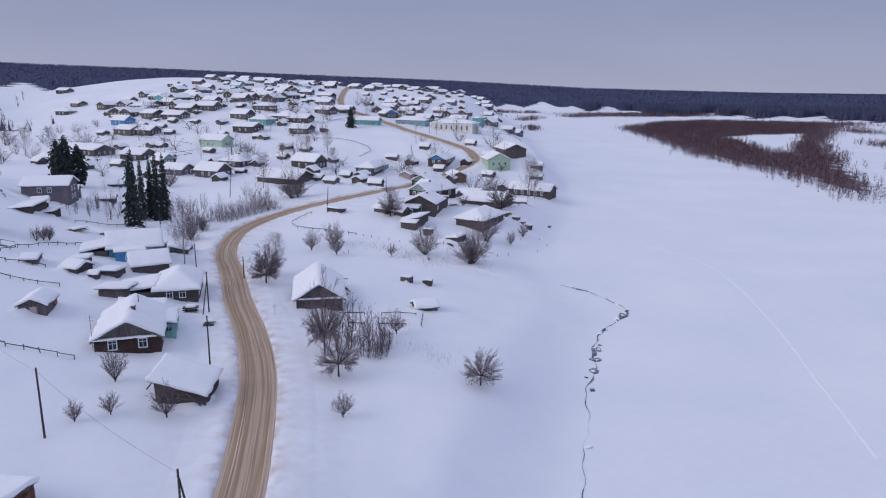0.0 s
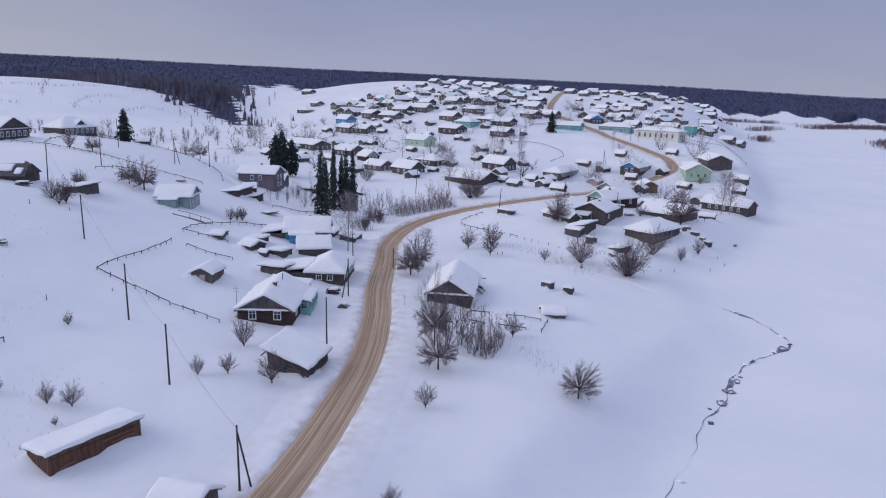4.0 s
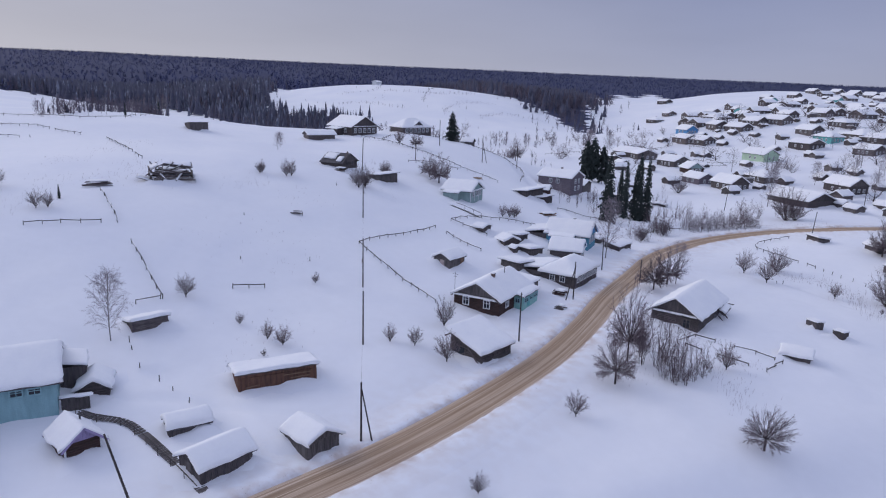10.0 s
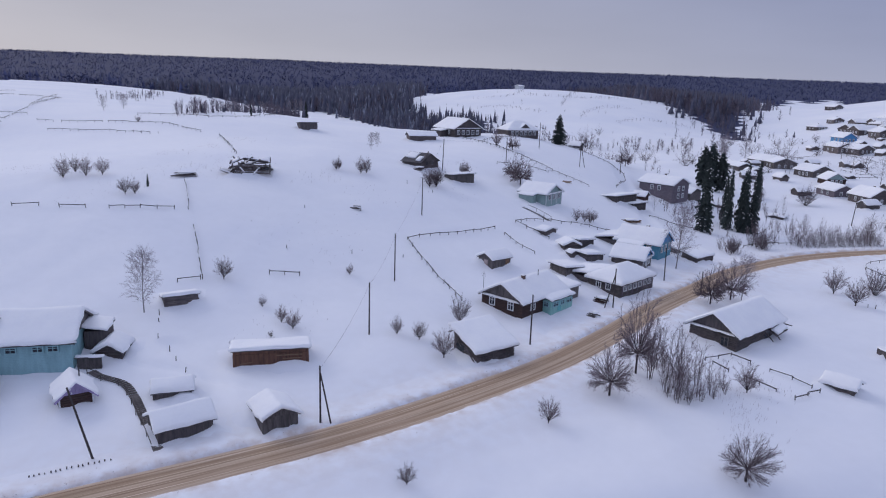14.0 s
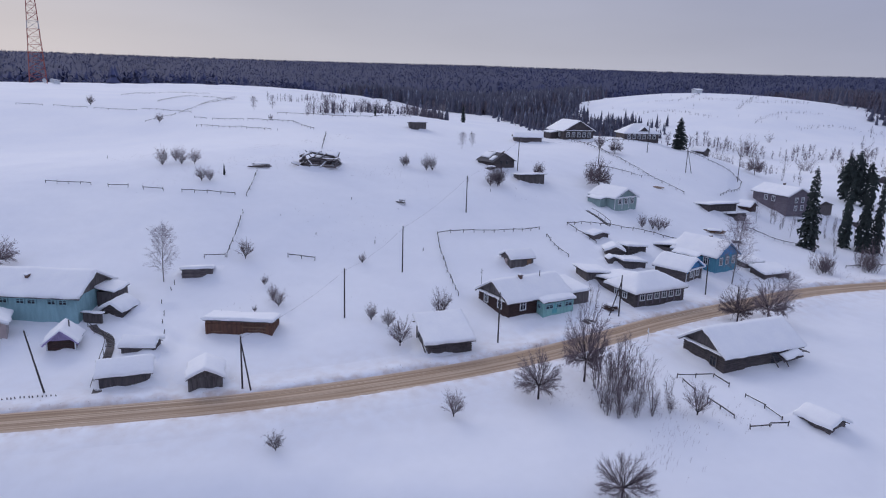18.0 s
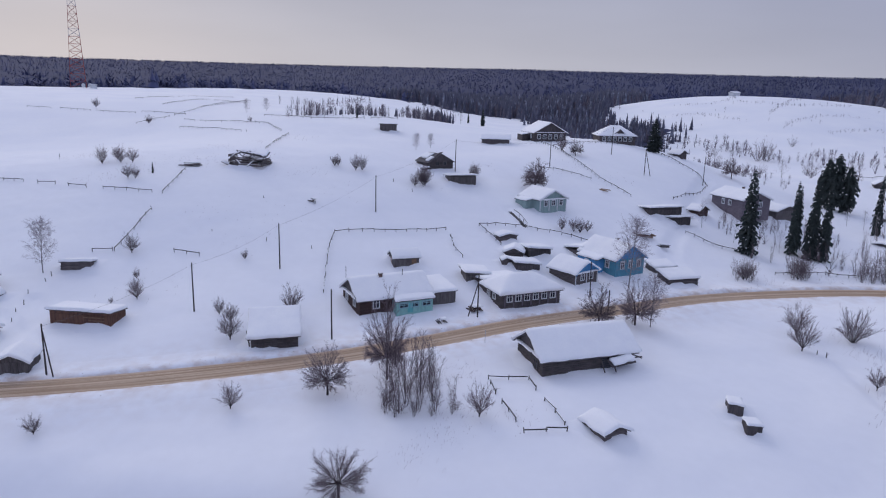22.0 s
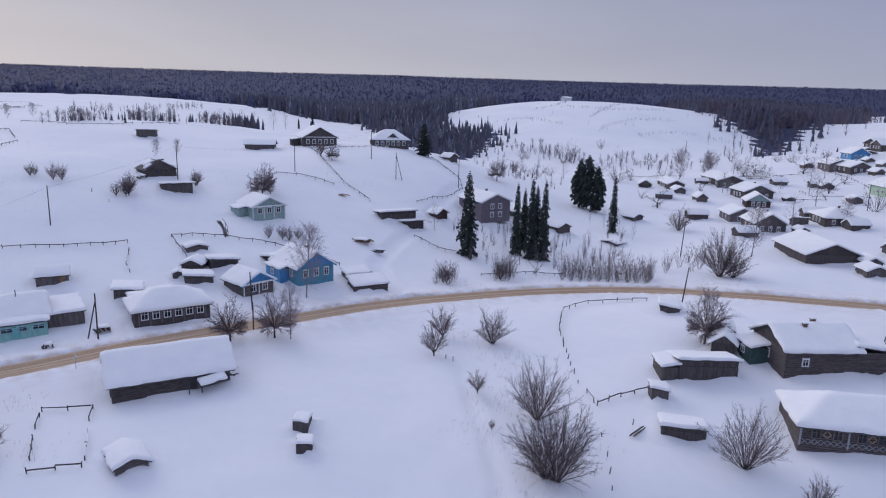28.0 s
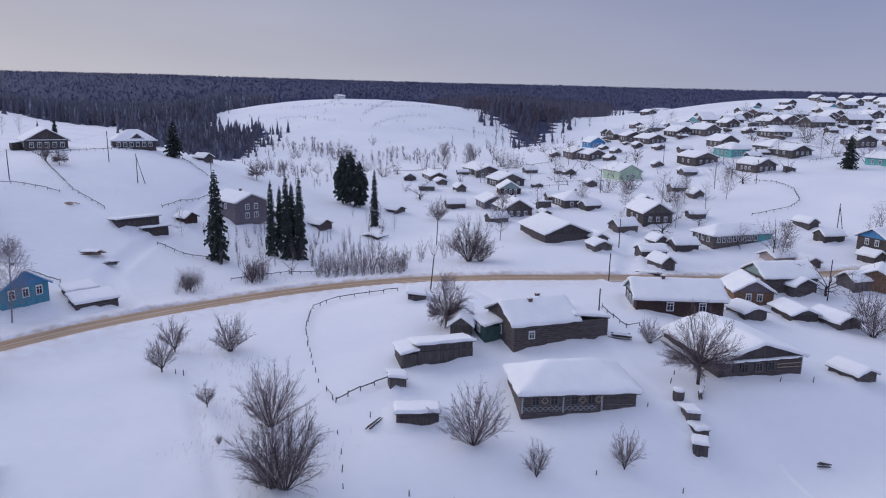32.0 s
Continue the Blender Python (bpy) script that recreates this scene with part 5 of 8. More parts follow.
annex(aq, "lean_to", 6.9, 9.4, 0.2, 4.2, 2.4, DARKWOOD, "plank", 0.6, 0.3, "dark grey plank lean-to", "-x")
annex(aq, "snow_fence", 7.0, 9.6, -3.9, -3.6, 0.6, GREYWOOD, "plank", 0.05, 0.1, "low plank wind screen")
house(-40.2, 15.2, 14, 4.4, 6.0, 2.4, "small pinkish house at the roadside", rise=1.4, walls="board", mat=PINK, snow=0.3, barge=WHITE)
house(-45.6, 31.0, 160, 3.6, 3.0, 0.8, "low log cellar buried under a mound of snow", name="cellar", rise=0.9, mat=LOG, category="cellar", snow=0.65, over=0.35, group="snowed-in cellars")
house(-57.0, 40.6, 92, 4.6, 2.6, 0.7, "low snow-covered log cellar in the garden", name="cellar", rise=0.5, mat=LOG, category="cellar", snow=0.5, over=0.25, roof="lean", group="snowed-in cellars")

# the long house with its row of windows, and the yard buildings behind it
h2 = house(-45.3, 114.2, -75, 10.8, 6.6, 2.1, "long dark log house with white windows and hipped snow roof", rise=1.9, roof="hip", mat=LOG, snow=0.55, windows=row("+y", 6, 9.6, 0.7, 0.8, 1.15) + row("+x", 2, 4.0, 0.7, 0.8, 1.15))
for k in range(7):
    part("pilaster", Shape().box((-4.8 + 1.6 * k, 3.42, 0.9), (0.18, 0.08, 2.2)), GREYBLUE, h2, "grey-blue board between the windows")
annex(h2, "rear_wing", -2.2, 4.8, -9.2, -3.4, 1.7, LOG, "log", 0.8, 0.5, "lower log wing behind the house", "+y")
house(-52.9, 107.6, 4, 4.2, 3.8, 1.4, "open-sided woodshed stacked with split logs", name="woodshed", rise=0.3, walls="log", mat=GREYWOOD, roof="lean", category="shed", snow=0.4, group="yard sheds")
house(-58.9, 118.2, 7, 3.4, 4.6, 0.9, "low dark yard shed under snow", name="shed", rise=0.5, walls="plank", mat=DARKWOOD, category="shed", snow=0.45, roof="lean", over=0.25, group="yard sheds")
house(-60.0, 114.8, 7, 1.6, 1.6, 1.0, "tiny dark yard privy with snow cap", name="privy", rise=0.4, walls="plank", mat=DARKWOOD, category="shed", snow=0.3, over=0.15, group="yard sheds")
house(-64.4, 117.4, -15, 3.4, 3.4, 1.0, "low dark garden shed under snow", name="shed", rise=0.8, walls="log", mat=LOG, category="shed", snow=0.5, over=0.3, group="yard sheds")
house(-66.0, 122.2, 20, 2.6, 5.2, 1.1, "dark garden shed beside the fence", name="shed", rise=0.6, walls="plank", mat=DARKWOOD, category="shed", snow=0.45, over=0.3, roof="lean", group="yard sheds")
house(-72.2, 117.4, 19, 2.4, 3.8, 0.8, "small dark cellar hut in the garden", name="cellar", rise=0.5, walls="log", mat=LOG, category="cellar", snow=0.4, over=0.25, group="snowed-in cellars")
sc = house(-58.7, 95.6, -79, 4.6, 3.6, 1.35, "small weathered hut with a rounded snow roof inside the fenced yard", name="hut", rise=0.9, category="hut", walls="plank", mat=GREYWOOD, gable=DARKWOOD, snow=0.5, over=0.3, group="yard sheds")
door(sc, "+y", -1.4, 2.3, 1.8, 0.9, 1.2, ORANGE)
door(sc, "+x", 0.2, 2.3, 1.8, 0.9, 1.1, PINK)

# the small house with the blue gable, the turquoise house and its sheds
bs = house(-55.7, 126.6, 30, 6.2, 5.9, 2.0, "small dark house with bright blue gable and white windows", rise=1.7, mat=LOG, gable=BLUE, snow=0.45, windows=row("+x", 2, 4.6, 0.6, 0.8, 1.1), ledge=True, barge=BLUE)
for k in (-2.9, 0, 2.9):
    part("corner_board", Shape().box((3.2, k, 0.7), (0.08, 0.2, 2.4)), WHITE, bs, "white corner board")
tq = house(-62.6, 136.6, 24, 9.4, 7.4, 2.7, "blue-green board house with blue trim and white windows", rise=2.4, walls="board", mat=DEEP_TEAL, gable=BLUE, snow=0.45, windows=row("+x", 3, 6.4, 0.9, 0.8, 1.2) + [("-y", 2.6, 0.9, 0.8, 1.2)], frame_mat=WHITE, barge=BLUE, chimneys=((0.4, 0.6),))
annex(tq, "porch", -3.6, 1.6, -5.6, -3.8, 2.2, BLUE, "board", 0.5, 0.35, "blue boarded porch", "+y", windows=[("+y", 0.0, 1.0, 0.8, 0.7)])
annex(tq, "rear_barn", -9.6, -4.9, -3.4, 3.4, 2.2, DARKWOOD, "log", 0.9, 0.5, "dark log barn part", "+x")
bsh = house(-57.6, 148.0, -80, 6.5, 3.6, 1.1, "low dark log shed with snowy roof near the lane", name="shed", rise=0.8, category="shed", mat=LOG, snow=0.4, over=0.25, roof="lean", group="yard sheds")
house(-62.4, 146.6, -80, 4.6, 3.0, 1.2, "grey shed behind the turquoise house", name="shed", rise=0.5, category="shed", mat=GREYWOOD, walls="plank", snow=0.4, over=0.25, roof="lean", group="yard sheds")

# the old barn across the road
bn = house(-21.6, 115.8, -79, 13.2, 7.4, 2.3, "old dark log barn with collapsing end under heavy snow", name="barn", rise=2.4, category="barn", snow=0.5, over=0.6, ledge=True, mat=LOG, gable=DARKWOOD, group="barns")
window(bn, "+x", 1.9, 0.9, 1.0, 1.2, 6.6, 3.7, GREYWOOD)
part("broken_roof", Shape().box((-4.4, 4.5, 1.2), (3.6, 1.5, 0.12), Euler((radians(-28), radians(6), 0)).to_matrix()), DARKWOOD, bn, "sagging broken roof boards")
part("fallen_snow", snow_shell(1.6, 0.6, 0.1, "flat", 0.3, 9, False), SNOW_CAP, bn, smooth=True, at=pose(-4.4, 4.6, 1.35, -28, 6, 0))
for k, (a, b) in enumerate((((-5.6, 3.8, 2.0), (-6.9, 5.4, 1.6)), ((-3.2, 3.9, 1.9), (-3.0, 5.6, 0.2)), ((-1.8, 3.8, 1.2), (-1.6, 5.2, 0.1)), ((-6.4, 3.6, 1.0), (-7.6, 4.4, 1.4)))):
    part("broken_beam", Shape().rod(a, b, 0.1, 0.08, 5), LOG, bn, "broken roof beam")
# dark plate on the closed barn wall, drawn as the shade of an opening
part("opening_shade_plate", lattice([-0.8, 0.8], [0, 1.5], set(), 0.04), GLASS, bn, at=pose(-2.6, 3.74, 0, 0, 0, 90))

# the green-gabled slope house and the hilltop farms
mt = house(-92.8, 130.8, 23, 7.4, 7.6, 2.2, "mint-green house with white windows on the slope", rise=1.9, walls="board", mat=MINT, gable=MINT, snow=0.4, windows=row("+x", 3, 6.6, 0.7, 0.85, 1.1) + row("-y", 1, 3), ledge=True, barge=WHITE)
for k in (-3.8, -1.2, 1.2, 3.8):
    part("corner_board", Shape().box((3.78, k, 0.8), (0.08, 0.2, 2.6)), WHITE, mt, "white corner board")
annex(mt, "entry", -2.6, 1.2, -6.0, -3.9, 1.7, MINT, "board", 0.4, 0.3, "mint boarded entry", "+y")
hh = house(-174.5, 153.4, 3, 13, 11.0, 3.0, "large dark log farmhouse with white windows on the hilltop", rise=3.2, mat=LOG, gable=DARKWOOD, snow=0.3, windows=row("+x", 5, 10, 0.9, 0.9, 1.2) + row("-y", 3, 9, 0.9, 0.9, 1.2), ledge=True, barge=GREYWOOD, over=0.6)
annex(hh, "side_shed", -4, 2, -8.4, -5.6, 1.9, DARKWOOD, "plank", 0.5, 0.3, "dark plank side shed", "+y")
hb = house(-172.5, 178.2, 84, 12.4, 8.6, 2.7, "dark log farmhouse with attic gable and snow roof on the hilltop", rise=2.9, roof="hip", mat=LOG, snow=0.35, windows=row("-y", 6, 11, 0.8, 0.85, 1.15) + row("+x", 3, 6, 0.8, 0.85, 1.15))
att = part("attic_gable", gable_shape(1.9, 1.7, 0), DARKWOOD, hb, "dark attic gable", at=pose(0.8, -3.9, 2.9, 0, 0, -90))
part("attic_roof", roof_slabs(2.0, 2.3, 2.0, "gable"), ROOFING, hb, at=pose(0.8, -2.3, 2.8, 0, 0, -90))
part("attic_snow", snow_shell(2.05, 2.35, 2.0, "gable", 0.3, 77), SNOW_CAP, hb, smooth=True, at=pose(0.8, -2.3, 2.82, 0, 0, -90))
house(-166.4, 134.5, 78, 9.0, 5.0, 1.8, "low dark log byre beside the hilltop farm", name="byre", rise=1.1, category="shed", mat=LOG, snow=0.35, group="hill sheds")
house(-181, 99.4, 86, 5.6, 4.4, 2.0, "weathered grey log hay shed on the hill", name="hay_shed", rise=0.4, category="shed", mat=GREYWOOD, roof="lean", snow=0.12, group="hill sheds")
rh = house(-113.5, 107.6, 25, 5.8, 7.2, 1.5, "ruined log hut with broken walls under patchy snow", name="ruined_hut", rise=1.9, category="hut", mat=LOG, gable=DARKWOOD, snow=0, windows=row("+x", 2, 4.4, 0.6, 0.8, 0.8), frame_mat=GREYWOOD, group="old huts")
for k in range(6):
    part("rafter", Shape().beam((3.3 - 0.2 * k, -3.9 + 0.3 * k, 1.2), (3.0 - 0.3 * k, -0.6 + 0.4 * k, 3.7), 0.14), LOG, rh, "bare dark rafter")
for k, (x_, y_, z_, hx_, hy_, tilt) in enumerate(((-0.6, 1.9, 2.45, 2.2, 1.3, -27), (-1.2, -1.6, 2.65, 1.6, 1.2, 27), (1.9, -2.6, 2.1, 0.7, 1.0, 27), (1.6, 3.0, 1.95, 0.9, 0.7, -27), (2.4, 0.8, 3.0, 0.6, 0.5, -20))):
    part("snow_patch", snow_shell(hx_, hy_, 0, "flat", 0.34, 40 + k, False), SNOW_CAP, rh, "patch of snow on the broken roof", True, pose(x_, y_, z_, tilt, 0, 0))
heap("beam_pile", -108.6, 104.6, 30, 7, 3.4, 0.9, "snowy fallen beams beside the ruined hut", LOG, 79)
house(-102.0, 112.6, 100, 6.6, 3.4, 1.5, "low open-fronted grey shed on the slope", name="shed", rise=0.25, category="shed", mat=GREYWOOD, walls="plank", roof="lean", snow=0.25, group="hill sheds")
house(-99.4, 163.2, 100, 9.0, 4.6, 1.3, "dark shed with wide snow roof above the lane", name="shed", rise=0.5, category="shed", mat=DARKWOOD, walls="plank", roof="lean", snow=0.4, group="hill sheds")
house(-96.4, 166.4, 100, 5.4, 3.0, 0.9, "low dark shed with a snow cap above the lane", name="shed", rise=0.4, category="shed", mat=DARKWOOD, walls="plank", roof="lean", snow=0.4, group="hill sheds")
house(-160.0, 196.4, 30, 4.0, 4.0, 1.6, "small dark hut at the edge of the hill", name="hut", rise=1.1, category="hut", mat=DARKWOOD, walls="plank", snow=0.3, group="hill sheds")

# the two-storey house on the spruce knoll
gy_ = house(-109.5, 190.5, 12, 11.5, 9.0, 4.6, "grey two-storey board house among tall spruces", rise=1.9, walls="board", mat=GREYBLUE, gable=GREYBLUE, snow=0.35, windows=row("+x", 2, 5, 2.7, 0.9, 1.1) + row("+x", 2, 5, 0.5, 0.9, 1.1) + row("-y", 2, 5, 2.7, 0.9, 1.1) + row("+y", 2, 6, 2.7, 0.9, 1.1), chimneys=((0, 0.5),), barge=WHITE)
house(-112.0, 203.5, 20, 6.0, 9.0, 2.2, "grey log barn on the knoll behind the spruces", name="barn", rise=1.2, category="barn", mat=GREYWOOD, snow=0.4, group="barns")
house(-103.6, 210.5, 15, 4.4, 4.0, 1.6, "small weathered shed on the knoll", name="shed", rise=1.0, category="shed", mat=LOG, snow=0.3, group="knoll sheds")
house(-103.8, 175.6, 27, 3.2, 3.6, 1.3, "small red-brown shed below the grey house", name="shed", rise=1.0, category="shed", mat=LOG_RED, walls="plank", snow=0.35, group="knoll sheds")
house(-115.2, 241.0, 16, 4.4, 4.0, 1.3, "small dark hut below the pines", name="hut", rise=0.8, category="hut", mat=DARKWOOD, snow=0.3, group="knoll sheds")
house(-90.5, 220.0, -71, 3.4, 4.6, 0.7, "dark cellar door in the snowy bank", name="cellar", rise=0.4, category="cellar", mat=DARKWOOD, snow=0.4, group="snowed-in cellars")

# the houses between the road and the river
he = house(-5.4, 198.2, -105, 9.6, 8.8, 3.2, "big dark log house with annexes and deep snow roof", rise=2.1, mat=LOG, snow=0.55, windows=[("+y", 2.2, 1.2, 0.7, 0.8), ("+x", 0.0, 0.9, 0.8, 1.0)], chimneys=((-1.0, -0.4), (0.8, 0.9)), gable=DARKWOOD, over=0.5)
annex(he, "plank_barn", -10.2, -4.9, -3.6, 4.2, 2.9, LOG, "log", 0.9, 0.5, "lower log barn with loose planks", "+x")
annex(he, "green_porch", 4.9, 7.4, -3.8, 0.2, 2.0, DARK_GREEN, "board", 0.5, 0.4, "dark green boarded porch", "-x", windows=[("+y", 0.0, 0.8, 0.9, 0.7)])
boards_across(he, "pale_plank", "+y", 4.8, 4.4, ((-6.5, 1.9, 3.2, 3), (-7.0, 1.0, 3.8, -4), (-6.2, 0.5, 3.0, 2)), GREYWOOD, "pale loose plank")
house(-11.6, 190.2, -40, 3.4, 3.0, 1.9, "small grey plank hut with steep snowy roof", name="hut", rise=1.2, category="hut", mat=GREYWOOD, walls="plank", snow=0.35, group="river yard sheds")
ls = house(-7.4, 183.6, 72, 7.6, 4.4, 1.7, "long dark plank cowshed with lower end", name="cowshed", rise=0.8, category="shed", mat=DARKWOOD, walls="plank", snow=0.45, roof="lean", over=0.3, group="river yard sheds")
annex(ls, "low_end", -6.0, -3.9, -2.0, 2.0, 1.4, GREYWOOD, "plank", 0.4, 0.4, "lower grey plank end", "+x")
house(-3.8, 174.4, -22, 2.0, 2.0, 1.4, "little square plank privy with snow cap", name="privy", rise=0.3, category="shed", mat=GREYWOOD, walls="plank", snow=0.35, over=0.2, roof="lean", group="river yard sheds")
house(3.4, 172.8, 60, 4.8, 3.2, 0.9, "low dark plank box shed under thick snow", name="shed", rise=0.4, category="shed", mat=DARKWOOD, walls="plank", snow=0.5, over=0.2, roof="lean", group="river yard sheds")
house(-30.6, 194.6, -32, 4.4, 3.0, 0.9, "low dark shed at the meadow fence", name="shed", rise=0.4, category="shed", mat=DARKWOOD, walls="plank", snow=0.4, over=0.25, roof="lean", group="river yard sheds")
house(-17.0, 193.6, -36, 4.0, 3.6, 1.7, "dark weathered outhouse behind a birch", name="shed", rise=0.9, category="shed", mat=DARKWOOD, walls="plank", snow=0.35, group="river yard sheds")

hd = house(10.4, 190.4, -119, 13.6, 8.0, 2.2, "old log house with pale diamond lattice trim on its front", rise=2.1, roof="hip", mat=LOG, snow=0.6, windows=[("+y", a, 0.85, 0.75, 0.9) for a in (5.2, 3.0, 0.6, -1.4)], frame_mat=GREYWOOD)
for k in range(2):
    x0, x1 = ((2.0, 6.6), (-2.2, 1.8))[k]
    n = 7 if k == 0 else 6
    for i in range(n):
        a, b = x0 + (x1 - x0) * i / n, x0 + (x1 - x0) * (i + 1) / n
        part("lattice_slat", Shape().beam((a, 4.14, 0.0), (b, 4.14, 0.62), 0.04, 0.07), PALE_GREY, hd, "pale lattice slat")
        part("lattice_slat", Shape().beam((a, 4.15, 0.62), (b, 4.15, 0.0), 0.04, 0.07), PALE_GREY, hd)
for a in (4.1, -0.4, -2.3):
    d = 0.42
    for p, q in (((a - d, 1.3), (a, 1.3 + d)), ((a, 1.3 + d), (a + d, 1.3)), ((a + d, 1.3), (a, 1.3 - d)), ((a, 1.3 - d), (a - d, 1.3))):
        part("diamond_slat", Shape().beam((p[0], 4.16, p[1]), (q[0], 4.16, q[1]), 0.04, 0.1), PALEWOOD, hd, "yellowish diamond slat")
for a in (6.75, 1.9, -2.7):
    part("corner_board", Shape().box((a, 4.13, 0.9), (0.2, 0.06, 2.2)), PALE_GREY, hd, "whitish corner board")
boards_across(hd, "pale_plank", "+y", 6.8, 4.0, ((-4.7, 1.2, 3.6, 1), (-4.7, 0.6, 3.4, -1)), GREYWOOD, "pale horizontal plank")

hg = house(-3.6, 228.6, -128, 14.0, 8.4, 2.7, "dark brown house with pale green gable and white windows", rise=2.2, walls="board", mat=LOG_RED, gable=MINT, snow=0.5, windows=[("+y", 1.6, 0.9, 0.9, 1.2), ("+y", -3.6, 0.9, 0.9, 1.2)] + row("+x", 3, 6, 0.9, 0.9, 1.2), chimneys=((2.0, 0.3),), barge=MINT)
hhh = house(14.0, 218.0, -21, 13.0, 12.6, 2.2, "broad low log house with boarded windows and snow-filled gable", rise=2.0, mat=LOG, gable=DARKWOOD, snow=0.5, windows=[("+x", a, 0.6, 0.9, 1.0) for a in (-4.6, -2.6, -0.4, 1.4)], frame_mat=GREYWOOD, ledge=True)
boards_across(hhh, "pale_plank", "+x", 6.5, 6.3, ((4.2, 1.3, 3.6, 0), (4.2, 0.8, 3.4, 2)), PALEWOOD, "pale horizontal plank")
db = house(-58.2, 253.6, -20, 16.5, 12.0, 2.3, "broad dark plank barn with huge snow roof", name="barn", rise=2.4, walls="plank", mat=DARKWOOD, snow=0.5, category="barn", group="barns")
og = house(-5.0, 253.0, -40, 8.0, 7.0, 2.3, "orange-brown house with dark green gable near the road", rise=2.0, walls="board", mat=ORANGE, gable=GREYBLUE, snow=0.5, windows=row("+x", 2, 4))
house(-3.6, 266.0, -14, 7.0, 5.4, 1.8, "dark log barn near the roadside houses", name="barn", rise=1.2, mat=LOG, category="barn", snow=0.4, group="barns")
house(2.6, 240.6, -20, 4.8, 4.4, 1.4, "small dark yard shed with snow cap", name="shed", rise=0.7, mat=DARKWOOD, walls="plank", category="shed", snow=0.45, group="river yard sheds")
house(5.6, 250.8, -28, 6.4, 4.6, 1.6, "dark board shed beside the yard fence", name="shed", rise=0.9, mat=DARKWOOD, walls="plank", category="shed", snow=0.45, group="river yard sheds")
house(10.8, 254.6, -20, 6.4, 4.6, 1.5, "low plank shed with wide snowy roof", name="shed", rise=1.0, mat=GREYWOOD, walls="plank", category="shed", snow=0.45, group="river yard sheds")
house(5.0, 283.5, -72, 8.0, 6.0, 1.9, "small ochre house beside the road", rise=1.4, mat=ORANGE, walls="board", snow=0.45, windows=row("+y", 2, 5))
house(25.6, 228.9, -13, 4.4, 3.4, 1.1, "small log hut standing alone near the river", name="hut", rise=0.7, category="hut", mat=LOG, snow=0.4, over=0.35, group="river yard sheds")

# boxes, barrels and little huts in the snow
for x, y, deg, L, W, h in ((-7.0, 130.6, -21, 2.0, 1.6, 1.2), (-2.9, 130.4, -10, 1.7, 1.6, 1.1)):
    house(x, y, deg, L, W, h, "small dark plank crate with a snow cap in the field", name="crate", rise=0.12, category="box", mat=DARKWOOD, walls="plank", snow=0.24, over=0.06, roof="lean", deep=0.5, group="field boxes")
house(-3.0, 113.2, 19, 3.6, 2.9, 0.85, "low log cellar roof poking out of the snow", name="cellar", rise=0.7, category="cellar", mat=LOG, snow=0.45, over=0.35, group="snowed-in cellars")
for x, y, deg, L, W, h in ((21.4, 199.2, -31, 1.9, 1.5, 1.0), (23.1, 198.4, -20, 1.9, 1.5, 0.7), (24.7, 196.6, -50, 1.8, 1.5, 1.2)):
    house(x, y, deg, L, W, h, "grey plank box with domed snow cap by the yard", name="crate", rise=0.1, category="box", mat=GREYWOOD, walls="plank", snow=0.38, over=0.12, roof="lean", deep=0.6, group="yard boxes")


def barrel(x, y):
    ob = thing("barrel", x, y, 0, "dark round water barrel with snow on top", "barrel")
    s = Shape()
    rings = ((-0.4, 0.62), (0.3, 0.7), (0.9, 0.7), (1.05, 0.62))
    n = 14
    for z, r in rings:
        s.v += [(r * math.cos(k * math.tau / n), r * math.sin(k * math.tau / n), z) for k in range(n)]
    for q in range(len(rings) - 1):
        s.f += [(q * n + k, q * n + (k + 1) % n, (q + 1) * n + (k + 1) % n, (q + 1) * n + k) for k in range(n)]
    s.f.append(tuple(range((len(rings) - 1) * n, len(rings) * n)))
    s.mi = [0] * len(s.f)
    part("body", s, DARKWOOD, ob)
    c = Shape()
    for z, r in ((0.0, 0.72), (0.12, 0.74), (0.28, 0.6), (0.36, 0.3)):
        c.v += [(r * math.cos(k * math.tau / n), r * math.sin(k * math.tau / n), z) for k in range(n)]
    for q in range(3):
        c.f += [(q * n + k, q * n + (k + 1) % n, (q + 1) * n + (k + 1) % n, (q + 1) * n + k) for k in range(n)]
    c.f.append(tuple(range(3 * n, 4 * n)))
    c.mi = [0] * len(c.f)
    part("snow_cap", c, SNOW_CAP, ob, smooth=True, at=pose(0, 0, 1.04))


barrel(18.6, 200.6)

# ---- the village beyond: x and y of each building, by its kind ----
LOG_HOUSES = (
    (-83, 406), (-75, 369), (-119, 414), (-114, 447), (-120, 496), (-75, 444), (-87, 511), (-95, 568),
    (-56, 287), (-256, 537), (-199, 466), (-190, 429), (-158, 413), (-159, 436), (-159, 373), (-164, 311),
    (-89, 266), (-86, 288), (-154, 308), (-132, 299), (-169, 374), (-200, 436), (-173, 417), (-198, 476),
    (-92, 410), (-163, 552), (-140, 486), (-192, 511), (-116, 528), (-148, 442), (-106, 378), (-289, 536), (-294, 566),
    (-199, 578), (-345, 642),
)
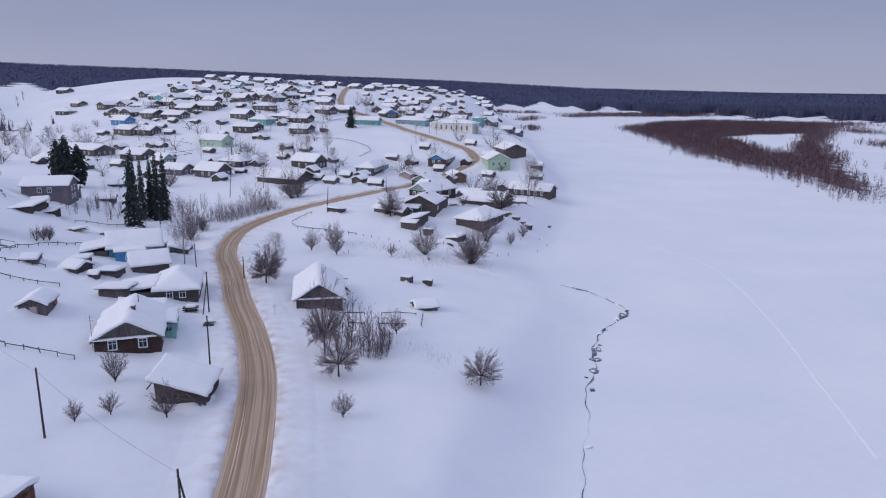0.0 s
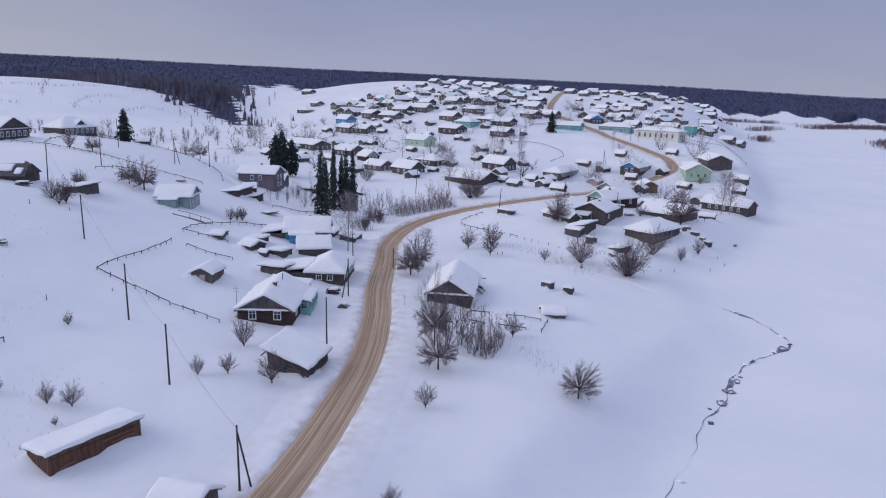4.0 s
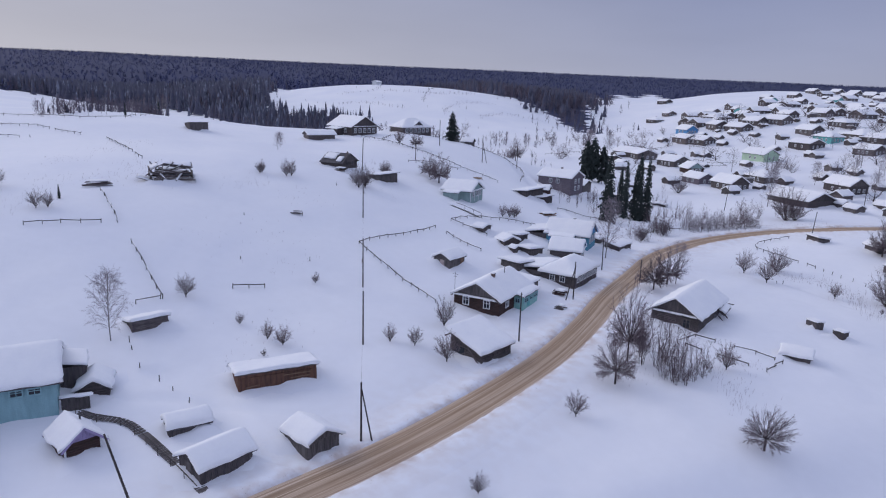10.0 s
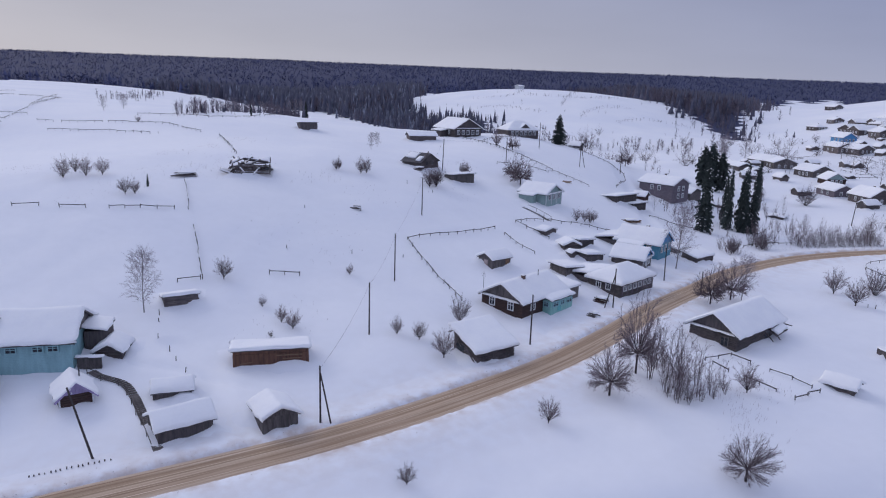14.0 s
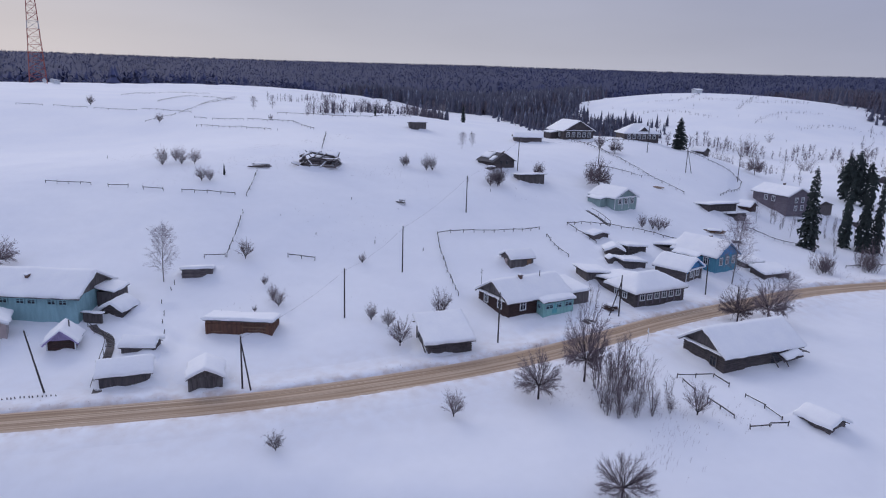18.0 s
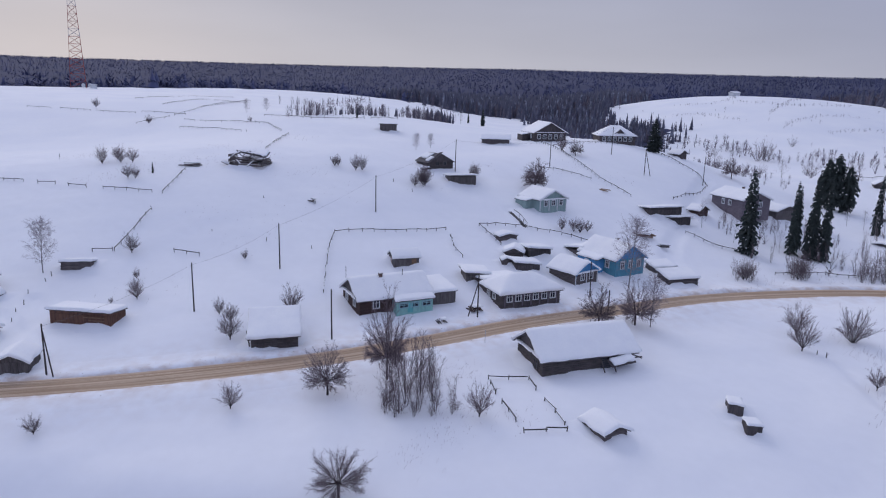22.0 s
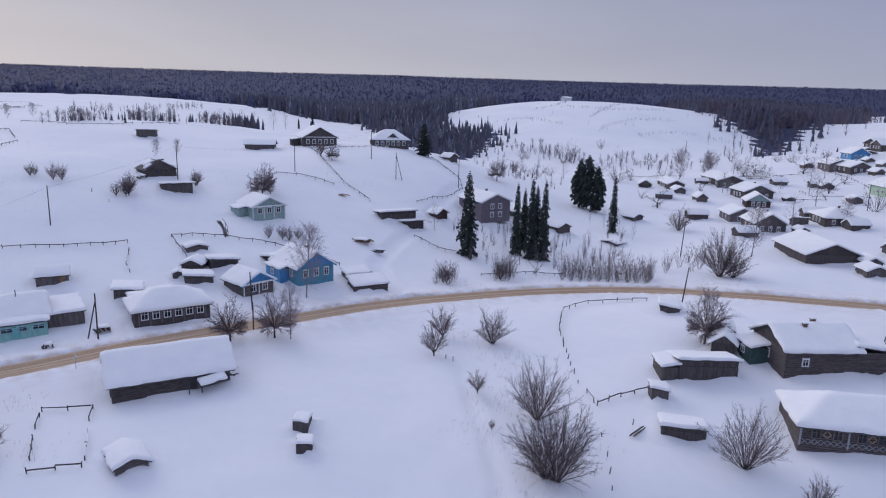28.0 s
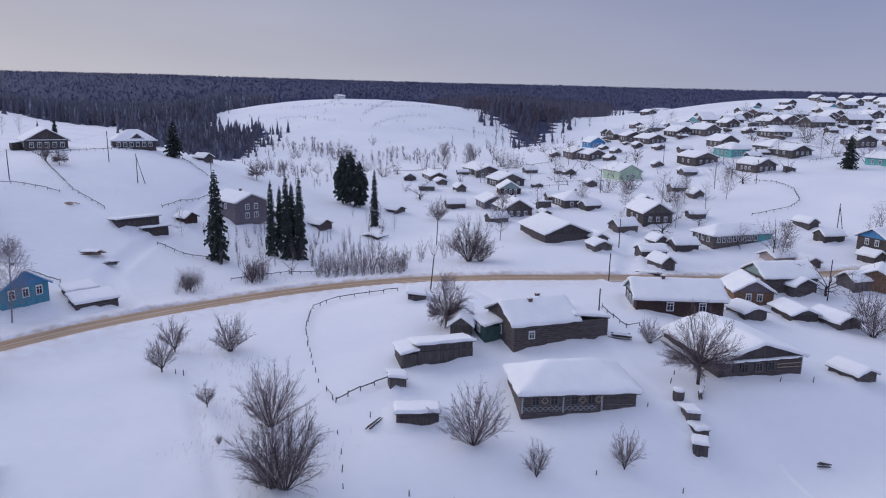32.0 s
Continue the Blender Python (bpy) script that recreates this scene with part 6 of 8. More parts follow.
OUTBUILDINGS = (
    (40, 272), (41, 305), (20, 318), (10, 307), (3, 279), (24, 272), (-91, 393), (-91, 352),
    (-131, 452), (-99, 502), (-23, 307), (-52, 272), (-47, 257), (-41, 251), (-38, 268), (-32, 270),
    (-10, 284), (-2, 296), (-14, 301), (-156, 386), (-146, 371), (-137, 337), (-83, 255), (-139, 309),
    (-161, 275), (-140, 269), (-131, 277), (-95, 289), (-141, 337), (-108, 319), (-155, 400), (-169, 392),
    (-182, 372), (-142, 399), (-126, 397), (-95, 356), (-70, 302), (-131, 456), (-122, 459),
    (-110, 260), (-73, 322), (-116, 366), (-31, 257), (-25, 253), (13, 339), (39, 289), (19, 291),
    (-9, 326), (-63, 317), (-154, 331), (-77, 286), (-146, 279),
)


def turned(x, y):
    """The way a village building faces: square to the lanes, with small differences."""
    w = math.sin(x * 12.9898 + y * 78.233) * 43758.5453
    w -= math.floor(w)
    return (-22 if w < 0.62 else 68) + (w * 37 % 1 - 0.5) * 22, w


LOG_LABELS = ("dark weathered log house with thick snow on its roof", "old brown log house with white window frames", "grey-brown village log house half buried in snow")
for k, (x, y) in enumerate(LOG_HOUSES):
    deg, w = turned(x, y)
    L, W, h = 10.0 + 4.5 * w, 8.0 + 2.4 * (w * 17 % 1), 2.3 + 0.6 * (w * 29 % 1)
    wins = row("+x", 3, W * 0.8, 0.7, 0.7, 0.95) + row("-y", 2 + k % 2, L * 0.6, 0.7, 0.7, 0.95) + row("+y", 2, L * 0.6, 0.7, 0.7, 0.95) if y < 480 else row("+x", 3, W * 0.8, 0.7, 0.7, 0.95) + row("-y", 2, L * 0.6, 0.7, 0.7, 0.95)
    if deg > 40:
        wins = [("-x" if f == "+x" else f, *q) for f, *q in wins]
    house(x, y, deg, L, W, h, LOG_LABELS[k % 3], rise=1.8 + 0.8 * (w * 7 % 1), walls="log" if y < 330 else "plain", mat=(LOG, DARKWOOD, GREYWOOD)[int(w * 90) % 3], gable=(LOG, DARKWOOD, GREYWOOD)[int(w * 50) % 3], windows=wins, chimneys=((0.6, 0.4),) if k % 3 else (), roof="hip" if k % 7 == 3 else "gable")
for k, (x, y) in enumerate(OUTBUILDINGS):
    deg, w = turned(x, y)
    house(x, y, deg, 3.8 + 2.2 * w, 3.2 + 1.2 * (w * 17 % 1), 1.3 + 0.5 * w, ("small dark plank shed under a snow cap", "low grey outbuilding deep in snow")[k % 2], name="shed", rise=0.9 + 0.5 * (w * 7 % 1), walls="plank" if y < 310 else "plain", mat=(DARKWOOD, GREYWOOD, LOG)[k % 3], category="shed", group="village sheds", over=0.3)
# little sheds and woodstores standing close beside the houses
rs58 = random.Random(58)
CLUTTER = []
for x, y in LOG_HOUSES:
    for _ in range(2):
        a, r = rs58.uniform(0, math.tau), rs58.uniform(9.5, 13.5)
        p = (x + r * math.cos(a), y + r * math.sin(a))
        if y > 520 or float(road_near([p[0]], [p[1]])[0][0]) < 8 or any(math.hypot(p[0] - q[0], p[1] - q[1]) < 7.5 for q in LOG_HOUSES + OUTBUILDINGS + tuple(CLUTTER)):
            continue
        CLUTTER.append(p)
for k, (x, y) in enumerate(CLUTTER):
    deg, w = turned(x, y)
    house(x, y, deg, 2.6 + 2.2 * w, 2.4 + 1.0 * (w * 17 % 1), 1.0 + 0.6 * w, ("small dark woodstore with a snow cap beside a village house", "low snow-covered hut beside a village house")[k % 2], name="woodstore" if k % 2 == 0 else "hut", rise=0.5 + 0.4 * (w * 7 % 1), walls="plank", mat=(DARKWOOD, GREYWOOD, LOG)[k % 3], category="shed", group="village sheds", over=0.25, snow=0.35, roof="lean" if k % 3 == 1 else "gable")
# farther rows on the rise, spaced along the lanes
rs55 = random.Random(55)
far_spots = []
for j in range(16):
    for i in range(15):
        x, y = -330 + 27 * i + (j % 2) * 13 + rs55.uniform(-7, 7), 452 + 24 * j + rs55.uniform(-6, 6)
        edge = np.interp(y, (450, 520, 640, 760, 840), (-215, -255, -250, -230, -160))
        if x < edge or x > np.interp(y, (450, 600, 800), (38, 66, 60)) or float(road_near([x], [y])[0][0]) < 9:
            continue
        if any(math.hypot(x - a, y - b) < 12 for a, b in LOG_HOUSES + OUTBUILDINGS):
            continue
        far_spots.append((x, y))
for k, (x, y) in enumerate(far_spots):
    deg, w = turned(x, y)
    small = rs55.random() < 0.33
    L, W = (4.8, 4.0) if small else (8.6 + 3.4 * w, 6.8 + 1.8 * (w * 17 % 1))
    mat = (LOG, DARKWOOD, GREYWOOD, LOG, DARKWOOD, LOG, GREYBLUE, LOG, LOG_RED, DARKWOOD, LOG, TEAL, DARKWOOD)[k % 13] if not small else DARKWOOD
    house(x, y, deg, L, W, 1.6 if small else 2.6, "small shed among the far village houses" if small else "village house with snow-laden roof on the rise", name="shed" if small else "house", rise=1.2 if small else 2.1, walls="plain", mat=mat, category="shed" if small else "house", group="village sheds" if small else "village houses", windows=() if small else row("+x" if deg < 40 else "-x", 2, W * 0.7) + row("-y", 2, L * 0.6))

# houses with a look of their own
house(-184, 401, -22, 10, 8, 2.6, "log house with bright blue front and snowy roof", rise=2.4, walls="board", mat=BLUE, windows=row("+x", 3, 6) + row("-y", 2, 6))
house(-103, 397, -20, 11, 9, 2.9, "turquoise painted house with hipped snow roof", rise=2.2, walls="board", mat=TEAL, roof="hip", windows=row("+x", 3, 7) + row("-y", 3, 8))
house(-111, 339, -20, 13, 9, 3.4, "large pale green house with white windows", rise=2.3, walls="board", mat=LIME, windows=row("+x", 2, 5, 1.0) + row("-y", 2, 6, 1.0), chimneys=((1, 0.3),))
house(-117, 288, -30, 7, 7, 2.2, "small house with mint-green gable", rise=2.2, mat=LOG_RED, gable=MINT, windows=row("+x", 3, 5))
house(-104, 270, -22, 10, 7.5, 2.3, "grey-green house with wide snow roof", rise=1.8, walls="board", mat=GREYBLUE, windows=row("+x", 2, 5) + row("-y", 2, 6))
house(-44, 402, -10, 14, 8, 2.7, "long turquoise house beside the lone spruce", rise=1.8, walls="board", mat=TEAL, windows=row("-y", 4, 11) + row("+x", 2, 5))
house(-36, 449, -60, 10, 9, 2.6, "dark house with blue gable near the road", rise=2.4, mat=LOG, gable=BLUE, windows=row("+x", 3, 6))
house(-19, 416, -14, 18, 9, 2.8, "long pale aqua building with a row of windows", rise=1.8, walls="board", mat=AQUA, roof="hip", windows=row("-y", 7, 15) + row("+x", 2, 5))
long_house = house(-29.5, 285.5, -106, 17, 7.5, 2.3, "long dark house with turquoise end and white windows", rise=1.8, mat=LOG, roof="hip", windows=[("+y", 7.2 - 1.55 * k, 0.7, 0.8, 1.15) for k in range(8)] + row("+x", 3, 6, 0.7, 0.8, 1.15))
part("turquoise_boards", board_walls(2.0, 0.08, 2.25, 0.6), TEAL, long_house, "turquoise boarded end", at=pose(-6.4, 3.82, 0))
house(-1, 306, -106, 16, 7.5, 2.3, "long dark log house with blue gable at the road bend", rise=1.9, mat=LOG, gable=BLUE, windows=row("+y", 6, 13) + row("+x", 2, 5))
house(-15, 281, -106, 6, 4.5, 1.7, "low pinkish board shed beside the road", name="shed", rise=1.0, walls="board", mat=PINK, category="shed", group="village sheds")
house(23, 306, -80, 12, 10, 3.4, "pale green gabled building above the river", rise=2.6, walls="board", mat=LIME, windows=row("+x", 3, 8, 1.0, 0.8, 1.3) + row("-y", 2, 8))
house(31, 324, -75, 14, 10, 3.2, "dark barn above the river bank", name="barn", rise=2.2, walls="plank", mat=DARKWOOD, category="barn")
house(34, 262, -28, 16, 8, 2.4, "long dark log house on the river bank", rise=2.0, mat=LOG, windows=row("-y", 5, 13))
house(-6, 266, -118, 11, 8, 2.5, "log house with mint-green and white gable", rise=2.1, mat=LOG, gable=MINT, windows=row("+x", 3, 6) + row("-y", 2, 6))
house(-159, 285, -20, 15, 6, 2.0, "long low log farm building", rise=1.3, mat=LOG, windows=row("-y", 3, 8))
house(6, 389, -22, 24, 11, 5.0, "whitewashed stone former church with tall windows and low snow roof", name="church_building", rise=1.6, walls="plain", mat=CREAM, roof="hip", windows=row("-y", 7, 21, 1.6, 0.9, 2.2) + row("+x", 3, 8, 1.6, 0.9, 2.2), frame_mat=CREAM, category="building", over=0.3, snow=0.35)
house(22, 452, -22, 6, 6, 5.5, "turquoise timber tower with snow cap", name="timber_tower", rise=0.8, walls="board", mat=TEAL, roof="hip", category="tower", snow=0.3)

# ---- poles and wires ----
def pole(x, y, h, label, stay=0, arm=0.0, lean=(0, 0), deg=0, name="utility_pole"):
    ob = thing(name, x, y, deg, label, "pole", "power poles")
    ob.matrix_basis = ob.matrix_basis @ pose(0, 0, 0, lean[0], lean[1], 0)
    part("shaft", Shape().rod((0, 0, -0.6), (0, 0, h), 0.12, 0.085, 8), POLEWOOD, ob)
    for k in (0.35, 0.75):
        s = Shape().rod((0, -0.02, h - k), (0, 0.22, h - k), 0.02, 0.02, 5)
        s.rod((0, 0.22, h - k), (0, 0.22, h - k + 0.14), 0.045, 0.035, 6)
        part("insulator", s, WHITE, ob, "white insulator on iron hook")
    if stay:
        part("stay", Shape().rod((stay, 0, -0.5), (0.06, 0, h * 0.88), 0.10, 0.08, 6), POLEWOOD, ob, "slanting prop")
    if arm:
        part("crossarm", Shape().box((0, 0, h - 0.35), (0.1, arm, 0.1)), POLEWOOD, ob)
    return ob


pole(-20.9, 49.4, 7.1, "dark wooden pole with slanting prop beside the road", stay=1.3, deg=60)
pole(-39.6, 62.8, 7.5, "dark wooden power pole in the snowy field")
pole(-55.4, 73.9, 8.0, "dark wooden power pole at the fence corner")
pole(-80.1, 91.3, 7.6, "dark wooden power pole on the slope")
pole(-29.9, 83.3, 7.4, "dark wooden pole beside the red-brown house")
pole(-23.4, 27.6, 7.6, "leaning dark wooden pole near the footpath", lean=(12, -4))
pole(-37.4, 105.4, 6.8, "paired wooden poles beside the long house", stay=-1.6, deg=70)
pole(-46.8, 126.8, 6.5, "wooden pole before the blue house", lean=(2, 0))
pole(-37.8, 126.6, 4.7, "short wooden pole behind the barn")
pole(-34.1, 199.8, 6.5, "tilted dark pole at the bend of the road", lean=(-4, 3))
pole(-0.5, 207.0, 6.5, "dark wooden pole between the log houses")
pole(-19.3, 230.3, 6.2, "wooden pole at the roadside lane")
pole(3.3, 267.2, 8.2, "tall dark pole before the roadside houses")
pole(-14.5, 305.6, 7.9, "wooden pole with prop near the green", stay=1.5, deg=20)
pole(-40.1, 256.9, 6.7, "wooden pole near the dark barn")
pole(-14.5, 278.1, 8.3, "tall wooden pole near the long house")
pole(-125.0, 169.4, 7.5, "propped wooden pole on the open hillside", stay=1.8, deg=80)
pole(-141.7, 165.7, 8.4, "wooden power pole below the hilltop farm")
pole(-124.5, 141.3, 7.1, "wooden power pole on the hillside")
pole(-110.6, 112.5, 8.1, "wooden power pole beside the ruined hut", lean=(0, 3))
pole(-127.8, 189.1, 8.4, "wooden power pole above the knoll")
pole(-70.6, 226.0, 8.5, "wooden pole below the spruces", lean=(0, 4))
pole(-60, 345, 8.0, "wooden pole in the village lane")
pole(-95, 310, 8.0, "wooden pole among the village houses")
pole(-8, 372, 8.0, "wooden pole beside the village road")
pole(-120, 375, 8.0, "wooden pole among the far houses")


def wire(a, b, sag, off=0.0):
    """A slack wire from pole top to pole top."""
    s = Shape()
    pts = []
    for k in range(15):
        t = k / 14
        p = Vector(a).lerp(Vector(b), t)
        pts.append(p - Vector((0, 0, sag * 4 * t * (1 - t))))
    for p, q in zip(pts, pts[1:]):
        s.rod(p, q, 0.013, 0.013, 3, False)
    return s


def top(x, y, h, dz=0.3):
    return (x, y, float(surface_z(x, y)) + h - dz)


LINE_TOPS = [top(-20.9, 49.4, 7.1), top(-39.6, 62.8, 7.5), top(-55.4, 73.9, 8.0), top(-80.1, 91.3, 7.6), top(-110.6, 112.5, 8.1), top(-124.5, 141.3, 7.1), top(-141.7, 165.7, 8.4)]
for a, b in zip(LINE_TOPS, LINE_TOPS[1:]):
    tagged(part("power_wire", wire(a, b, 0.7), WIRE), "thin slack wire strung between the wooden poles", "wire", "power wires")


# ---- radio mast on the far field ----
def mast(x, y, H=112.0, w0=11.5, w1=1.0):
    ob = thing("radio_mast", x, y, 20, "tall red and white lattice radio mast", "mast")
    n = 20
    for k in range(n):
        z0, z1 = H * k / n, H * (k + 1) / n
        a, b = w0 + (w1 - w0) * k / n, w0 + (w1 - w0) * (k + 1) / n
        s = Shape()
        c0 = [Vector((sx * a / 2, sy * a / 2, z0)) for sx, sy in ((-1, -1), (1, -1), (1, 1), (-1, 1))]
        c1 = [Vector((sx * b / 2, sy * b / 2, z1)) for sx, sy in ((-1, -1), (1, -1), (1, 1), (-1, 1))]
        for i in range(4):
            j = (i + 1) % 4
            s.rod(c0[i], c1[i], 0.2, 0.2, 4)
            s.rod(c0[i], c1[j], 0.1, 0.1, 3).rod(c0[j], c1[i], 0.1, 0.1, 3).rod(c1[i], c1[j], 0.1, 0.1, 3)
        part("mast_section", s, STEEL_RED if k < 7 or k % 4 in (0, 1, 2) else STEEL_WHITE, ob)
    part("antenna", Shape().rod((0, 0, H), (0, 0, H + 6), 0.12, 0.05, 5), STEEL_WHITE, ob)


mast(-531.7, -126.1)


def dish(x, y, deg, d=3.2):
    ob = thing("satellite_dish", x, y, deg, "white satellite dish on a short stand beside the mast", "antenna", "dishes")
    s = Shape()
    n, rings = 14, 4
    for k in range(rings + 1):
        r = d / 2 * k / rings
        for m in range(n):
            a = m * math.tau / n
            s.v.append((0.35 * (r / (d / 2)) ** 2 * d / 2, r * math.cos(a), 2.4 + r * math.sin(a)))
    for k in range(rings):
        for m in range(n):
            s.f.append((k * n + m, k * n + (m + 1) % n, (k + 1) * n + (m + 1) % n, (k + 1) * n + m))
    s.mi = [0] * len(s.f)
    part("reflector", s, WHITE, ob, smooth=True)
    part("stand", Shape().rod((0, 0, -0.5), (0, 0, 2.4), 0.15, 0.12, 6).rod((0, 0, 2.4), (1.2, 0, 2.5), 0.05, 0.04, 4), STEEL_WHITE, ob)


dish(-520, -118, -10)
dish(-516, -112, 15)
house(-512, -108, 20, 7, 4, 2.4, "small white technical hut beside the radio mast", name="hut", rise=0.5, walls="plain", mat=WHITE, roof="lean", category="hut", group="mast huts")
house(-551, 440, 118, 11, 5, 3.0, "white hut on top of the far snowy hill", name="hut", rise=1.0, walls="plain", mat=WHITE, category="hut", group="mast huts")

# ---- open water and broken ice along the shore ----
def ice_lead(points, label):
    """A dark crack of wet ice between the shore and the river, with tilted slabs on its edge."""
    line = smooth_line(points, 0.6)
    rs = random.Random(65)
    s = Shape()
    n = len(line)
    tan = np.gradient(line, axis=0)
    tan /= np.linalg.norm(tan, axis=1)[:, None]
    for k in range(n):
        north = ease(84, 100, float(line[k][1]))
        w = (0.03 + 0.09 * max(0.0, math.sin(k * 0.37))) * (0.2 + 0.8 * north + 0.9 * (1 - north) * max(0.0, math.sin(k * 0.13)) ** 2) + 0.7 * north * (0.5 * max(0.0, math.sin(k * 0.19)) ** 3 + 0.12 * max(0.0, math.sin(k * 0.9 + 1)))
        j = 0.35 * math.sin(k * 0.23) + 0.15 * math.sin(k * 0.7)
        c = line[k] + np.array([tan[k, 1], -tan[k, 0]]) * j
        for q in (-w, w * rs.uniform(0.7, 1.2)):
            p = c + np.array([tan[k, 1], -tan[k, 0]]) * q
            s.v.append((p[0], p[1], float(surface_z(p[0], p[1])) + 0.05))
    s.f = [(2 * k, 2 * k + 1, 2 * k + 3, 2 * k + 2) for k in range(n - 1)]
    s.mi = [0] * len(s.f)
    ob = thing("ice_crack", line[0][0], line[0][1], 0, label, "ice")
    back = ob.matrix_basis.inverted()
    part("wet_ice", s, ICE, ob, "dark wet ice", at=back)
    for cx_, cy_, ra, rb in ((23.6, 99.6, 0.7, 1.0), (24.8, 104.2, 1.0, 0.7), (26.2, 108.6, 0.45, 0.9), (34.8, 126.6, 0.7, 1.1)):
        m = 22
        g = Shape()
        for k in range(m):
            a, q = k * math.tau / m, rs.uniform(0.85, 1.1)
            o, i = q * rs.uniform(1.0, 1.15), q * (0.55 + 0.3 * max(0.0, math.sin(a + cx_)))
            for r in (o, i):
                x, y = cx_ + ra * r * math.cos(a), cy_ + rb * r * math.sin(a)
                g.v.append((x, y, float(surface_z(x, y)) + 0.06))
        g.f = [(2 * k, 2 * ((k + 1) % m), 2 * ((k + 1) % m) + 1, 2 * k + 1) for k in range(m)]
        g.mi = [0] * m
        part("open_ring", g, ICE, ob, "dark ring of open water round a floe", at=back)
    for k in range(0, n, 3):
        p = line[k]
        if rs.random() < (0.5 if 92 < p[1] < 126 else 0.85):
            continue
        L, W = rs.uniform(0.4, 1.1), rs.uniform(0.3, 0.7)
        m = Matrix.Translation((p[0] + rs.uniform(-0.7, 0.7), p[1] + rs.uniform(-0.7, 0.7), float(surface_z(p[0], p[1])) + 0.06)) @ pose(0, 0, 0, rs.uniform(-24, 24), rs.uniform(-24, 24), rs.uniform(0, 360))
        part("ice_slab", Shape().box((0, 0, 0), (L, W, 0.16)), SNOW_CAP if rs.random() < 0.6 else ICE, ob, at=back @ m)


ice_lead(((14.0, 62), (15.2, 66.6), (17, 73), (18, 77.7), (19.6, 85), (21.4, 93), (23.6, 100), (25, 105), (26.4, 111.5), (28, 116.5), (32.2, 121.8), (35.8, 127.8), (35.4, 133.5), (33, 139.9), (30.2, 143.2), (26, 146)), "jagged crack of dark wet ice along the snowy shore")


# ---- the fallen log building on the hill, and the log pile beside it ----
def fallen_building(x, y, deg):
    ob = thing("fallen_building", x, y, deg, "collapsed log building with jumbled snow-covered beams", "ruin")
    rs = random.Random(66)
    for k in range(7):
        for y0, cut in ((-2.6, 0.75), (2.4, 0.3)):
            z = 0.15 + 0.3 * k
            part("log", Shape().rod((-4.2 + cut * k * rs.random(), y0, z), (4.0 - 1.6 * cut * k * rs.random(), y0 + rs.uniform(-0.25, 0.25), z + rs.uniform(-0.3, 0.2)), 0.15, 0.12, 6), LOG, ob)
    for k in range(9):
        part("log", Shape().rod((-4.2 + rs.uniform(-0.2, 0.5), -2.8, 0.2 + 0.29 * k), (-4.2 + rs.uniform(-0.3, 0.3), 2.6 - 0.2 * k, 0.2 + 0.29 * k), 0.15, 0.12, 6), LOG, ob)
    for k in range(6):
        part("log", Shape().rod((3.6, -2.8 + 0.3 * k, 0.2 + 0.29 * k), (3.6 + rs.uniform(-0.2, 0.2), 2.6, 0.2 + 0.29 * k), 0.15, 0.12, 6), GREYWOOD, ob)
    for k in range(12):
        a = Vector((rs.uniform(-5.0, 4.2), rs.uniform(-2.8, 2.4), rs.uniform(1.2, 3.6)))
        b = a + Vector((rs.uniform(-2.6, 2.6), rs.uniform(-1.8, 1.8), rs.uniform(-2.2, -0.2)))
        b.z = max(b.z, 0.05)
        part("fallen_beam", Shape().rod(a, b, 0.14, 0.1, 6), LOG if k % 3 else GREYWOOD, ob, "fallen snow-streaked beam")
        if k % 2:
            d = b - a
            part("snow_patch", snow_shell(d.length * 0.42, 0.16, 0, "flat", 0.16, 120 + k, False), SNOW_CAP, ob, smooth=True, at=Matrix.Translation((a + b) / 2 + Vector((0, 0, 0.1))) @ d.to_track_quat("X", "Z").to_matrix().to_4x4())
    for k, (cx_, cy_, cz, hx, hy, ax, ay) in enumerate(((0.8, -1.2, 2.7, 2.6, 1.0, -18, 8), (1.0, 1.3, 2.3, 2.8, 1.1, 24, -6), (-3.4, 0.0, 2.6, 0.9, 1.8, 6, -30), (-5.4, -1.5, 0.5, 1.2, 0.9, 10, 20))):
        part("roof_piece", Shape().box((0, 0, 0), (2 * hx, 2 * hy, 0.1)), DARKWOOD, ob, "sagging roof piece", at=pose(cx_, cy_, cz, ax, ay, 0))
        part("snow_patch", snow_shell(hx * 0.92, hy * 0.9, 0, "flat", 0.3, 90 + k, False), SNOW_CAP, ob, smooth=True, at=pose(cx_, cy_, cz + 0.06, ax, ay, 0))
    drift(ob, 4.3, 2.8, 66, 0.7)


fallen_building(-105.2, 63.0, 72)


heap("log_pile", -106.0, 49.3, 78, 9, 5.0, 1.4, "snowy heap of old logs beside the field fence", LOG, 67)
heap("lumber_pile", -82.0, 151.4, 55, 14, 5.0, 1.8, "orange-brown heap of sawn boards beside the lane", ORANGE, 68, True)
heap("lumber_pile", -77.6, 154.0, 60, 7, 3.2, 0.9, "small dark heap of boards beside the lane", DARKWOOD, 69)
heap("lumber_pile", -109.0, 152.0, 40, 6, 2.8, 1.0, "small heap of pale boards on the slope", PALEWOOD, 70, False)
heap("firewood_pile", -40.4, 105.6, 20, 16, 2.4, 1.2, "reddish firewood bundle under snow beside the long house", LOG_RED, 71)
heap("firewood_pile", -35.4, 99.6, 10, 8, 1.6, 0.8, "small grey firewood stack beside the porch", GREYWOOD, 72)
heap("log_pile", -22.4, 245.5, 40, 12, 5.5, 1.2, "snowy stack of firewood beside the road", GREYWOOD, 73)
heap("brush_pile", 3.0, 208.0, 30, 7, 3.2, 0.5, "snow-covered poles beside the yard", DARKWOOD, 74)
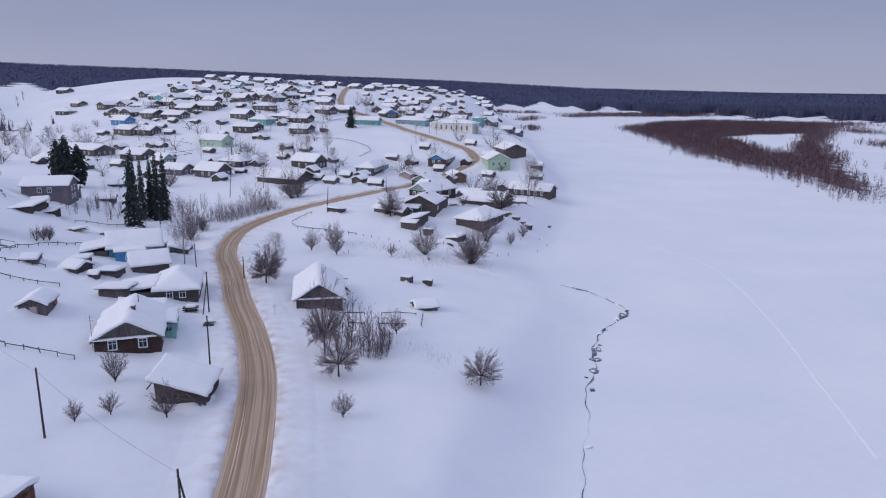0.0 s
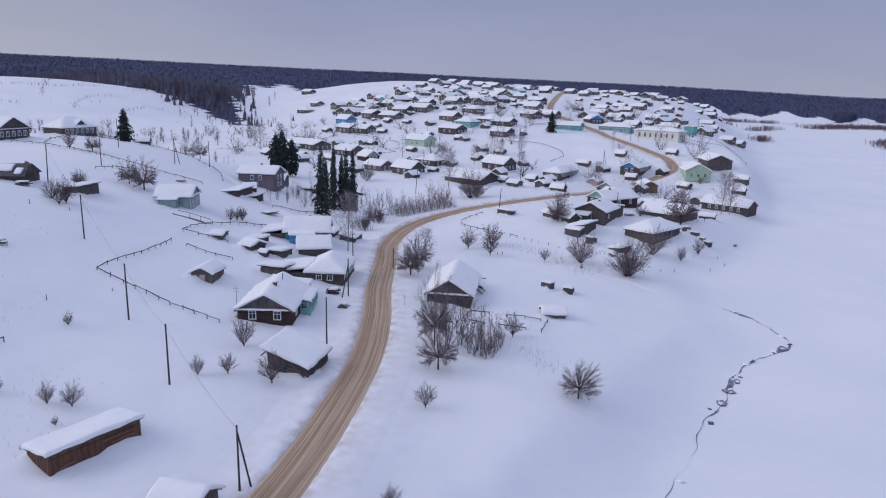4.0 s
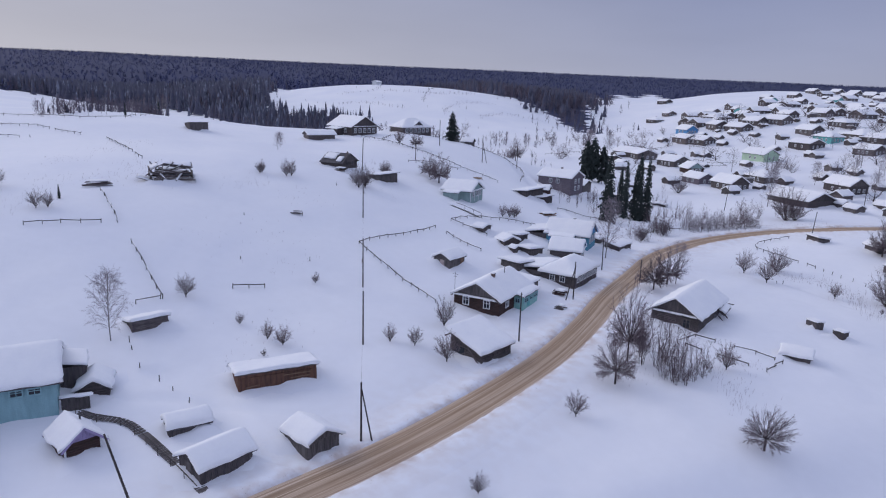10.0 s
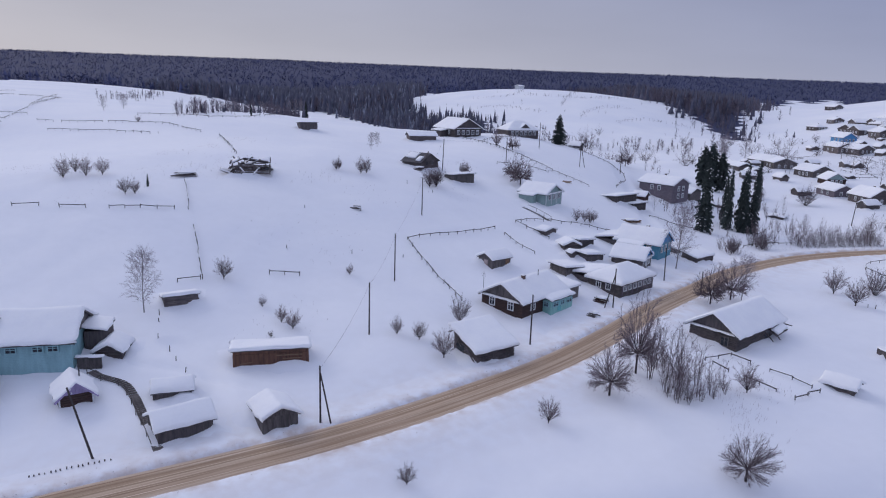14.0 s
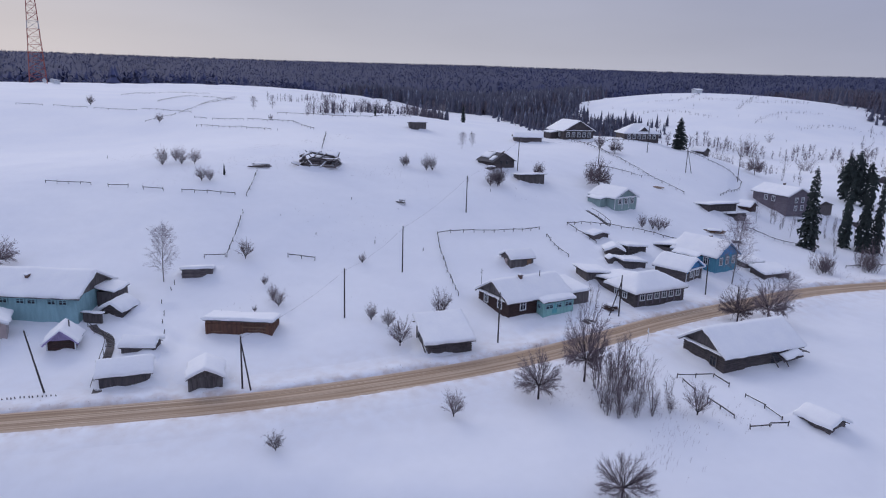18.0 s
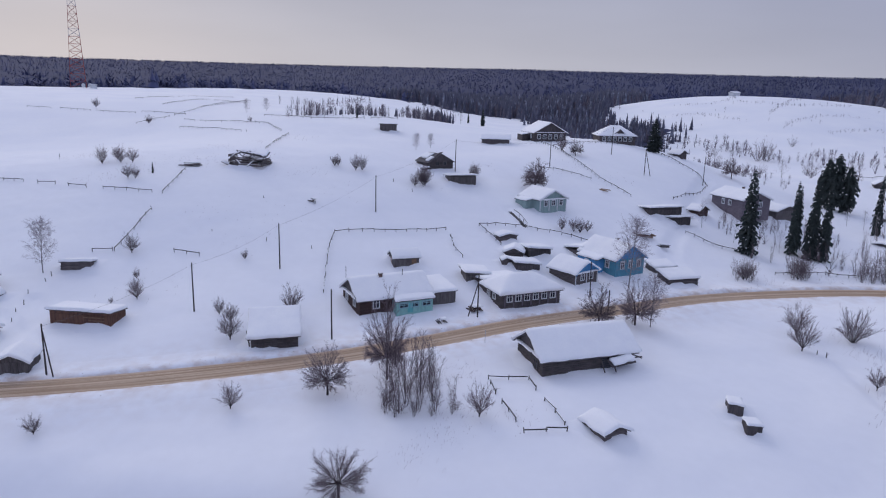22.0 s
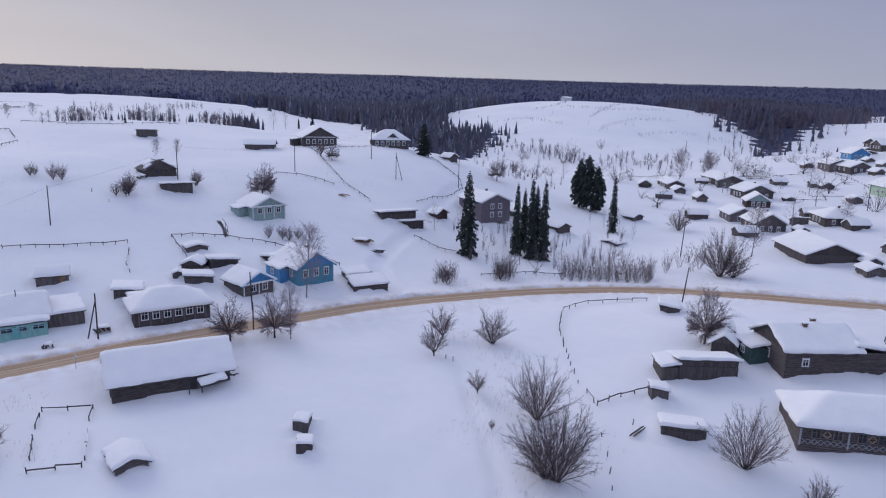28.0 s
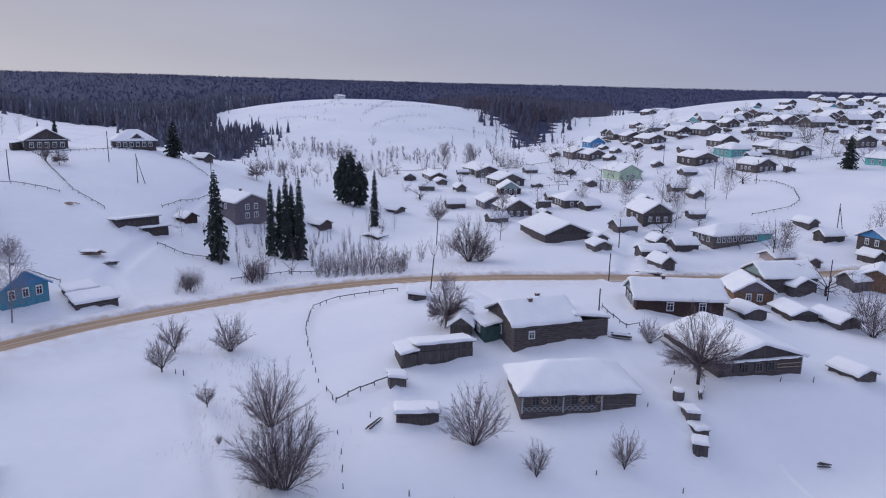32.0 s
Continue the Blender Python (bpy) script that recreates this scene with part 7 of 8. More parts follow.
heap("brush_pile", 19.6, 203.8, 120, 5, 3.0, 0.35, "fallen dark poles beside the barrel", DARKWOOD, 75)
heap("sledge", 32.7, 208.5, 40, 5, 1.6, 0.5, "small wooden sledge half buried in snow", DARKWOOD, 76, False, "sledge")
heap("brush_pile", -83.4, 78.2, 30, 6, 2.2, 0.6, "little heap of branches in the field", DARKWOOD, 77)
heap("board_pile", 1.6, 168.0, 125, 3, 3.0, 0.25, "fallen fence rail in the snow", FENCEWOOD, 78, False)


# ---- plank footpath with a handrail, from the road to the aqua house ----
def boardwalk(points, width=1.0):
    line = smooth_line(points, 0.4)
    ob = thing("plank_footpath", points[0][0], points[0][1], 0, "grey plank footpath with handrail through deep snow", "footpath")
    back = ob.matrix_basis.inverted()
    tan = np.gradient(line, axis=0)
    board = Shape().box((0, 0, 0), (0.34, width, 0.06)).mesh("plank", [GREYWOOD])
    for k in range(len(line)):
        a = math.atan2(tan[k, 1], tan[k, 0])
        z = float(surface_z(*line[k])) + 0.10
        part("plank", board, [], ob, at=back @ Matrix.Translation((line[k, 0], line[k, 1], z)) @ Matrix.Rotation(a, 4, "Z"))
    for k in range(0, len(line) - 6, 6):
        side = np.array([tan[k, 1], -tan[k, 0]]) / np.linalg.norm(tan[k]) * width * 0.6
        p, q = line[k] + side, line[k + 6] + side
        a, b = Vector((p[0], p[1], float(surface_z(*p)))), Vector((q[0], q[1], float(surface_z(*q))))
        part("handrail_post", Shape().rod((0, 0, -0.2), (0, 0, 0.95), 0.05, 0.04, 5), FENCEWOOD, ob, at=back @ Matrix.Translation(a))
        part("handrail", Shape().beam(a + Vector((0, 0, 0.9)), b + Vector((0, 0, 0.9)), 0.06, 0.08), FENCEWOOD, ob, at=back)


boardwalk(((-41.5, 28.4), (-39.6, 29.4), (-37.2, 31.4), (-34.2, 32.2), (-29, 32.7), (-24, 33.2), (-21.2, 33.4)))
boardwalk(((-78.6, 123.0), (-82.8, 122.7), (-86.8, 121.6)), 0.8)


# ---- lone posts and stakes sticking out of the snow ----
def stake(x, y, h, tilt=0.0):
    ob = thing("stake", x, y, (x * 50) % 360, "short dark wooden stake sticking out of the snow", "post", "stakes")
    part("shaft", Shape().rod((0, 0, -0.4), (math.sin(radians(tilt)) * h, 0, h), 0.07, 0.05, 6), FENCEWOOD, ob)


for k, (x, y) in enumerate(((1.1, 163.8), (4.8, 162.3), (7.5, 161.0), (9.8, 160.0), (0.1, 168.4), (21.2, 183.9), (13.5, 165.4), (16.5, 168.9), (14.2, 205.6), (15.4, 203.2), (17.6, 196.2), (22.4, 216.5), (24.4, 221.0), (-62.8, 78.9), (-82.4, 78.7), (-84.7, 68.0), (-113.9, 26.5), (-126.7, 12.2), (-47.5, 36.4), (-43.8, 37.3), (-40.5, 37.6), (-37.6, 38.2), (-54.0, 37.4), (-52.3, 37.2), (-66, 70.5), (-70, 60), (-92, 100), (-97, 96), (-22.4, 152.2), (-21.5, 153.0), (-48.5, 143.2), (25.0, 178.0), (28.5, 185.0), (27.2, 190.5))):
    stake(x, y, 0.5 + 0.35 * ((k * 7) % 5) / 4, (k * 13) % 30 - 15)


# ---- road sign posts near the bend ----
def road_sign(x, y, deg, round_sign=False):
    ob = thing("road_sign", x, y, deg, "small triangular road sign on a thin grey post", "sign")
    part("post", Shape().rod((0, 0, -0.4), (0, 0, 2.3), 0.035, 0.035, 6), STEEL_WHITE, ob)
    s = Shape().add([(0.05, -0.42, 1.75), (0.05, 0.42, 1.75), (0.05, 0.0, 2.48), (0.02, -0.42, 1.75), (0.02, 0.42, 1.75), (0.02, 0.0, 2.48)], [(0, 1, 2), (3, 5, 4), (0, 3, 4, 1), (1, 4, 5, 2), (2, 5, 3, 0)])
    part("plate", s, WHITE, ob, "white plate with red rim")


road_sign(-26.6, 104.5, -100)


# ---- dry weeds poking through the snow ----
def weeds(name, spots, n, spread, h, label, seed):
    rg = np.random.default_rng(seed)
    s = Shape()
    for cx_, cy_ in spots:
        for _ in range(n):
            x, y = cx_ + rg.normal(0, spread), cy_ + rg.normal(0, spread)
            z = float(ground_z(x, y)) + 0.02
            k = h * rg.uniform(0.5, 1.3)
            a, b = rg.uniform(-0.3, 0.3, 2) * k
            s.add([(x - 0.015, y, z - 0.2), (x + 0.015, y, z - 0.2), (x + a, y + b, z + k)], [(0, 1, 2)])
            s.add([(x, y - 0.012, z + k * 0.3), (x, y + 0.012, z + k * 0.3), (x + a + 0.2 * k * rg.uniform(-1, 1), y + b + 0.2 * k, z + k * 0.8)], [(0, 1, 2)])
    return tagged(part(name, s, TWIG_PALE), label, "weeds", kind="stuff")


weeds("dry_weeds", ((-108, 58), (-112, 64), (-110, 52), (-118, 60), (-112, 44), (-120, 30), (-124, 20), (-104, 38), (-100, 76), (-98, 30), (-130, 50), (-140, 62), (-150, 70)), 55, 3.0, 0.6, "thin dry weeds poking through the hillside snow", 1)
weeds("dry_weeds", ((-10, 158), (-8, 154), (-3, 150), (0, 155), (-14, 160), (-18, 161), (4, 160), (8, 152), (-22, 160), (-30, 158)), 60, 1.8, 0.8, "dry weeds along the meadow edge", 2)
weeds("dry_weeds", ((-60, 168), (-62, 184), (-58, 196), (-48, 208), (-40, 214), (-70, 196), (-76, 206), (-84, 212), (-66, 210)), 70, 3.0, 0.7, "dry weeds and reeds beside the road bend", 3)
weeds("dry_weeds", ((-8, 98), (-12, 94), (-6, 104), (-4, 96), (0, 92), (-14, 86), (-18, 100)), 50, 1.6, 0.7, "dry weeds round the alder thicket", 4)
weeds("dry_weeds", ((-78, 60), (-66, 66), (-90, 84), (-74, 70), (-96, 104), (-50, 56), (-46, 50), (-120, 120), (-130, 150), (-118, 160), (-120, 146)), 26, 3.5, 0.5, "scattered dry weeds on the slope", 5)

# ---- bushes and trees: x, y, height ----
SHRUBS = (
    (-11.2, 72.5, 3.6), (-7.6, 53.3, 2.5), (-30.1, 69.5, 4.5), (-39.2, 77.1, 4.8), (-38.6, 66.6, 2.9),
    (-35.8, 68.7, 3.1), (-44.3, 53.4, 3.2), (-46.7, 52.5, 2.8), (-52.1, 51.2, 1.9), (-43.0, 50.0, 1.2),
    (-61.9, 47.8, 4.0), (-59.3, 67.5, 2.1), (-7.0, 100.1, 4.3), (-30.1, 154.1, 5.7), (-23.9, 150.9, 5.5),
    (-11.7, 153.1, 3.4), (-3.2, 151.8, 1.4), (-61.5, 164.7, 4.6), (-62.8, 176.8, 5.1), (-61.5, 164.0, 4.3),
    (18.0, 178.3, 4.5), (22.2, 187.1, 5.1),
)
plants("shrub", SHRUBS, "bush", "bare brown winter bush standing in deep snow", "bush", "roadside bushes")
SHRUB2S = (
    (-96.3, 103.3, 5.4), (-107.2, 117.0, 4.0), (-104.3, 89.0, 4.1), (-106.9, 83.2, 2.7), (-79.7, 134.3, 3.6),
    (-80.4, 137.6, 3.0), (-112.7, 27.1, 4.9), (-116.8, 29.4, 3.8), (-113.1, 31.2, 4.6), (-112.3, 34.2, 4.1),
    (-97.9, 37.2, 3.7), (-97.5, 38.9, 3.2), (-220.9, 9.2, 4.0), (-269.7, -26.1, 5.1), (-202.9, 49.8, 2.5),
    (-106.2, 116.6, 4.3), (-95.7, 102.8, 4.2), (-95.4, 100.9, 3.6), (-106.3, 82.4, 3.3), (-103.8, 87.4, 4.2),
    (-79.4, 131.5, 3.5), (-79.3, 135.6, 3.6), (-144.4, 150.8, 5.7),
)
plants("shrub", SHRUB2S, "bush", "bare brown bush on the snowy hillside", "bush", "hillside bushes")
BIGSHRUBS = (
    (-26.0, 160.6, 6.2), (-4.2, 158.0, 8.4), (7.0, 155.1, 9.4), (6.3, 154.1, 7.9), (11.2, 175.2, 7.9),
    (6.1, 210.7, 4.2), (17.5, 254.0, 7.8), (-48.9, 219.6, 11.3), (-47.0, 221.2, 7.6),
    (-98.1, 245.3, 7.5), (-99.4, 103.0, 4.3),
)
plants("bigshrub", BIGSHRUBS, "bush", "tall bare many-stemmed bush in the snow", "bush", "tall bushes")
ALDERS = (
    (-11.0, 90.3, 6.8), (-9.4, 90.2, 7.0), (-8.6, 91.2, 7.5), (-8.7, 93.3, 6.8), (-8.5, 95.3, 6.0),
    (-8.7, 97.6, 5.5), (-17.3, 96.1, 6.5), (-17.2, 94.3, 7.3),
)
ALDERS += ((-13.2, 92.4, 9.6), (-14.6, 91.2, 10.4), (-12.4, 94.0, 8.8), (-10.4, 92.2, 8.6), (-10.8, 95.4, 7.4), (-13.6, 95.2, 7.8))
ALDERS += tuple((x + dx, y + dy, h * f) for x, y, h in ALDERS[:8] for dx, dy, f in ((0.9, -0.5, 0.62),))
plants("alder", ALDERS, "alder", "slender bare alder stems crowded beside the road", "bush", "alder thicket")
TREES = (
    (17.5, 206.0, 10.5), (-14.8, 189.6, 8.4), (-13.3, 83.2, 6.4), (-32.7, 123.2, 7.0), (-33.6, 129.4, 7.4), (-102.9, 131.6, 7.9),
    (-108.4, 133.0, 6.5), (-62.9, 9.7, 6.4), (-146.5, 208.8, 7.1), (-139.1, 153.4, 5.4),
)
plants("tree", TREES, "tree", "bare leafless tree with dark spreading crown", "tree", "bare trees")
BIRCHS = (
    (-55.3, 35.6, 8.8), (-33.1, 131.7, 8.0), (-52.6, 136.1, 12.6), (-14.6, 189.3, 7.9), (-249.8, 42.2, 5.6),
    (-256.3, 49.6, 5.8), (-140.5, 105.3, 4.7), (-148.3, 110.5, 4.3), (-186.6, 308.9, 12.5), (-180.8, 318.7, 11.8),
    (-53.6, 319.1, 9.6), (-60.3, 308.2, 8.4), (-63.1, 239.9, 12.0), (-81.2, 287.1, 8.0), (-68.2, 291.3, 8.6),
    (-46.0, 285.5, 8.6), (30.9, 250.6, 14.2), (33.6, 252.9, 12.7),
    (-13.5, 280.6, 9.4),
)
plants("birch", BIRCHS, "birch_tree", "pale frosted birch with fine drooping twigs", "tree", "birches")
WILLOWS = (
    (-62.7, 191.1, 4.6), (-61.5, 192.5, 5.2), (-60.2, 193.9, 4.8), (-59.3, 195.5, 4.9), (-57.7, 196.8, 5.1),
    (-56.1, 198.0, 5.3), (-54.5, 199.2, 5.0), (-52.8, 200.4, 5.3), (-51.6, 201.8, 5.1), (-49.9, 202.9, 4.8),
    (-52.2, 205.3, 4.2), (-64.0, 176.5, 4.6), (-63.4, 178.0, 4.8), (-61.2, 165.4, 4.1), (-61.8, 162.9, 3.8),
    (-63.6, 179.0, 5.5),
)
WILLOWS += tuple((x + dx, y + dy, h * f) for x, y, h in WILLOWS for dx, dy, f in ((1.4, -0.9, 0.9), (-1.2, 1.3, 1.3), (-2.6, 0.9, 1.45), (-4.0, 2.2, 1.2)))
plants("willow", WILLOWS, "willow_bush", "upright bare willow shoots beside the road", "bush", "willow thicket")
DOMES = (
    (-288.3, 306.1, 14.1), (-286.1, 310.3, 14.2), (-237.0, 376.6, 9.4), (-287.8, 340.8, 6.6), (-321.1, 348.0, 7.8),
    (-306.1, 288.3, 7.9), (-261.6, 336.3, 5.3), (-262.3, 347.3, 4.7), (-319.6, 308.5, 4.7),
)
plants("far_shrub", DOMES, "bush", "bare bush at the foot of the snowy hill", "bush", "ravine bushes")
CRESTS = (
    (-235.7, 67.7, 3.7), (-211.0, 76.6, 5.3), (-222.6, 79.9, 4.7), (-220.9, 83.3, 3.8), (-231.9, 96.8, 5.1),
    (-253.2, 103.3, 5.0), (-277.2, 121.8, 7.5), (-284.6, 126.7, 8.3), (-294.6, 132.0, 8.3), (-311.5, 138.4, 8.6),
    (-386.8, 152.9, 11.1), (-421.9, 163.5, 10.9), (-216.0, 83.5, 6.0),
)
plants("far_birch", CRESTS, "birch_tree", "small bare birch on the crest of the field", "tree", "crest birches")
SPRUCES = (
    (-83.5, 189.0, 17.4), (-80.3, 191.4, 19.5), (-79.4, 194.2, 19.3), (-83.0, 193.8, 17.4), (-102.9, 226.8, 16.3),
    (-88.0, 192.9, 15.4),
)
plants("spruce", SPRUCES, "spruce_tree", "tall narrow dark spruce with snow clumps", "tree", "spruces", 0.8)
CEDARS = (
    (-126.9, 231.6, 17.0), (-128.6, 229.8, 15.4), (-123.6, 233.2, 14.6),
)
plants("pine", CEDARS, "pine_tree", "broad dark evergreen pine on the knoll", "tree", "pines", 1.05)
SPRUCE2S = (
    (-101.4, 41.6, 2.6), (-214.5, 89.0, 4.3), (-452.9, 185.1, 13.7), (-469.8, 177.0, 8.1), (-223.6, 73.2, 3.3),
)
plants("spruce", SPRUCE2S, "spruce_tree", "small dark spruce in the snowy field", "tree", "field spruces")
plant("spruce", -80.3, 175.6, 19.5, "spruce_tree", "tall full dark spruce flecked with snow", "tree", "spruces", 3, 1.15)
plant("spruce", -159.1, 187.2, 11.1, "spruce_tree", "broad dark spruce beside the hilltop farmhouse", "tree", "spruces", 1, 1.9)
plant("spruce", -51.8, 388.0, 12.0, "spruce_tree", "lone dark spruce on the village green", "tree", "spruces", 2, 1.8)
plant("greytree", -251.3, 355.5, 11.5, "tree", "round grey leafless tree at the foot of the hill", "tree", "bare trees", 1)
plant("greytree", -219.7, 350.5, 11.0, "tree", "round grey leafless tree at the foot of the hill", "tree", "bare trees", 2)
plant("greytree", -236.0, 362.0, 9.0, "tree", "round grey leafless tree at the foot of the hill", "tree", "bare trees", 3)
plant("tree", -16.3, 90.3, 12.0, "tree", "tall slender bare tree beside the road", "tree", "bare trees", 1, 0.55)
plant("tree", 5.2, 84.7, 5.3, "tree", "lone bare round-headed tree in the snowy meadow", "tree", "bare trees", 2, 1.15)

# ---- trees among the village houses and saplings on the knoll ----
rs72 = random.Random(72)
for k in range(250):
    x, y = rs72.uniform(-215, 30), rs72.uniform(255, 560)
    if float(road_near([x], [y])[0][0]) < 7 or any(math.hypot(x - a, y - b) < 7 for a, b in LOG_HOUSES + OUTBUILDINGS) or (-60 < x < -15 and 310 < y < 395):
        continue
    kind = ("far_birch", "far_tree", "far_shrub")[k % 3]
    plant(kind, x, y, rs72.uniform(4.5, 10.5), {"far_birch": "birch_tree", "far_tree": "tree", "far_shrub": "bush"}[kind], {"far_birch": "pale bare birch among the village houses", "far_tree": "bare tree among the village houses", "far_shrub": "bare bush among the village houses"}[kind], "bush" if kind == "far_shrub" else "tree", "village trees", k, 1.3)
for k in range(34):
    x, y = rs72.uniform(-112, -66), rs72.uniform(172, 232)
    if x < -100 and 180 < y < 208:
        continue
    plant(("far_birch", "alder", "far_tree")[k % 3], x, y, rs72.uniform(3.0, 7.0), "sapling", "thin bare sapling on the spruce knoll", "tree", "knoll saplings", k, 0.7)
for k in range(46):
    x, y = rs72.uniform(-104, -72), rs72.uniform(176, 212)
    plant("alder", x, y, rs72.uniform(3.5, 7.5), "sapling", "thin bare sapling below the tall spruces", "tree", "knoll saplings", k, 0.5)
for k in range(14):
    t = k / 13
    x, y = -150 - 150 * t + rs72.uniform(-9, 9), 222 + 60 * t + rs72.uniform(-14, 14)
    plant(("far_birch", "far_shrub", "far_tree")[k % 3], x, y, rs72.uniform(3.5, 7), "ravine_tree", "bare grey tree along the ravine", "tree", "ravine trees", k)
for k in range(12):
    x, y = rs72.uniform(-75, -52), rs72.uniform(205, 225)
    plant("willow", x, y, rs72.uniform(4, 6.5), "willow_bush", "upright bare willow shoots below the knoll", "bush", "willow thicket", k)

# ---- fences: posts and rails along lines on the plan ----
POST = Shape().rod((0, 0, -0.4), (0, 0, 0.72), 0.075, 0.06, 5).mesh("post", [FENCEWOOD])
RAIL = Shape().box((0.5, 0, 0), (1.0, 0.07, 0.13)).mesh("rail", [FENCEWOOD])
RAIL_SNOW = Shape().box((0.5, 0, 0.0), (0.96, 0.09, 0.06)).mesh("snow_strip", [SNOW_CAP])


def fence(line, label, step=2.3, rails=(0.55,), gap=0.0, tall=1.0, group="field fences", seed=1):
    rs = random.Random(seed + int(abs(line[0][0] * 10)))
    ob = thing("fence", line[0][0], line[0][1], 0, label, "fence", group)
    at0 = ob.matrix_basis.inverted()
    for (x0, y0), (x1, y1) in zip(line, line[1:]):
        n = max(1, round(math.hypot(x1 - x0, y1 - y0) / step))
        spots = []
        for k in range(n + 1):
            x, y = x0 + (x1 - x0) * k / n + rs.uniform(-0.08, 0.08), y0 + (y1 - y0) * k / n + rs.uniform(-0.08, 0.08)
            spots.append(Vector((x, y, float(surface_z(x, y)))))
        for k, p in enumerate(spots[: n + 1 if (x1, y1) == line[-1] else n]):
            part("post", POST, [], ob, at=at0 @ Matrix.Translation(p) @ pose(0, 0, 0, rs.uniform(-9, 9), rs.uniform(-9, 9), 0) @ Matrix.Diagonal((1, 1, tall * rs.uniform(0.75, 1.2), 1)))
        for p, q in zip(spots, spots[1:]):
            for h in rails:
                if rs.random() < gap:
                    continue
                a, b = p + Vector((0, 0, h * tall + rs.uniform(-0.12, 0.08))), q + Vector((0, 0, h * tall + rs.uniform(-0.12, 0.08)))
                m = at0 @ Matrix.Translation(a) @ (b - a).to_track_quat("X", "Z").to_matrix().to_4x4() @ Matrix.Diagonal(((b - a).length, 1, 1, 1))
                part("rail", RAIL, [], ob, at=m)
                if rs.random() < 0.3:
                    part("snow_strip", RAIL_SNOW, [], ob, at=m @ Matrix.Translation((0.02, 0, 0.09)))
    return ob


fence(((-46.4, 81.7), (-54.9, 81.7), (-63.7, 82.2), (-69.4, 82.9), (-70.6, 88.4), (-71.9, 97.2), (-73.9, 105.3)), "weathered grey rail fence round a snowed-in yard")
fence(((-71.0, 105.9), (-64.8, 106.0), (-61.8, 106.9)), "weathered grey rail fence round a snowed-in yard")
fence(((-69.1, 115.8), (-74.5, 113.8), (-77.3, 112.8), (-78.4, 116.6), (-77.9, 123.0), (-76.8, 130.7), (-73.3, 140.5), (-68.8, 144.4)), "low grey rail fence round the kitchen gardens")
fence(((-164.1, 149.6), (-133.3, 151.3), (-118.2, 153.5), (-107.2, 158.4)), "rail fence climbing the snowy hill")
fence(((-121.5, 136.3), (-120.7, 143.9), (-116.2, 150.5)), "rail fence climbing the snowy hill")
fence(((-156.8, 189.0), (-142.7, 190.0), (-133.6, 191.7), (-127.1, 190.1), (-120.4, 184.7), (-110.3, 171.7)), "rail fence climbing the snowy hill")
fence(((-90.1, 165.6), (-85.7, 168.1), (-82.5, 171.1), (-80.8, 176.2)), "low board fence below the spruce knoll")
fence(((-65.8, 173.6), (-66.7, 180.3), (-67.7, 186.6), (-65.0, 192.8)), "low board fence below the spruce knoll")
fence(((-260.9, -33.4), (-258.0, -19.3), (-253.1, -4.6)), "old rail fence half buried in the field snow", gap=0.12, step=3.0)
fence(((-256.5, -3.1), (-252.0, 11.5), (-246.4, 17.4)), "old rail fence half buried in the field snow", gap=0.12, step=3.0)
fence(((-229.7, 20.7), (-213.0, 39.8), (-190.5, 57.7), (-171.4, 63.8)), "old rail fence half buried in the field snow", gap=0.12, step=3.0)
fence(((-206.7, 23.8), (-191.0, 38.3), (-174.1, 52.3)), "old rail fence half buried in the field snow", gap=0.12, step=3.0)
fence(((-288.3, -2.1), (-348.1, 4.4), (-332.1, 28.7), (-274.5, 18.4)), "old rail fence half buried in the field snow", gap=0.12, step=3.0)
fence(((-270, -55), (-267, -44), (-262, -34)), "old rail fence half buried in the field snow", gap=0.12, step=5.0)
fence(((-223, 4), (-237, 11), (-265, 17)), "old rail fence half buried in the field snow", gap=0.12, step=5.0)
fence(((-265, 17), (-309, 21), (-376, 27)), "old rail fence half buried in the field snow", gap=0.12, step=7.0)
fence(((-228, 52), (-203, 72), (-205, 86), (-232, 106)), "old rail fence half buried in the field snow", gap=0.12, step=5.0)
fence(((-329, -26), (-404, -15), (-448, 5)), "old rail fence half buried in the field snow", gap=0.12, step=8.0)
fence(((-101.6, 5.6), (-100.2, 10.5), (-98.7, 15.1)), "old rail fence half buried in the field snow", gap=0.12, step=3.0)
fence(((-96.9, 18.8), (-95.4, 22.9)), "old rail fence half buried in the field snow", gap=0.12, step=3.0)
fence(((-94.1, 26.2), (-92.5, 30.3)), "old rail fence half buried in the field snow", gap=0.12, step=3.0)
fence(((-91.5, 33.9), (-90.3, 39.0), (-88.6, 44.6)), "old rail fence half buried in the field snow", gap=0.12, step=3.0)
fence(((-87.9, 47.0), (-93.4, 47.8), (-102.0, 48.6)), "old rail fence half buried in the field snow", gap=0.12, step=3.0)
fence(((-160.3, 67.1), (-140.3, 65.4), (-125.5, 64.0)), "old rail fence half buried in the field snow", gap=0.12, step=3.0)
fence(((-80.1, 46.6), (-71.2, 45.7), (-62.5, 44.8)), "old rail fence half buried in the field snow", gap=0.12, step=3.0)
fence(((-62.4, 41.1), (-62.5, 44.5)), "old rail fence half buried in the field snow", gap=0.12, step=3.0)
fence(((-62.0, 54.9), (-60.7, 59.4)), "old rail fence half buried in the field snow", gap=0.12, step=3.0)
fence(((-28.3, 173.0), (-34.1, 176.0), (-38.5, 178.8), (-40.4, 182.2), (-41.3, 185.2), (-40.4, 190.6), (-37.8, 195.0)), "sagging rail fence round a snowy meadow", gap=0.0)
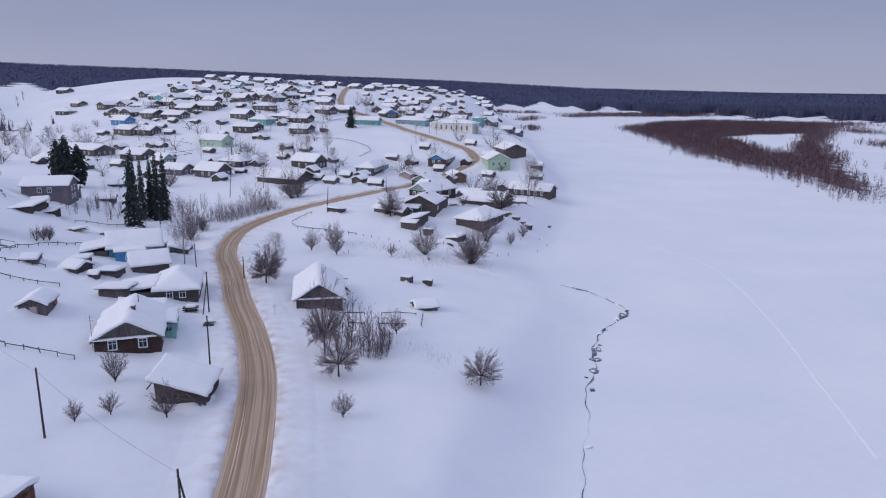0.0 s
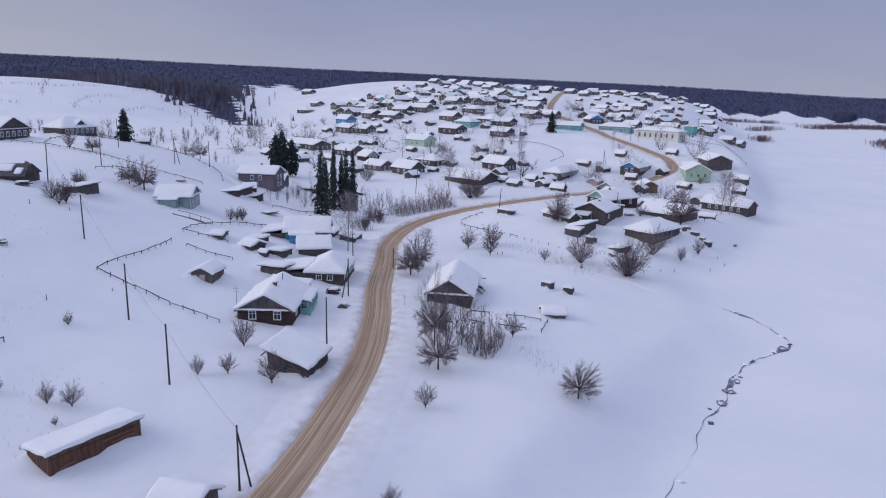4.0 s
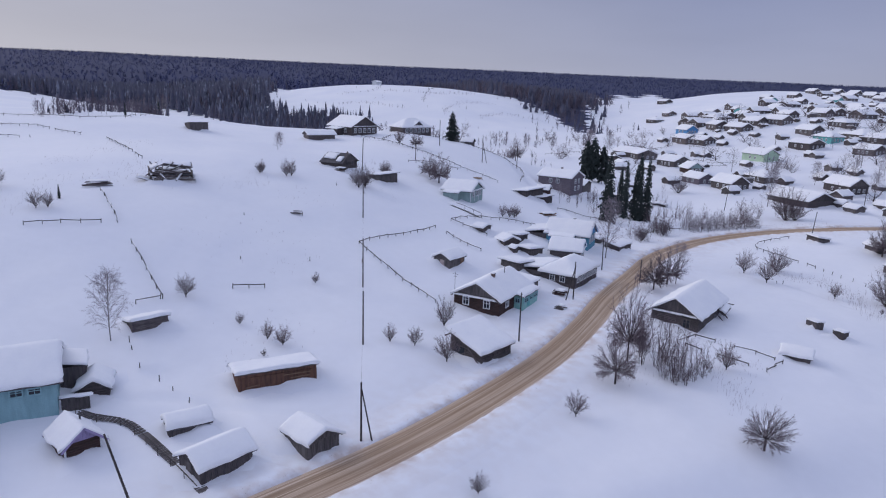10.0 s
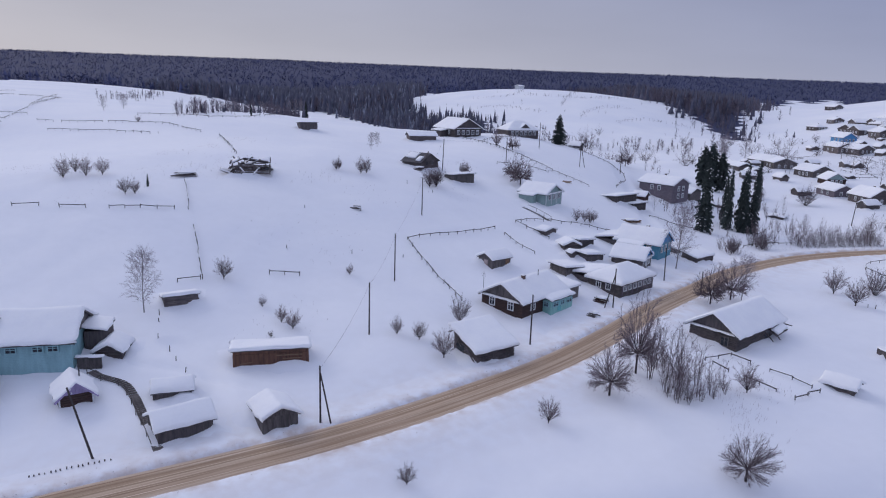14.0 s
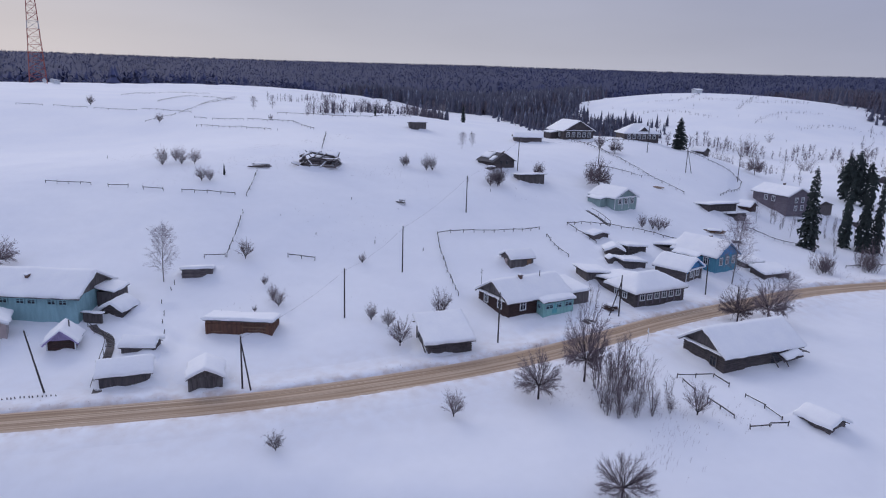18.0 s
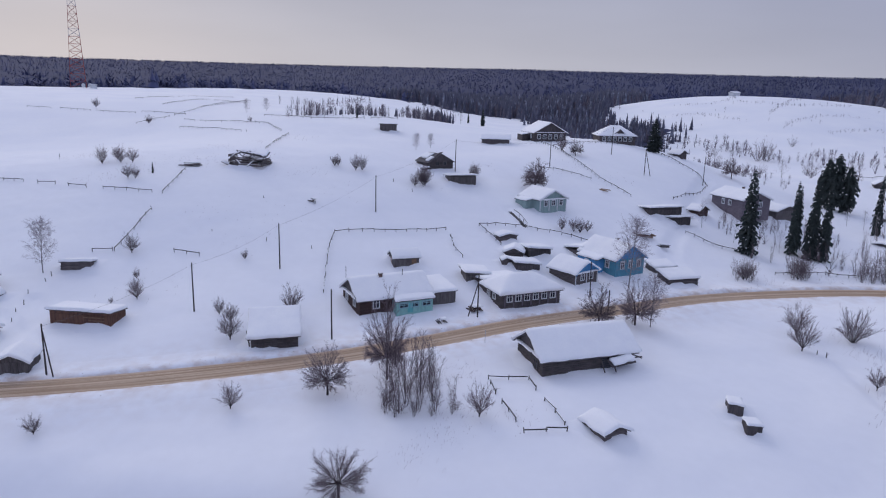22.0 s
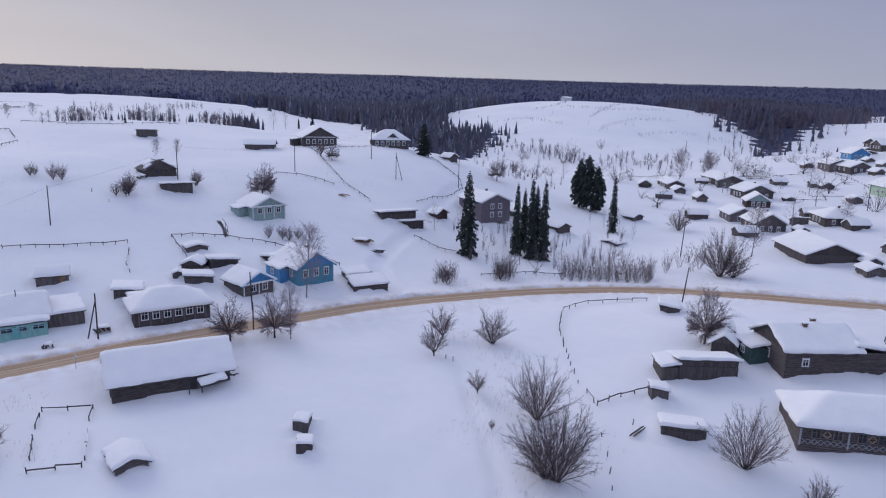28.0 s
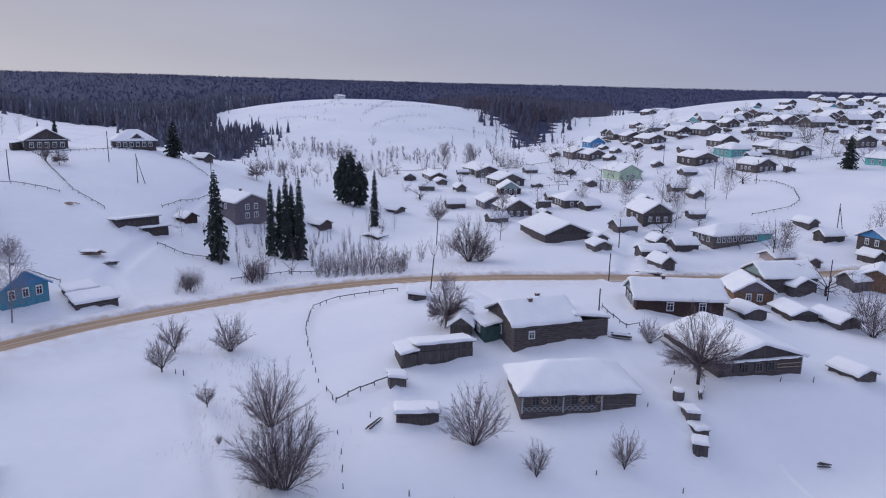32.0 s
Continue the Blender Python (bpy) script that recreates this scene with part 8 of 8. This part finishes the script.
fence(((-28.3, 173.0), (-21.9, 170.5), (-16.1, 168.5), (-10.7, 167.0), (-5.6, 166.5)), "sagging rail fence round a snowy meadow", gap=0.75)
fence(((-4.9, 166.5), (-5.6, 170.1), (-5.8, 174.3)), "sagging rail fence round a snowy meadow", gap=0.0)
fence(((-16.0, 102.9), (-16.0, 105.5), (-16.0, 108.0), (-12.8, 108.2)), "broken rail fence beside the old barn", gap=0.1, tall=0.8)
fence(((-14.7, 102.9), (-9.9, 103.3), (-5.8, 104.0)), "broken rail fence beside the old barn", gap=0.1, tall=0.8)
fence(((-3.3, 104.3), (-3.2, 106.8), (-3.2, 109.0)), "broken rail fence beside the old barn", gap=0.1, tall=0.8)
fence(((-10.0, 108.5), (-7.0, 108.9), (-4.3, 109.2)), "broken rail fence beside the old barn", gap=0.1, tall=0.8)
fence(((-8.2, 216.3), (-3.5, 213.8), (0.3, 212.4), (0.2, 215.6)), "rail fence climbing the snowy hill")
fence(((-64.3, 351.1), (-55.1, 348.8), (-44.7, 340.2), (-35.7, 327.1), (-33.5, 317.5), (-37.6, 306.8)), "rail fence curving round the village green")
fence(((-153.5, 150.7), (-159.7, 158.7), (-165.0, 176.8)), "rail fence climbing the snowy hill")
fence(((-22.5, 22.3), (-22.5, 25.4), (-22.3, 29.1)), "low picket fence tops along the road", step=0.45, rails=(), tall=0.38)
rs75 = random.Random(75)
for k in range(52):
    x, y = rs75.uniform(-205, 20), rs75.uniform(258, 470)
    a = radians(-22 + rs75.choice((0, 90)) + rs75.uniform(-9, 9))
    pts = [(x, y)]
    for j in range(3):
        r = rs75.uniform(8, 16)
        pts.append((pts[-1][0] + r * math.cos(a), pts[-1][1] + r * math.sin(a)))
        a += radians(rs75.choice((0, 0, 80, -80)) + rs75.uniform(-12, 12))
    if min(road_near([p[0] for p in pts], [p[1] for p in pts])[0]) < 7 or any(math.hypot(p[0] - q[0], p[1] - q[1]) < 7.5 for p in pts for q in LOG_HOUSES + OUTBUILDINGS) or (-70 < x < -15 and 300 < y < 395):
        continue
    fence(pts, "grey rail fence between the village yards", step=3.4, gap=0.12, tall=1.1, group="village fences", seed=k)

# ---- woods on the far slopes, the ravine and the river island ----
def template_spruce(sides, tiers, rs):
    v, f = [], []
    for k in range(tiers):
        z0, z1 = 0.04 + 0.72 * k / tiers, min(1.0, 0.36 + 0.86 * (k + 0.4) / tiers)
        if k == tiers - 1:
            z1 = 1.0
        r = 0.19 * (1 - 0.75 * k / tiers)
        n = len(v)
        for m in range(sides):
            a = m * math.tau / sides + k
            q = r * rs.uniform(0.6, 1.25)
            v.append((q * math.cos(a), q * math.sin(a), z0 + rs.uniform(-0.04, 0.04)))
        v.append((0, 0, z1))
        f += [(n + m, n + (m + 1) % sides, n + sides) for m in range(sides)]
    return np.array(v), np.array(f)


def template_haze(rs, n=34, wide=0.2, low=0.22, thin=0.011):
    """A leafless tree: a thin stem and many fine twigs that end on a rounded outline."""
    v, f = [(0.012, 0, -0.02), (-0.006, 0.0104, -0.02), (0, 0, 0.93)], [(0, 1, 2)]
    for k in range(n):
        a, u = rs.uniform(0, math.tau), rs.uniform(-1, 1)
        r1 = wide * math.sqrt(1 - u * u) * rs.uniform(0.6, 1.0)
        z1 = low + (1 - low) * (0.55 + 0.45 * u)
        z0 = max(0.05, z1 - rs.uniform(0.12, 0.35))
        b = a + rs.uniform(-0.5, 0.5)
        q = r1 * rs.uniform(0.0, 0.35)
        n0 = len(v)
        v += [(q * math.cos(a) + thin * math.cos(b + 1.57), q * math.sin(a) + thin * math.sin(b + 1.57), z0), (q * math.cos(a) - thin * math.cos(b + 1.57), q * math.sin(a) - thin * math.sin(b + 1.57), z0), (r1 * math.cos(b), r1 * math.sin(b), z1)]
        f.append((n0, n0 + 1, n0 + 2))
    return np.array(v), np.array(f)


def mass(name, temps, xs, ys, hs, mat, label, category, seed, squash=(0.8, 1.3)):
    """Many small trees in one mesh."""
    rg = np.random.default_rng(seed)
    zs = ground_z(xs, ys) - 0.3
    V, F, base = [], [], 0
    pick = rg.integers(0, len(temps), len(xs))
    for k, (tv, tf) in enumerate(temps):
        m = pick == k
        n = int(m.sum())
        if not n:
            continue
        a = rg.uniform(0, math.tau, n)
        c, s = np.cos(a)[:, None], np.sin(a)[:, None]
        w = (hs[m] * rg.uniform(*squash, n))[:, None]
        X = xs[m][:, None] + (tv[:, 0] * c - tv[:, 1] * s) * w
        Y = ys[m][:, None] + (tv[:, 0] * s + tv[:, 1] * c) * w
        Z = zs[m][:, None] + tv[:, 2] * hs[m][:, None]
        V.append(np.stack([X, Y, Z], -1).reshape(-1, 3))
        F.append((tf[None] + (np.arange(n) * len(tv))[:, None, None]).reshape(-1, 3) + base)
        base += n * len(tv)
    V, F = np.concatenate(V), np.concatenate(F)
    me = bpy.data.meshes.new(name)
    me.vertices.add(len(V))
    me.vertices.foreach_set("co", V.ravel())
    me.loops.add(F.size)
    me.loops.foreach_set("vertex_index", F.ravel().astype(np.int32))
    me.polygons.add(len(F))
    me.polygons.foreach_set("loop_start", np.arange(0, F.size, 3, dtype=np.int32))
    me.materials.append(mat)
    me.update()
    me.validate()
    return tagged(new(name, me), label, category, kind="stuff")


rs80 = random.Random(80)
rg80 = np.random.default_rng(80)
SPRUCE_T = [template_spruce(6, 4, rs80) for _ in range(4)]
CONE_T = [template_spruce(5, 2, rs80) for _ in range(3)]
BARE_T = [template_haze(rs80, 34, rs80.uniform(0.2, 0.34), 0.12) for _ in range(7)]
SPRAY_T = [template_haze(rs80, 15, 0.36, 0.0, 0.02) for _ in range(5)]
CLUMP_T = [template_haze(rs80, 15, 0.7, 0.0, 0.06) for _ in range(5)]


def sow(n, box, test):
    x0, x1, y0, y1 = box
    xs, ys = rg80.uniform(x0, x1, n), rg80.uniform(y0, y1, n)
    m = test(xs, ys)
    return xs[m], ys[m]


def heights(n, lo, hi):
    return lo + (hi - lo) * rg80.beta(2, 2, n)


def loose(x, y, poly, by):
    """Inside the outline, with an uneven edge."""
    return inside(x + rg80.normal(0, by, x.shape), y + rg80.normal(0, by, y.shape), poly)


def from_here(x, y):
    return np.hypot(x, y - 100)


NEAR_END = lambda x: np.interp(-x, (300, 470, 640), (0.4, 0.55, 1.0))
xs, ys = sow(40000, (-1300, -290, 20, 720), lambda x, y: loose(x, y, RAVINE_WOOD, 9) & (from_here(x, y) < 1000))
mix = rg80.random(len(xs))
m = mix < 0.50
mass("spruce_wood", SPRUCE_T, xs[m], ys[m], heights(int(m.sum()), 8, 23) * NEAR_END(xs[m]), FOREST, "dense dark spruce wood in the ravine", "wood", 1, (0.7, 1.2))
m = (mix >= 0.50) & (mix < 0.66)
mass("frosted_spruce_wood", SPRUCE_T, xs[m], ys[m], heights(int(m.sum()), 8, 21) * NEAR_END(xs[m]), FROSTY, "snow-dusted spruces among the ravine wood", "wood", 2, (0.7, 1.2))
m = mix >= 0.66
mass("leafless_wood", BARE_T, xs[m], ys[m], heights(int(m.sum()), 9, 18) * NEAR_END(xs[m]), BROWNWOOD, "grey-brown leafless trees in the ravine wood", "wood", 3)
xs, ys = sow(30000, (-1150, -230, 380, 1200), lambda x, y: loose(x, y, TONGUE_WOOD, 15))
mix = rg80.random(len(xs))
m = mix < 0.3
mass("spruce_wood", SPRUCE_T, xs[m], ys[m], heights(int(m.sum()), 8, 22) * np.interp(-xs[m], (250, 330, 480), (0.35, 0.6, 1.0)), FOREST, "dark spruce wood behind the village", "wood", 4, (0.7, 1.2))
m = mix >= 0.3
mass("leafless_wood", BARE_T, xs[m], ys[m], heights(int(m.sum()), 9, 18) * np.interp(-xs[m], (250, 330, 480), (0.5, 0.7, 1.0)), BROWNWOOD, "leafless grey-brown wood behind the village", "wood", 5)
xs, ys = sow(76000, (-2900, 2400, -1200, 3000), lambda x, y: wooded(x, y) & ~(inside(x, y, RAVINE_WOOD) & (from_here(x, y) < 1000)) & ~inside(x, y, TONGUE_WOOD) & (from_here(x, y) < 2900))
low = np.interp(from_here(xs, ys), (600, 1000, 1700), (1.25, 0.9, 0.5))
mix = rg80.random(len(xs))
m = mix < 0.34
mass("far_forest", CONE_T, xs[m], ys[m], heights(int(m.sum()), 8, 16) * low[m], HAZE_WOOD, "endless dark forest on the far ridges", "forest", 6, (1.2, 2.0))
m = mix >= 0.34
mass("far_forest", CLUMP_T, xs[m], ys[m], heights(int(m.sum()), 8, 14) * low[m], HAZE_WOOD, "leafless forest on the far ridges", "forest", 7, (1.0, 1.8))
# nearer bank band, coloured with less of the painted haze than the ridges
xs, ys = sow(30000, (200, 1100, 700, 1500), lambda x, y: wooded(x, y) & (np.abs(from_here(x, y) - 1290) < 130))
mass("bank_forest", SPRUCE_T, xs, ys, heights(len(xs), 9, 19), DARK_HAZE_WOOD, "dark spruce forest along the far bank of the river", "forest", 11, (0.7, 1.2))
xs, ys = sow(62000, (150, 520, 250, 1000), lambda x, y: loose(x, y, ISLAND, 5) & ~loose(x, y, GLADE, 4))
mass("island_willows", SPRAY_T, xs, ys, heights(len(xs), 2.0, 6.5), WILLOW, "red-brown willow scrub covering the river island", "scrub", 8, (0.9, 1.7))
BANK_SCRUB = ((92, 733, 5, 9), (97, 760, 4, 6), (112, 960, 9, 9), (128, 1010, 8, 8), (60, 1080, 14, 16), (104, 1250, 16, 20), (150, 1240, 10, 14), (196, 1085, 12, 10), (225, 1110, 14, 12), (275, 1150, 40, 22), (340, 1190, 55, 28), (410, 1225, 45, 24), (470, 870, 22, 22), (520, 930, 26, 18), (452, 760, 10, 24), (360, 560, 8, 20), (262, 380, 5, 10))
xs = np.concatenate([rg80.normal(x, a, int(a * b * 0.8) + 30) for x, y, a, b in BANK_SCRUB])
ys = np.concatenate([rg80.normal(y, b, int(a * b * 0.8) + 30) for x, y, a, b in BANK_SCRUB])
mass("bank_willows", SPRAY_T, xs, ys, heights(len(xs), 3, 7), WILLOW, "willow scrub on the far river bank", "scrub", 9, (1.0, 1.8))
# broken belts of birch and young spruce along the crest of the western field
t = np.concatenate([rg80.uniform(0, 0.13, 34), rg80.uniform(0.27, 0.50, 60), rg80.uniform(0.62, 0.97, 80)])
xs, ys = -216 - 112 * t + rg80.normal(0, 4, len(t)), 68 + 72 * t + rg80.normal(0, 4, len(t))
mass("crest_scrub", BARE_T, xs, ys, heights(len(xs), 2.0, 7.5), BROWNWOOD, "belt of grey leafless birches along the crest of the field", "scrub", 10, (1.0, 1.7))
t = np.concatenate([rg80.uniform(0, 1, 26), rg80.uniform(0.88, 1.02, 22)])
xs, ys = -218 - 112 * t + rg80.normal(0, 4, len(t)), 68 + 72 * t + rg80.normal(0, 4, len(t))
mass("crest_spruces", SPRUCE_T, xs, ys, np.where(t > 0.88, heights(len(t), 5, 9.5), heights(len(t), 2, 5)), FOREST, "young dark spruces along the crest of the field", "scrub", 13)
xs = rg80.uniform(-620, -360, 60)
mass("field_scrub", BARE_T, xs, 40 + (-xs - 300) * 0.2 + rg80.uniform(-8, 8, 60), heights(60, 3, 7), BROWNWOOD, "thin leafless scrub beyond the crest", "scrub", 14, (0.7, 1.2))
# lines of saplings and scattered young trees on the round snowy hill
HILL_LINES = (((-385, 381), (-409, 424), (-409, 464)), ((-497, 411), (-455, 436), (-453, 484)), ((-477, 339), (-468, 360), (-415, 369)), ((-430, 400), (-470, 440), (-500, 475)), ((-360, 400), (-372, 440), (-352, 470)), ((-520, 372), (-505, 400), (-530, 430)))
xs, ys = [], []
for line in HILL_LINES:
    p = smooth_line(line, 1.6)
    xs.append(p[:, 0] + rg80.normal(0, 1.6, len(p)))
    ys.append(p[:, 1] + rg80.normal(0, 1.6, len(p)))
xs, ys = np.concatenate(xs), np.concatenate(ys)
mass("sapling_rows", BARE_T, xs, ys, heights(len(xs), 1.2, 3.2), BROWNWOOD, "rows of saplings across the snowy hill", "scrub", 15, (0.6, 1.1))
xs, ys = sow(200, (-900, -280, 330, 700), lambda x, y: ~wooded(x, y) & (np.abs((y - 330) - (-x - 300) * 0.55) < 130))
mass("hill_saplings", BARE_T, xs, ys, heights(len(xs), 1.2, 3.4), BROWNWOOD, "scattered saplings on the snowy hill", "scrub", 11)
# leafless trees along the brook between the hill and the village
t = rg80.uniform(0, 1, 120)
xs, ys = -415 + 190 * t + rg80.normal(0, 11, 120), 258 + 100 * t + rg80.normal(0, 11, 120)
mass("brook_trees", BARE_T, xs, ys, heights(120, 3, 9), BROWNWOOD, "grey leafless trees along the brook", "scrub", 12, (1.1, 1.7))
xs, ys = sow(330, (-330, -150, 205, 330), lambda x, y: np.abs(y - (236 + (-x - 180) * 0.25)) < 12)
mass("ravine_scrub", BARE_T, xs, ys, heights(len(xs), 2.0, 6), BROWNWOOD, "grey leafless scrub along the ravine edge", "scrub", 16, (0.8, 1.4))
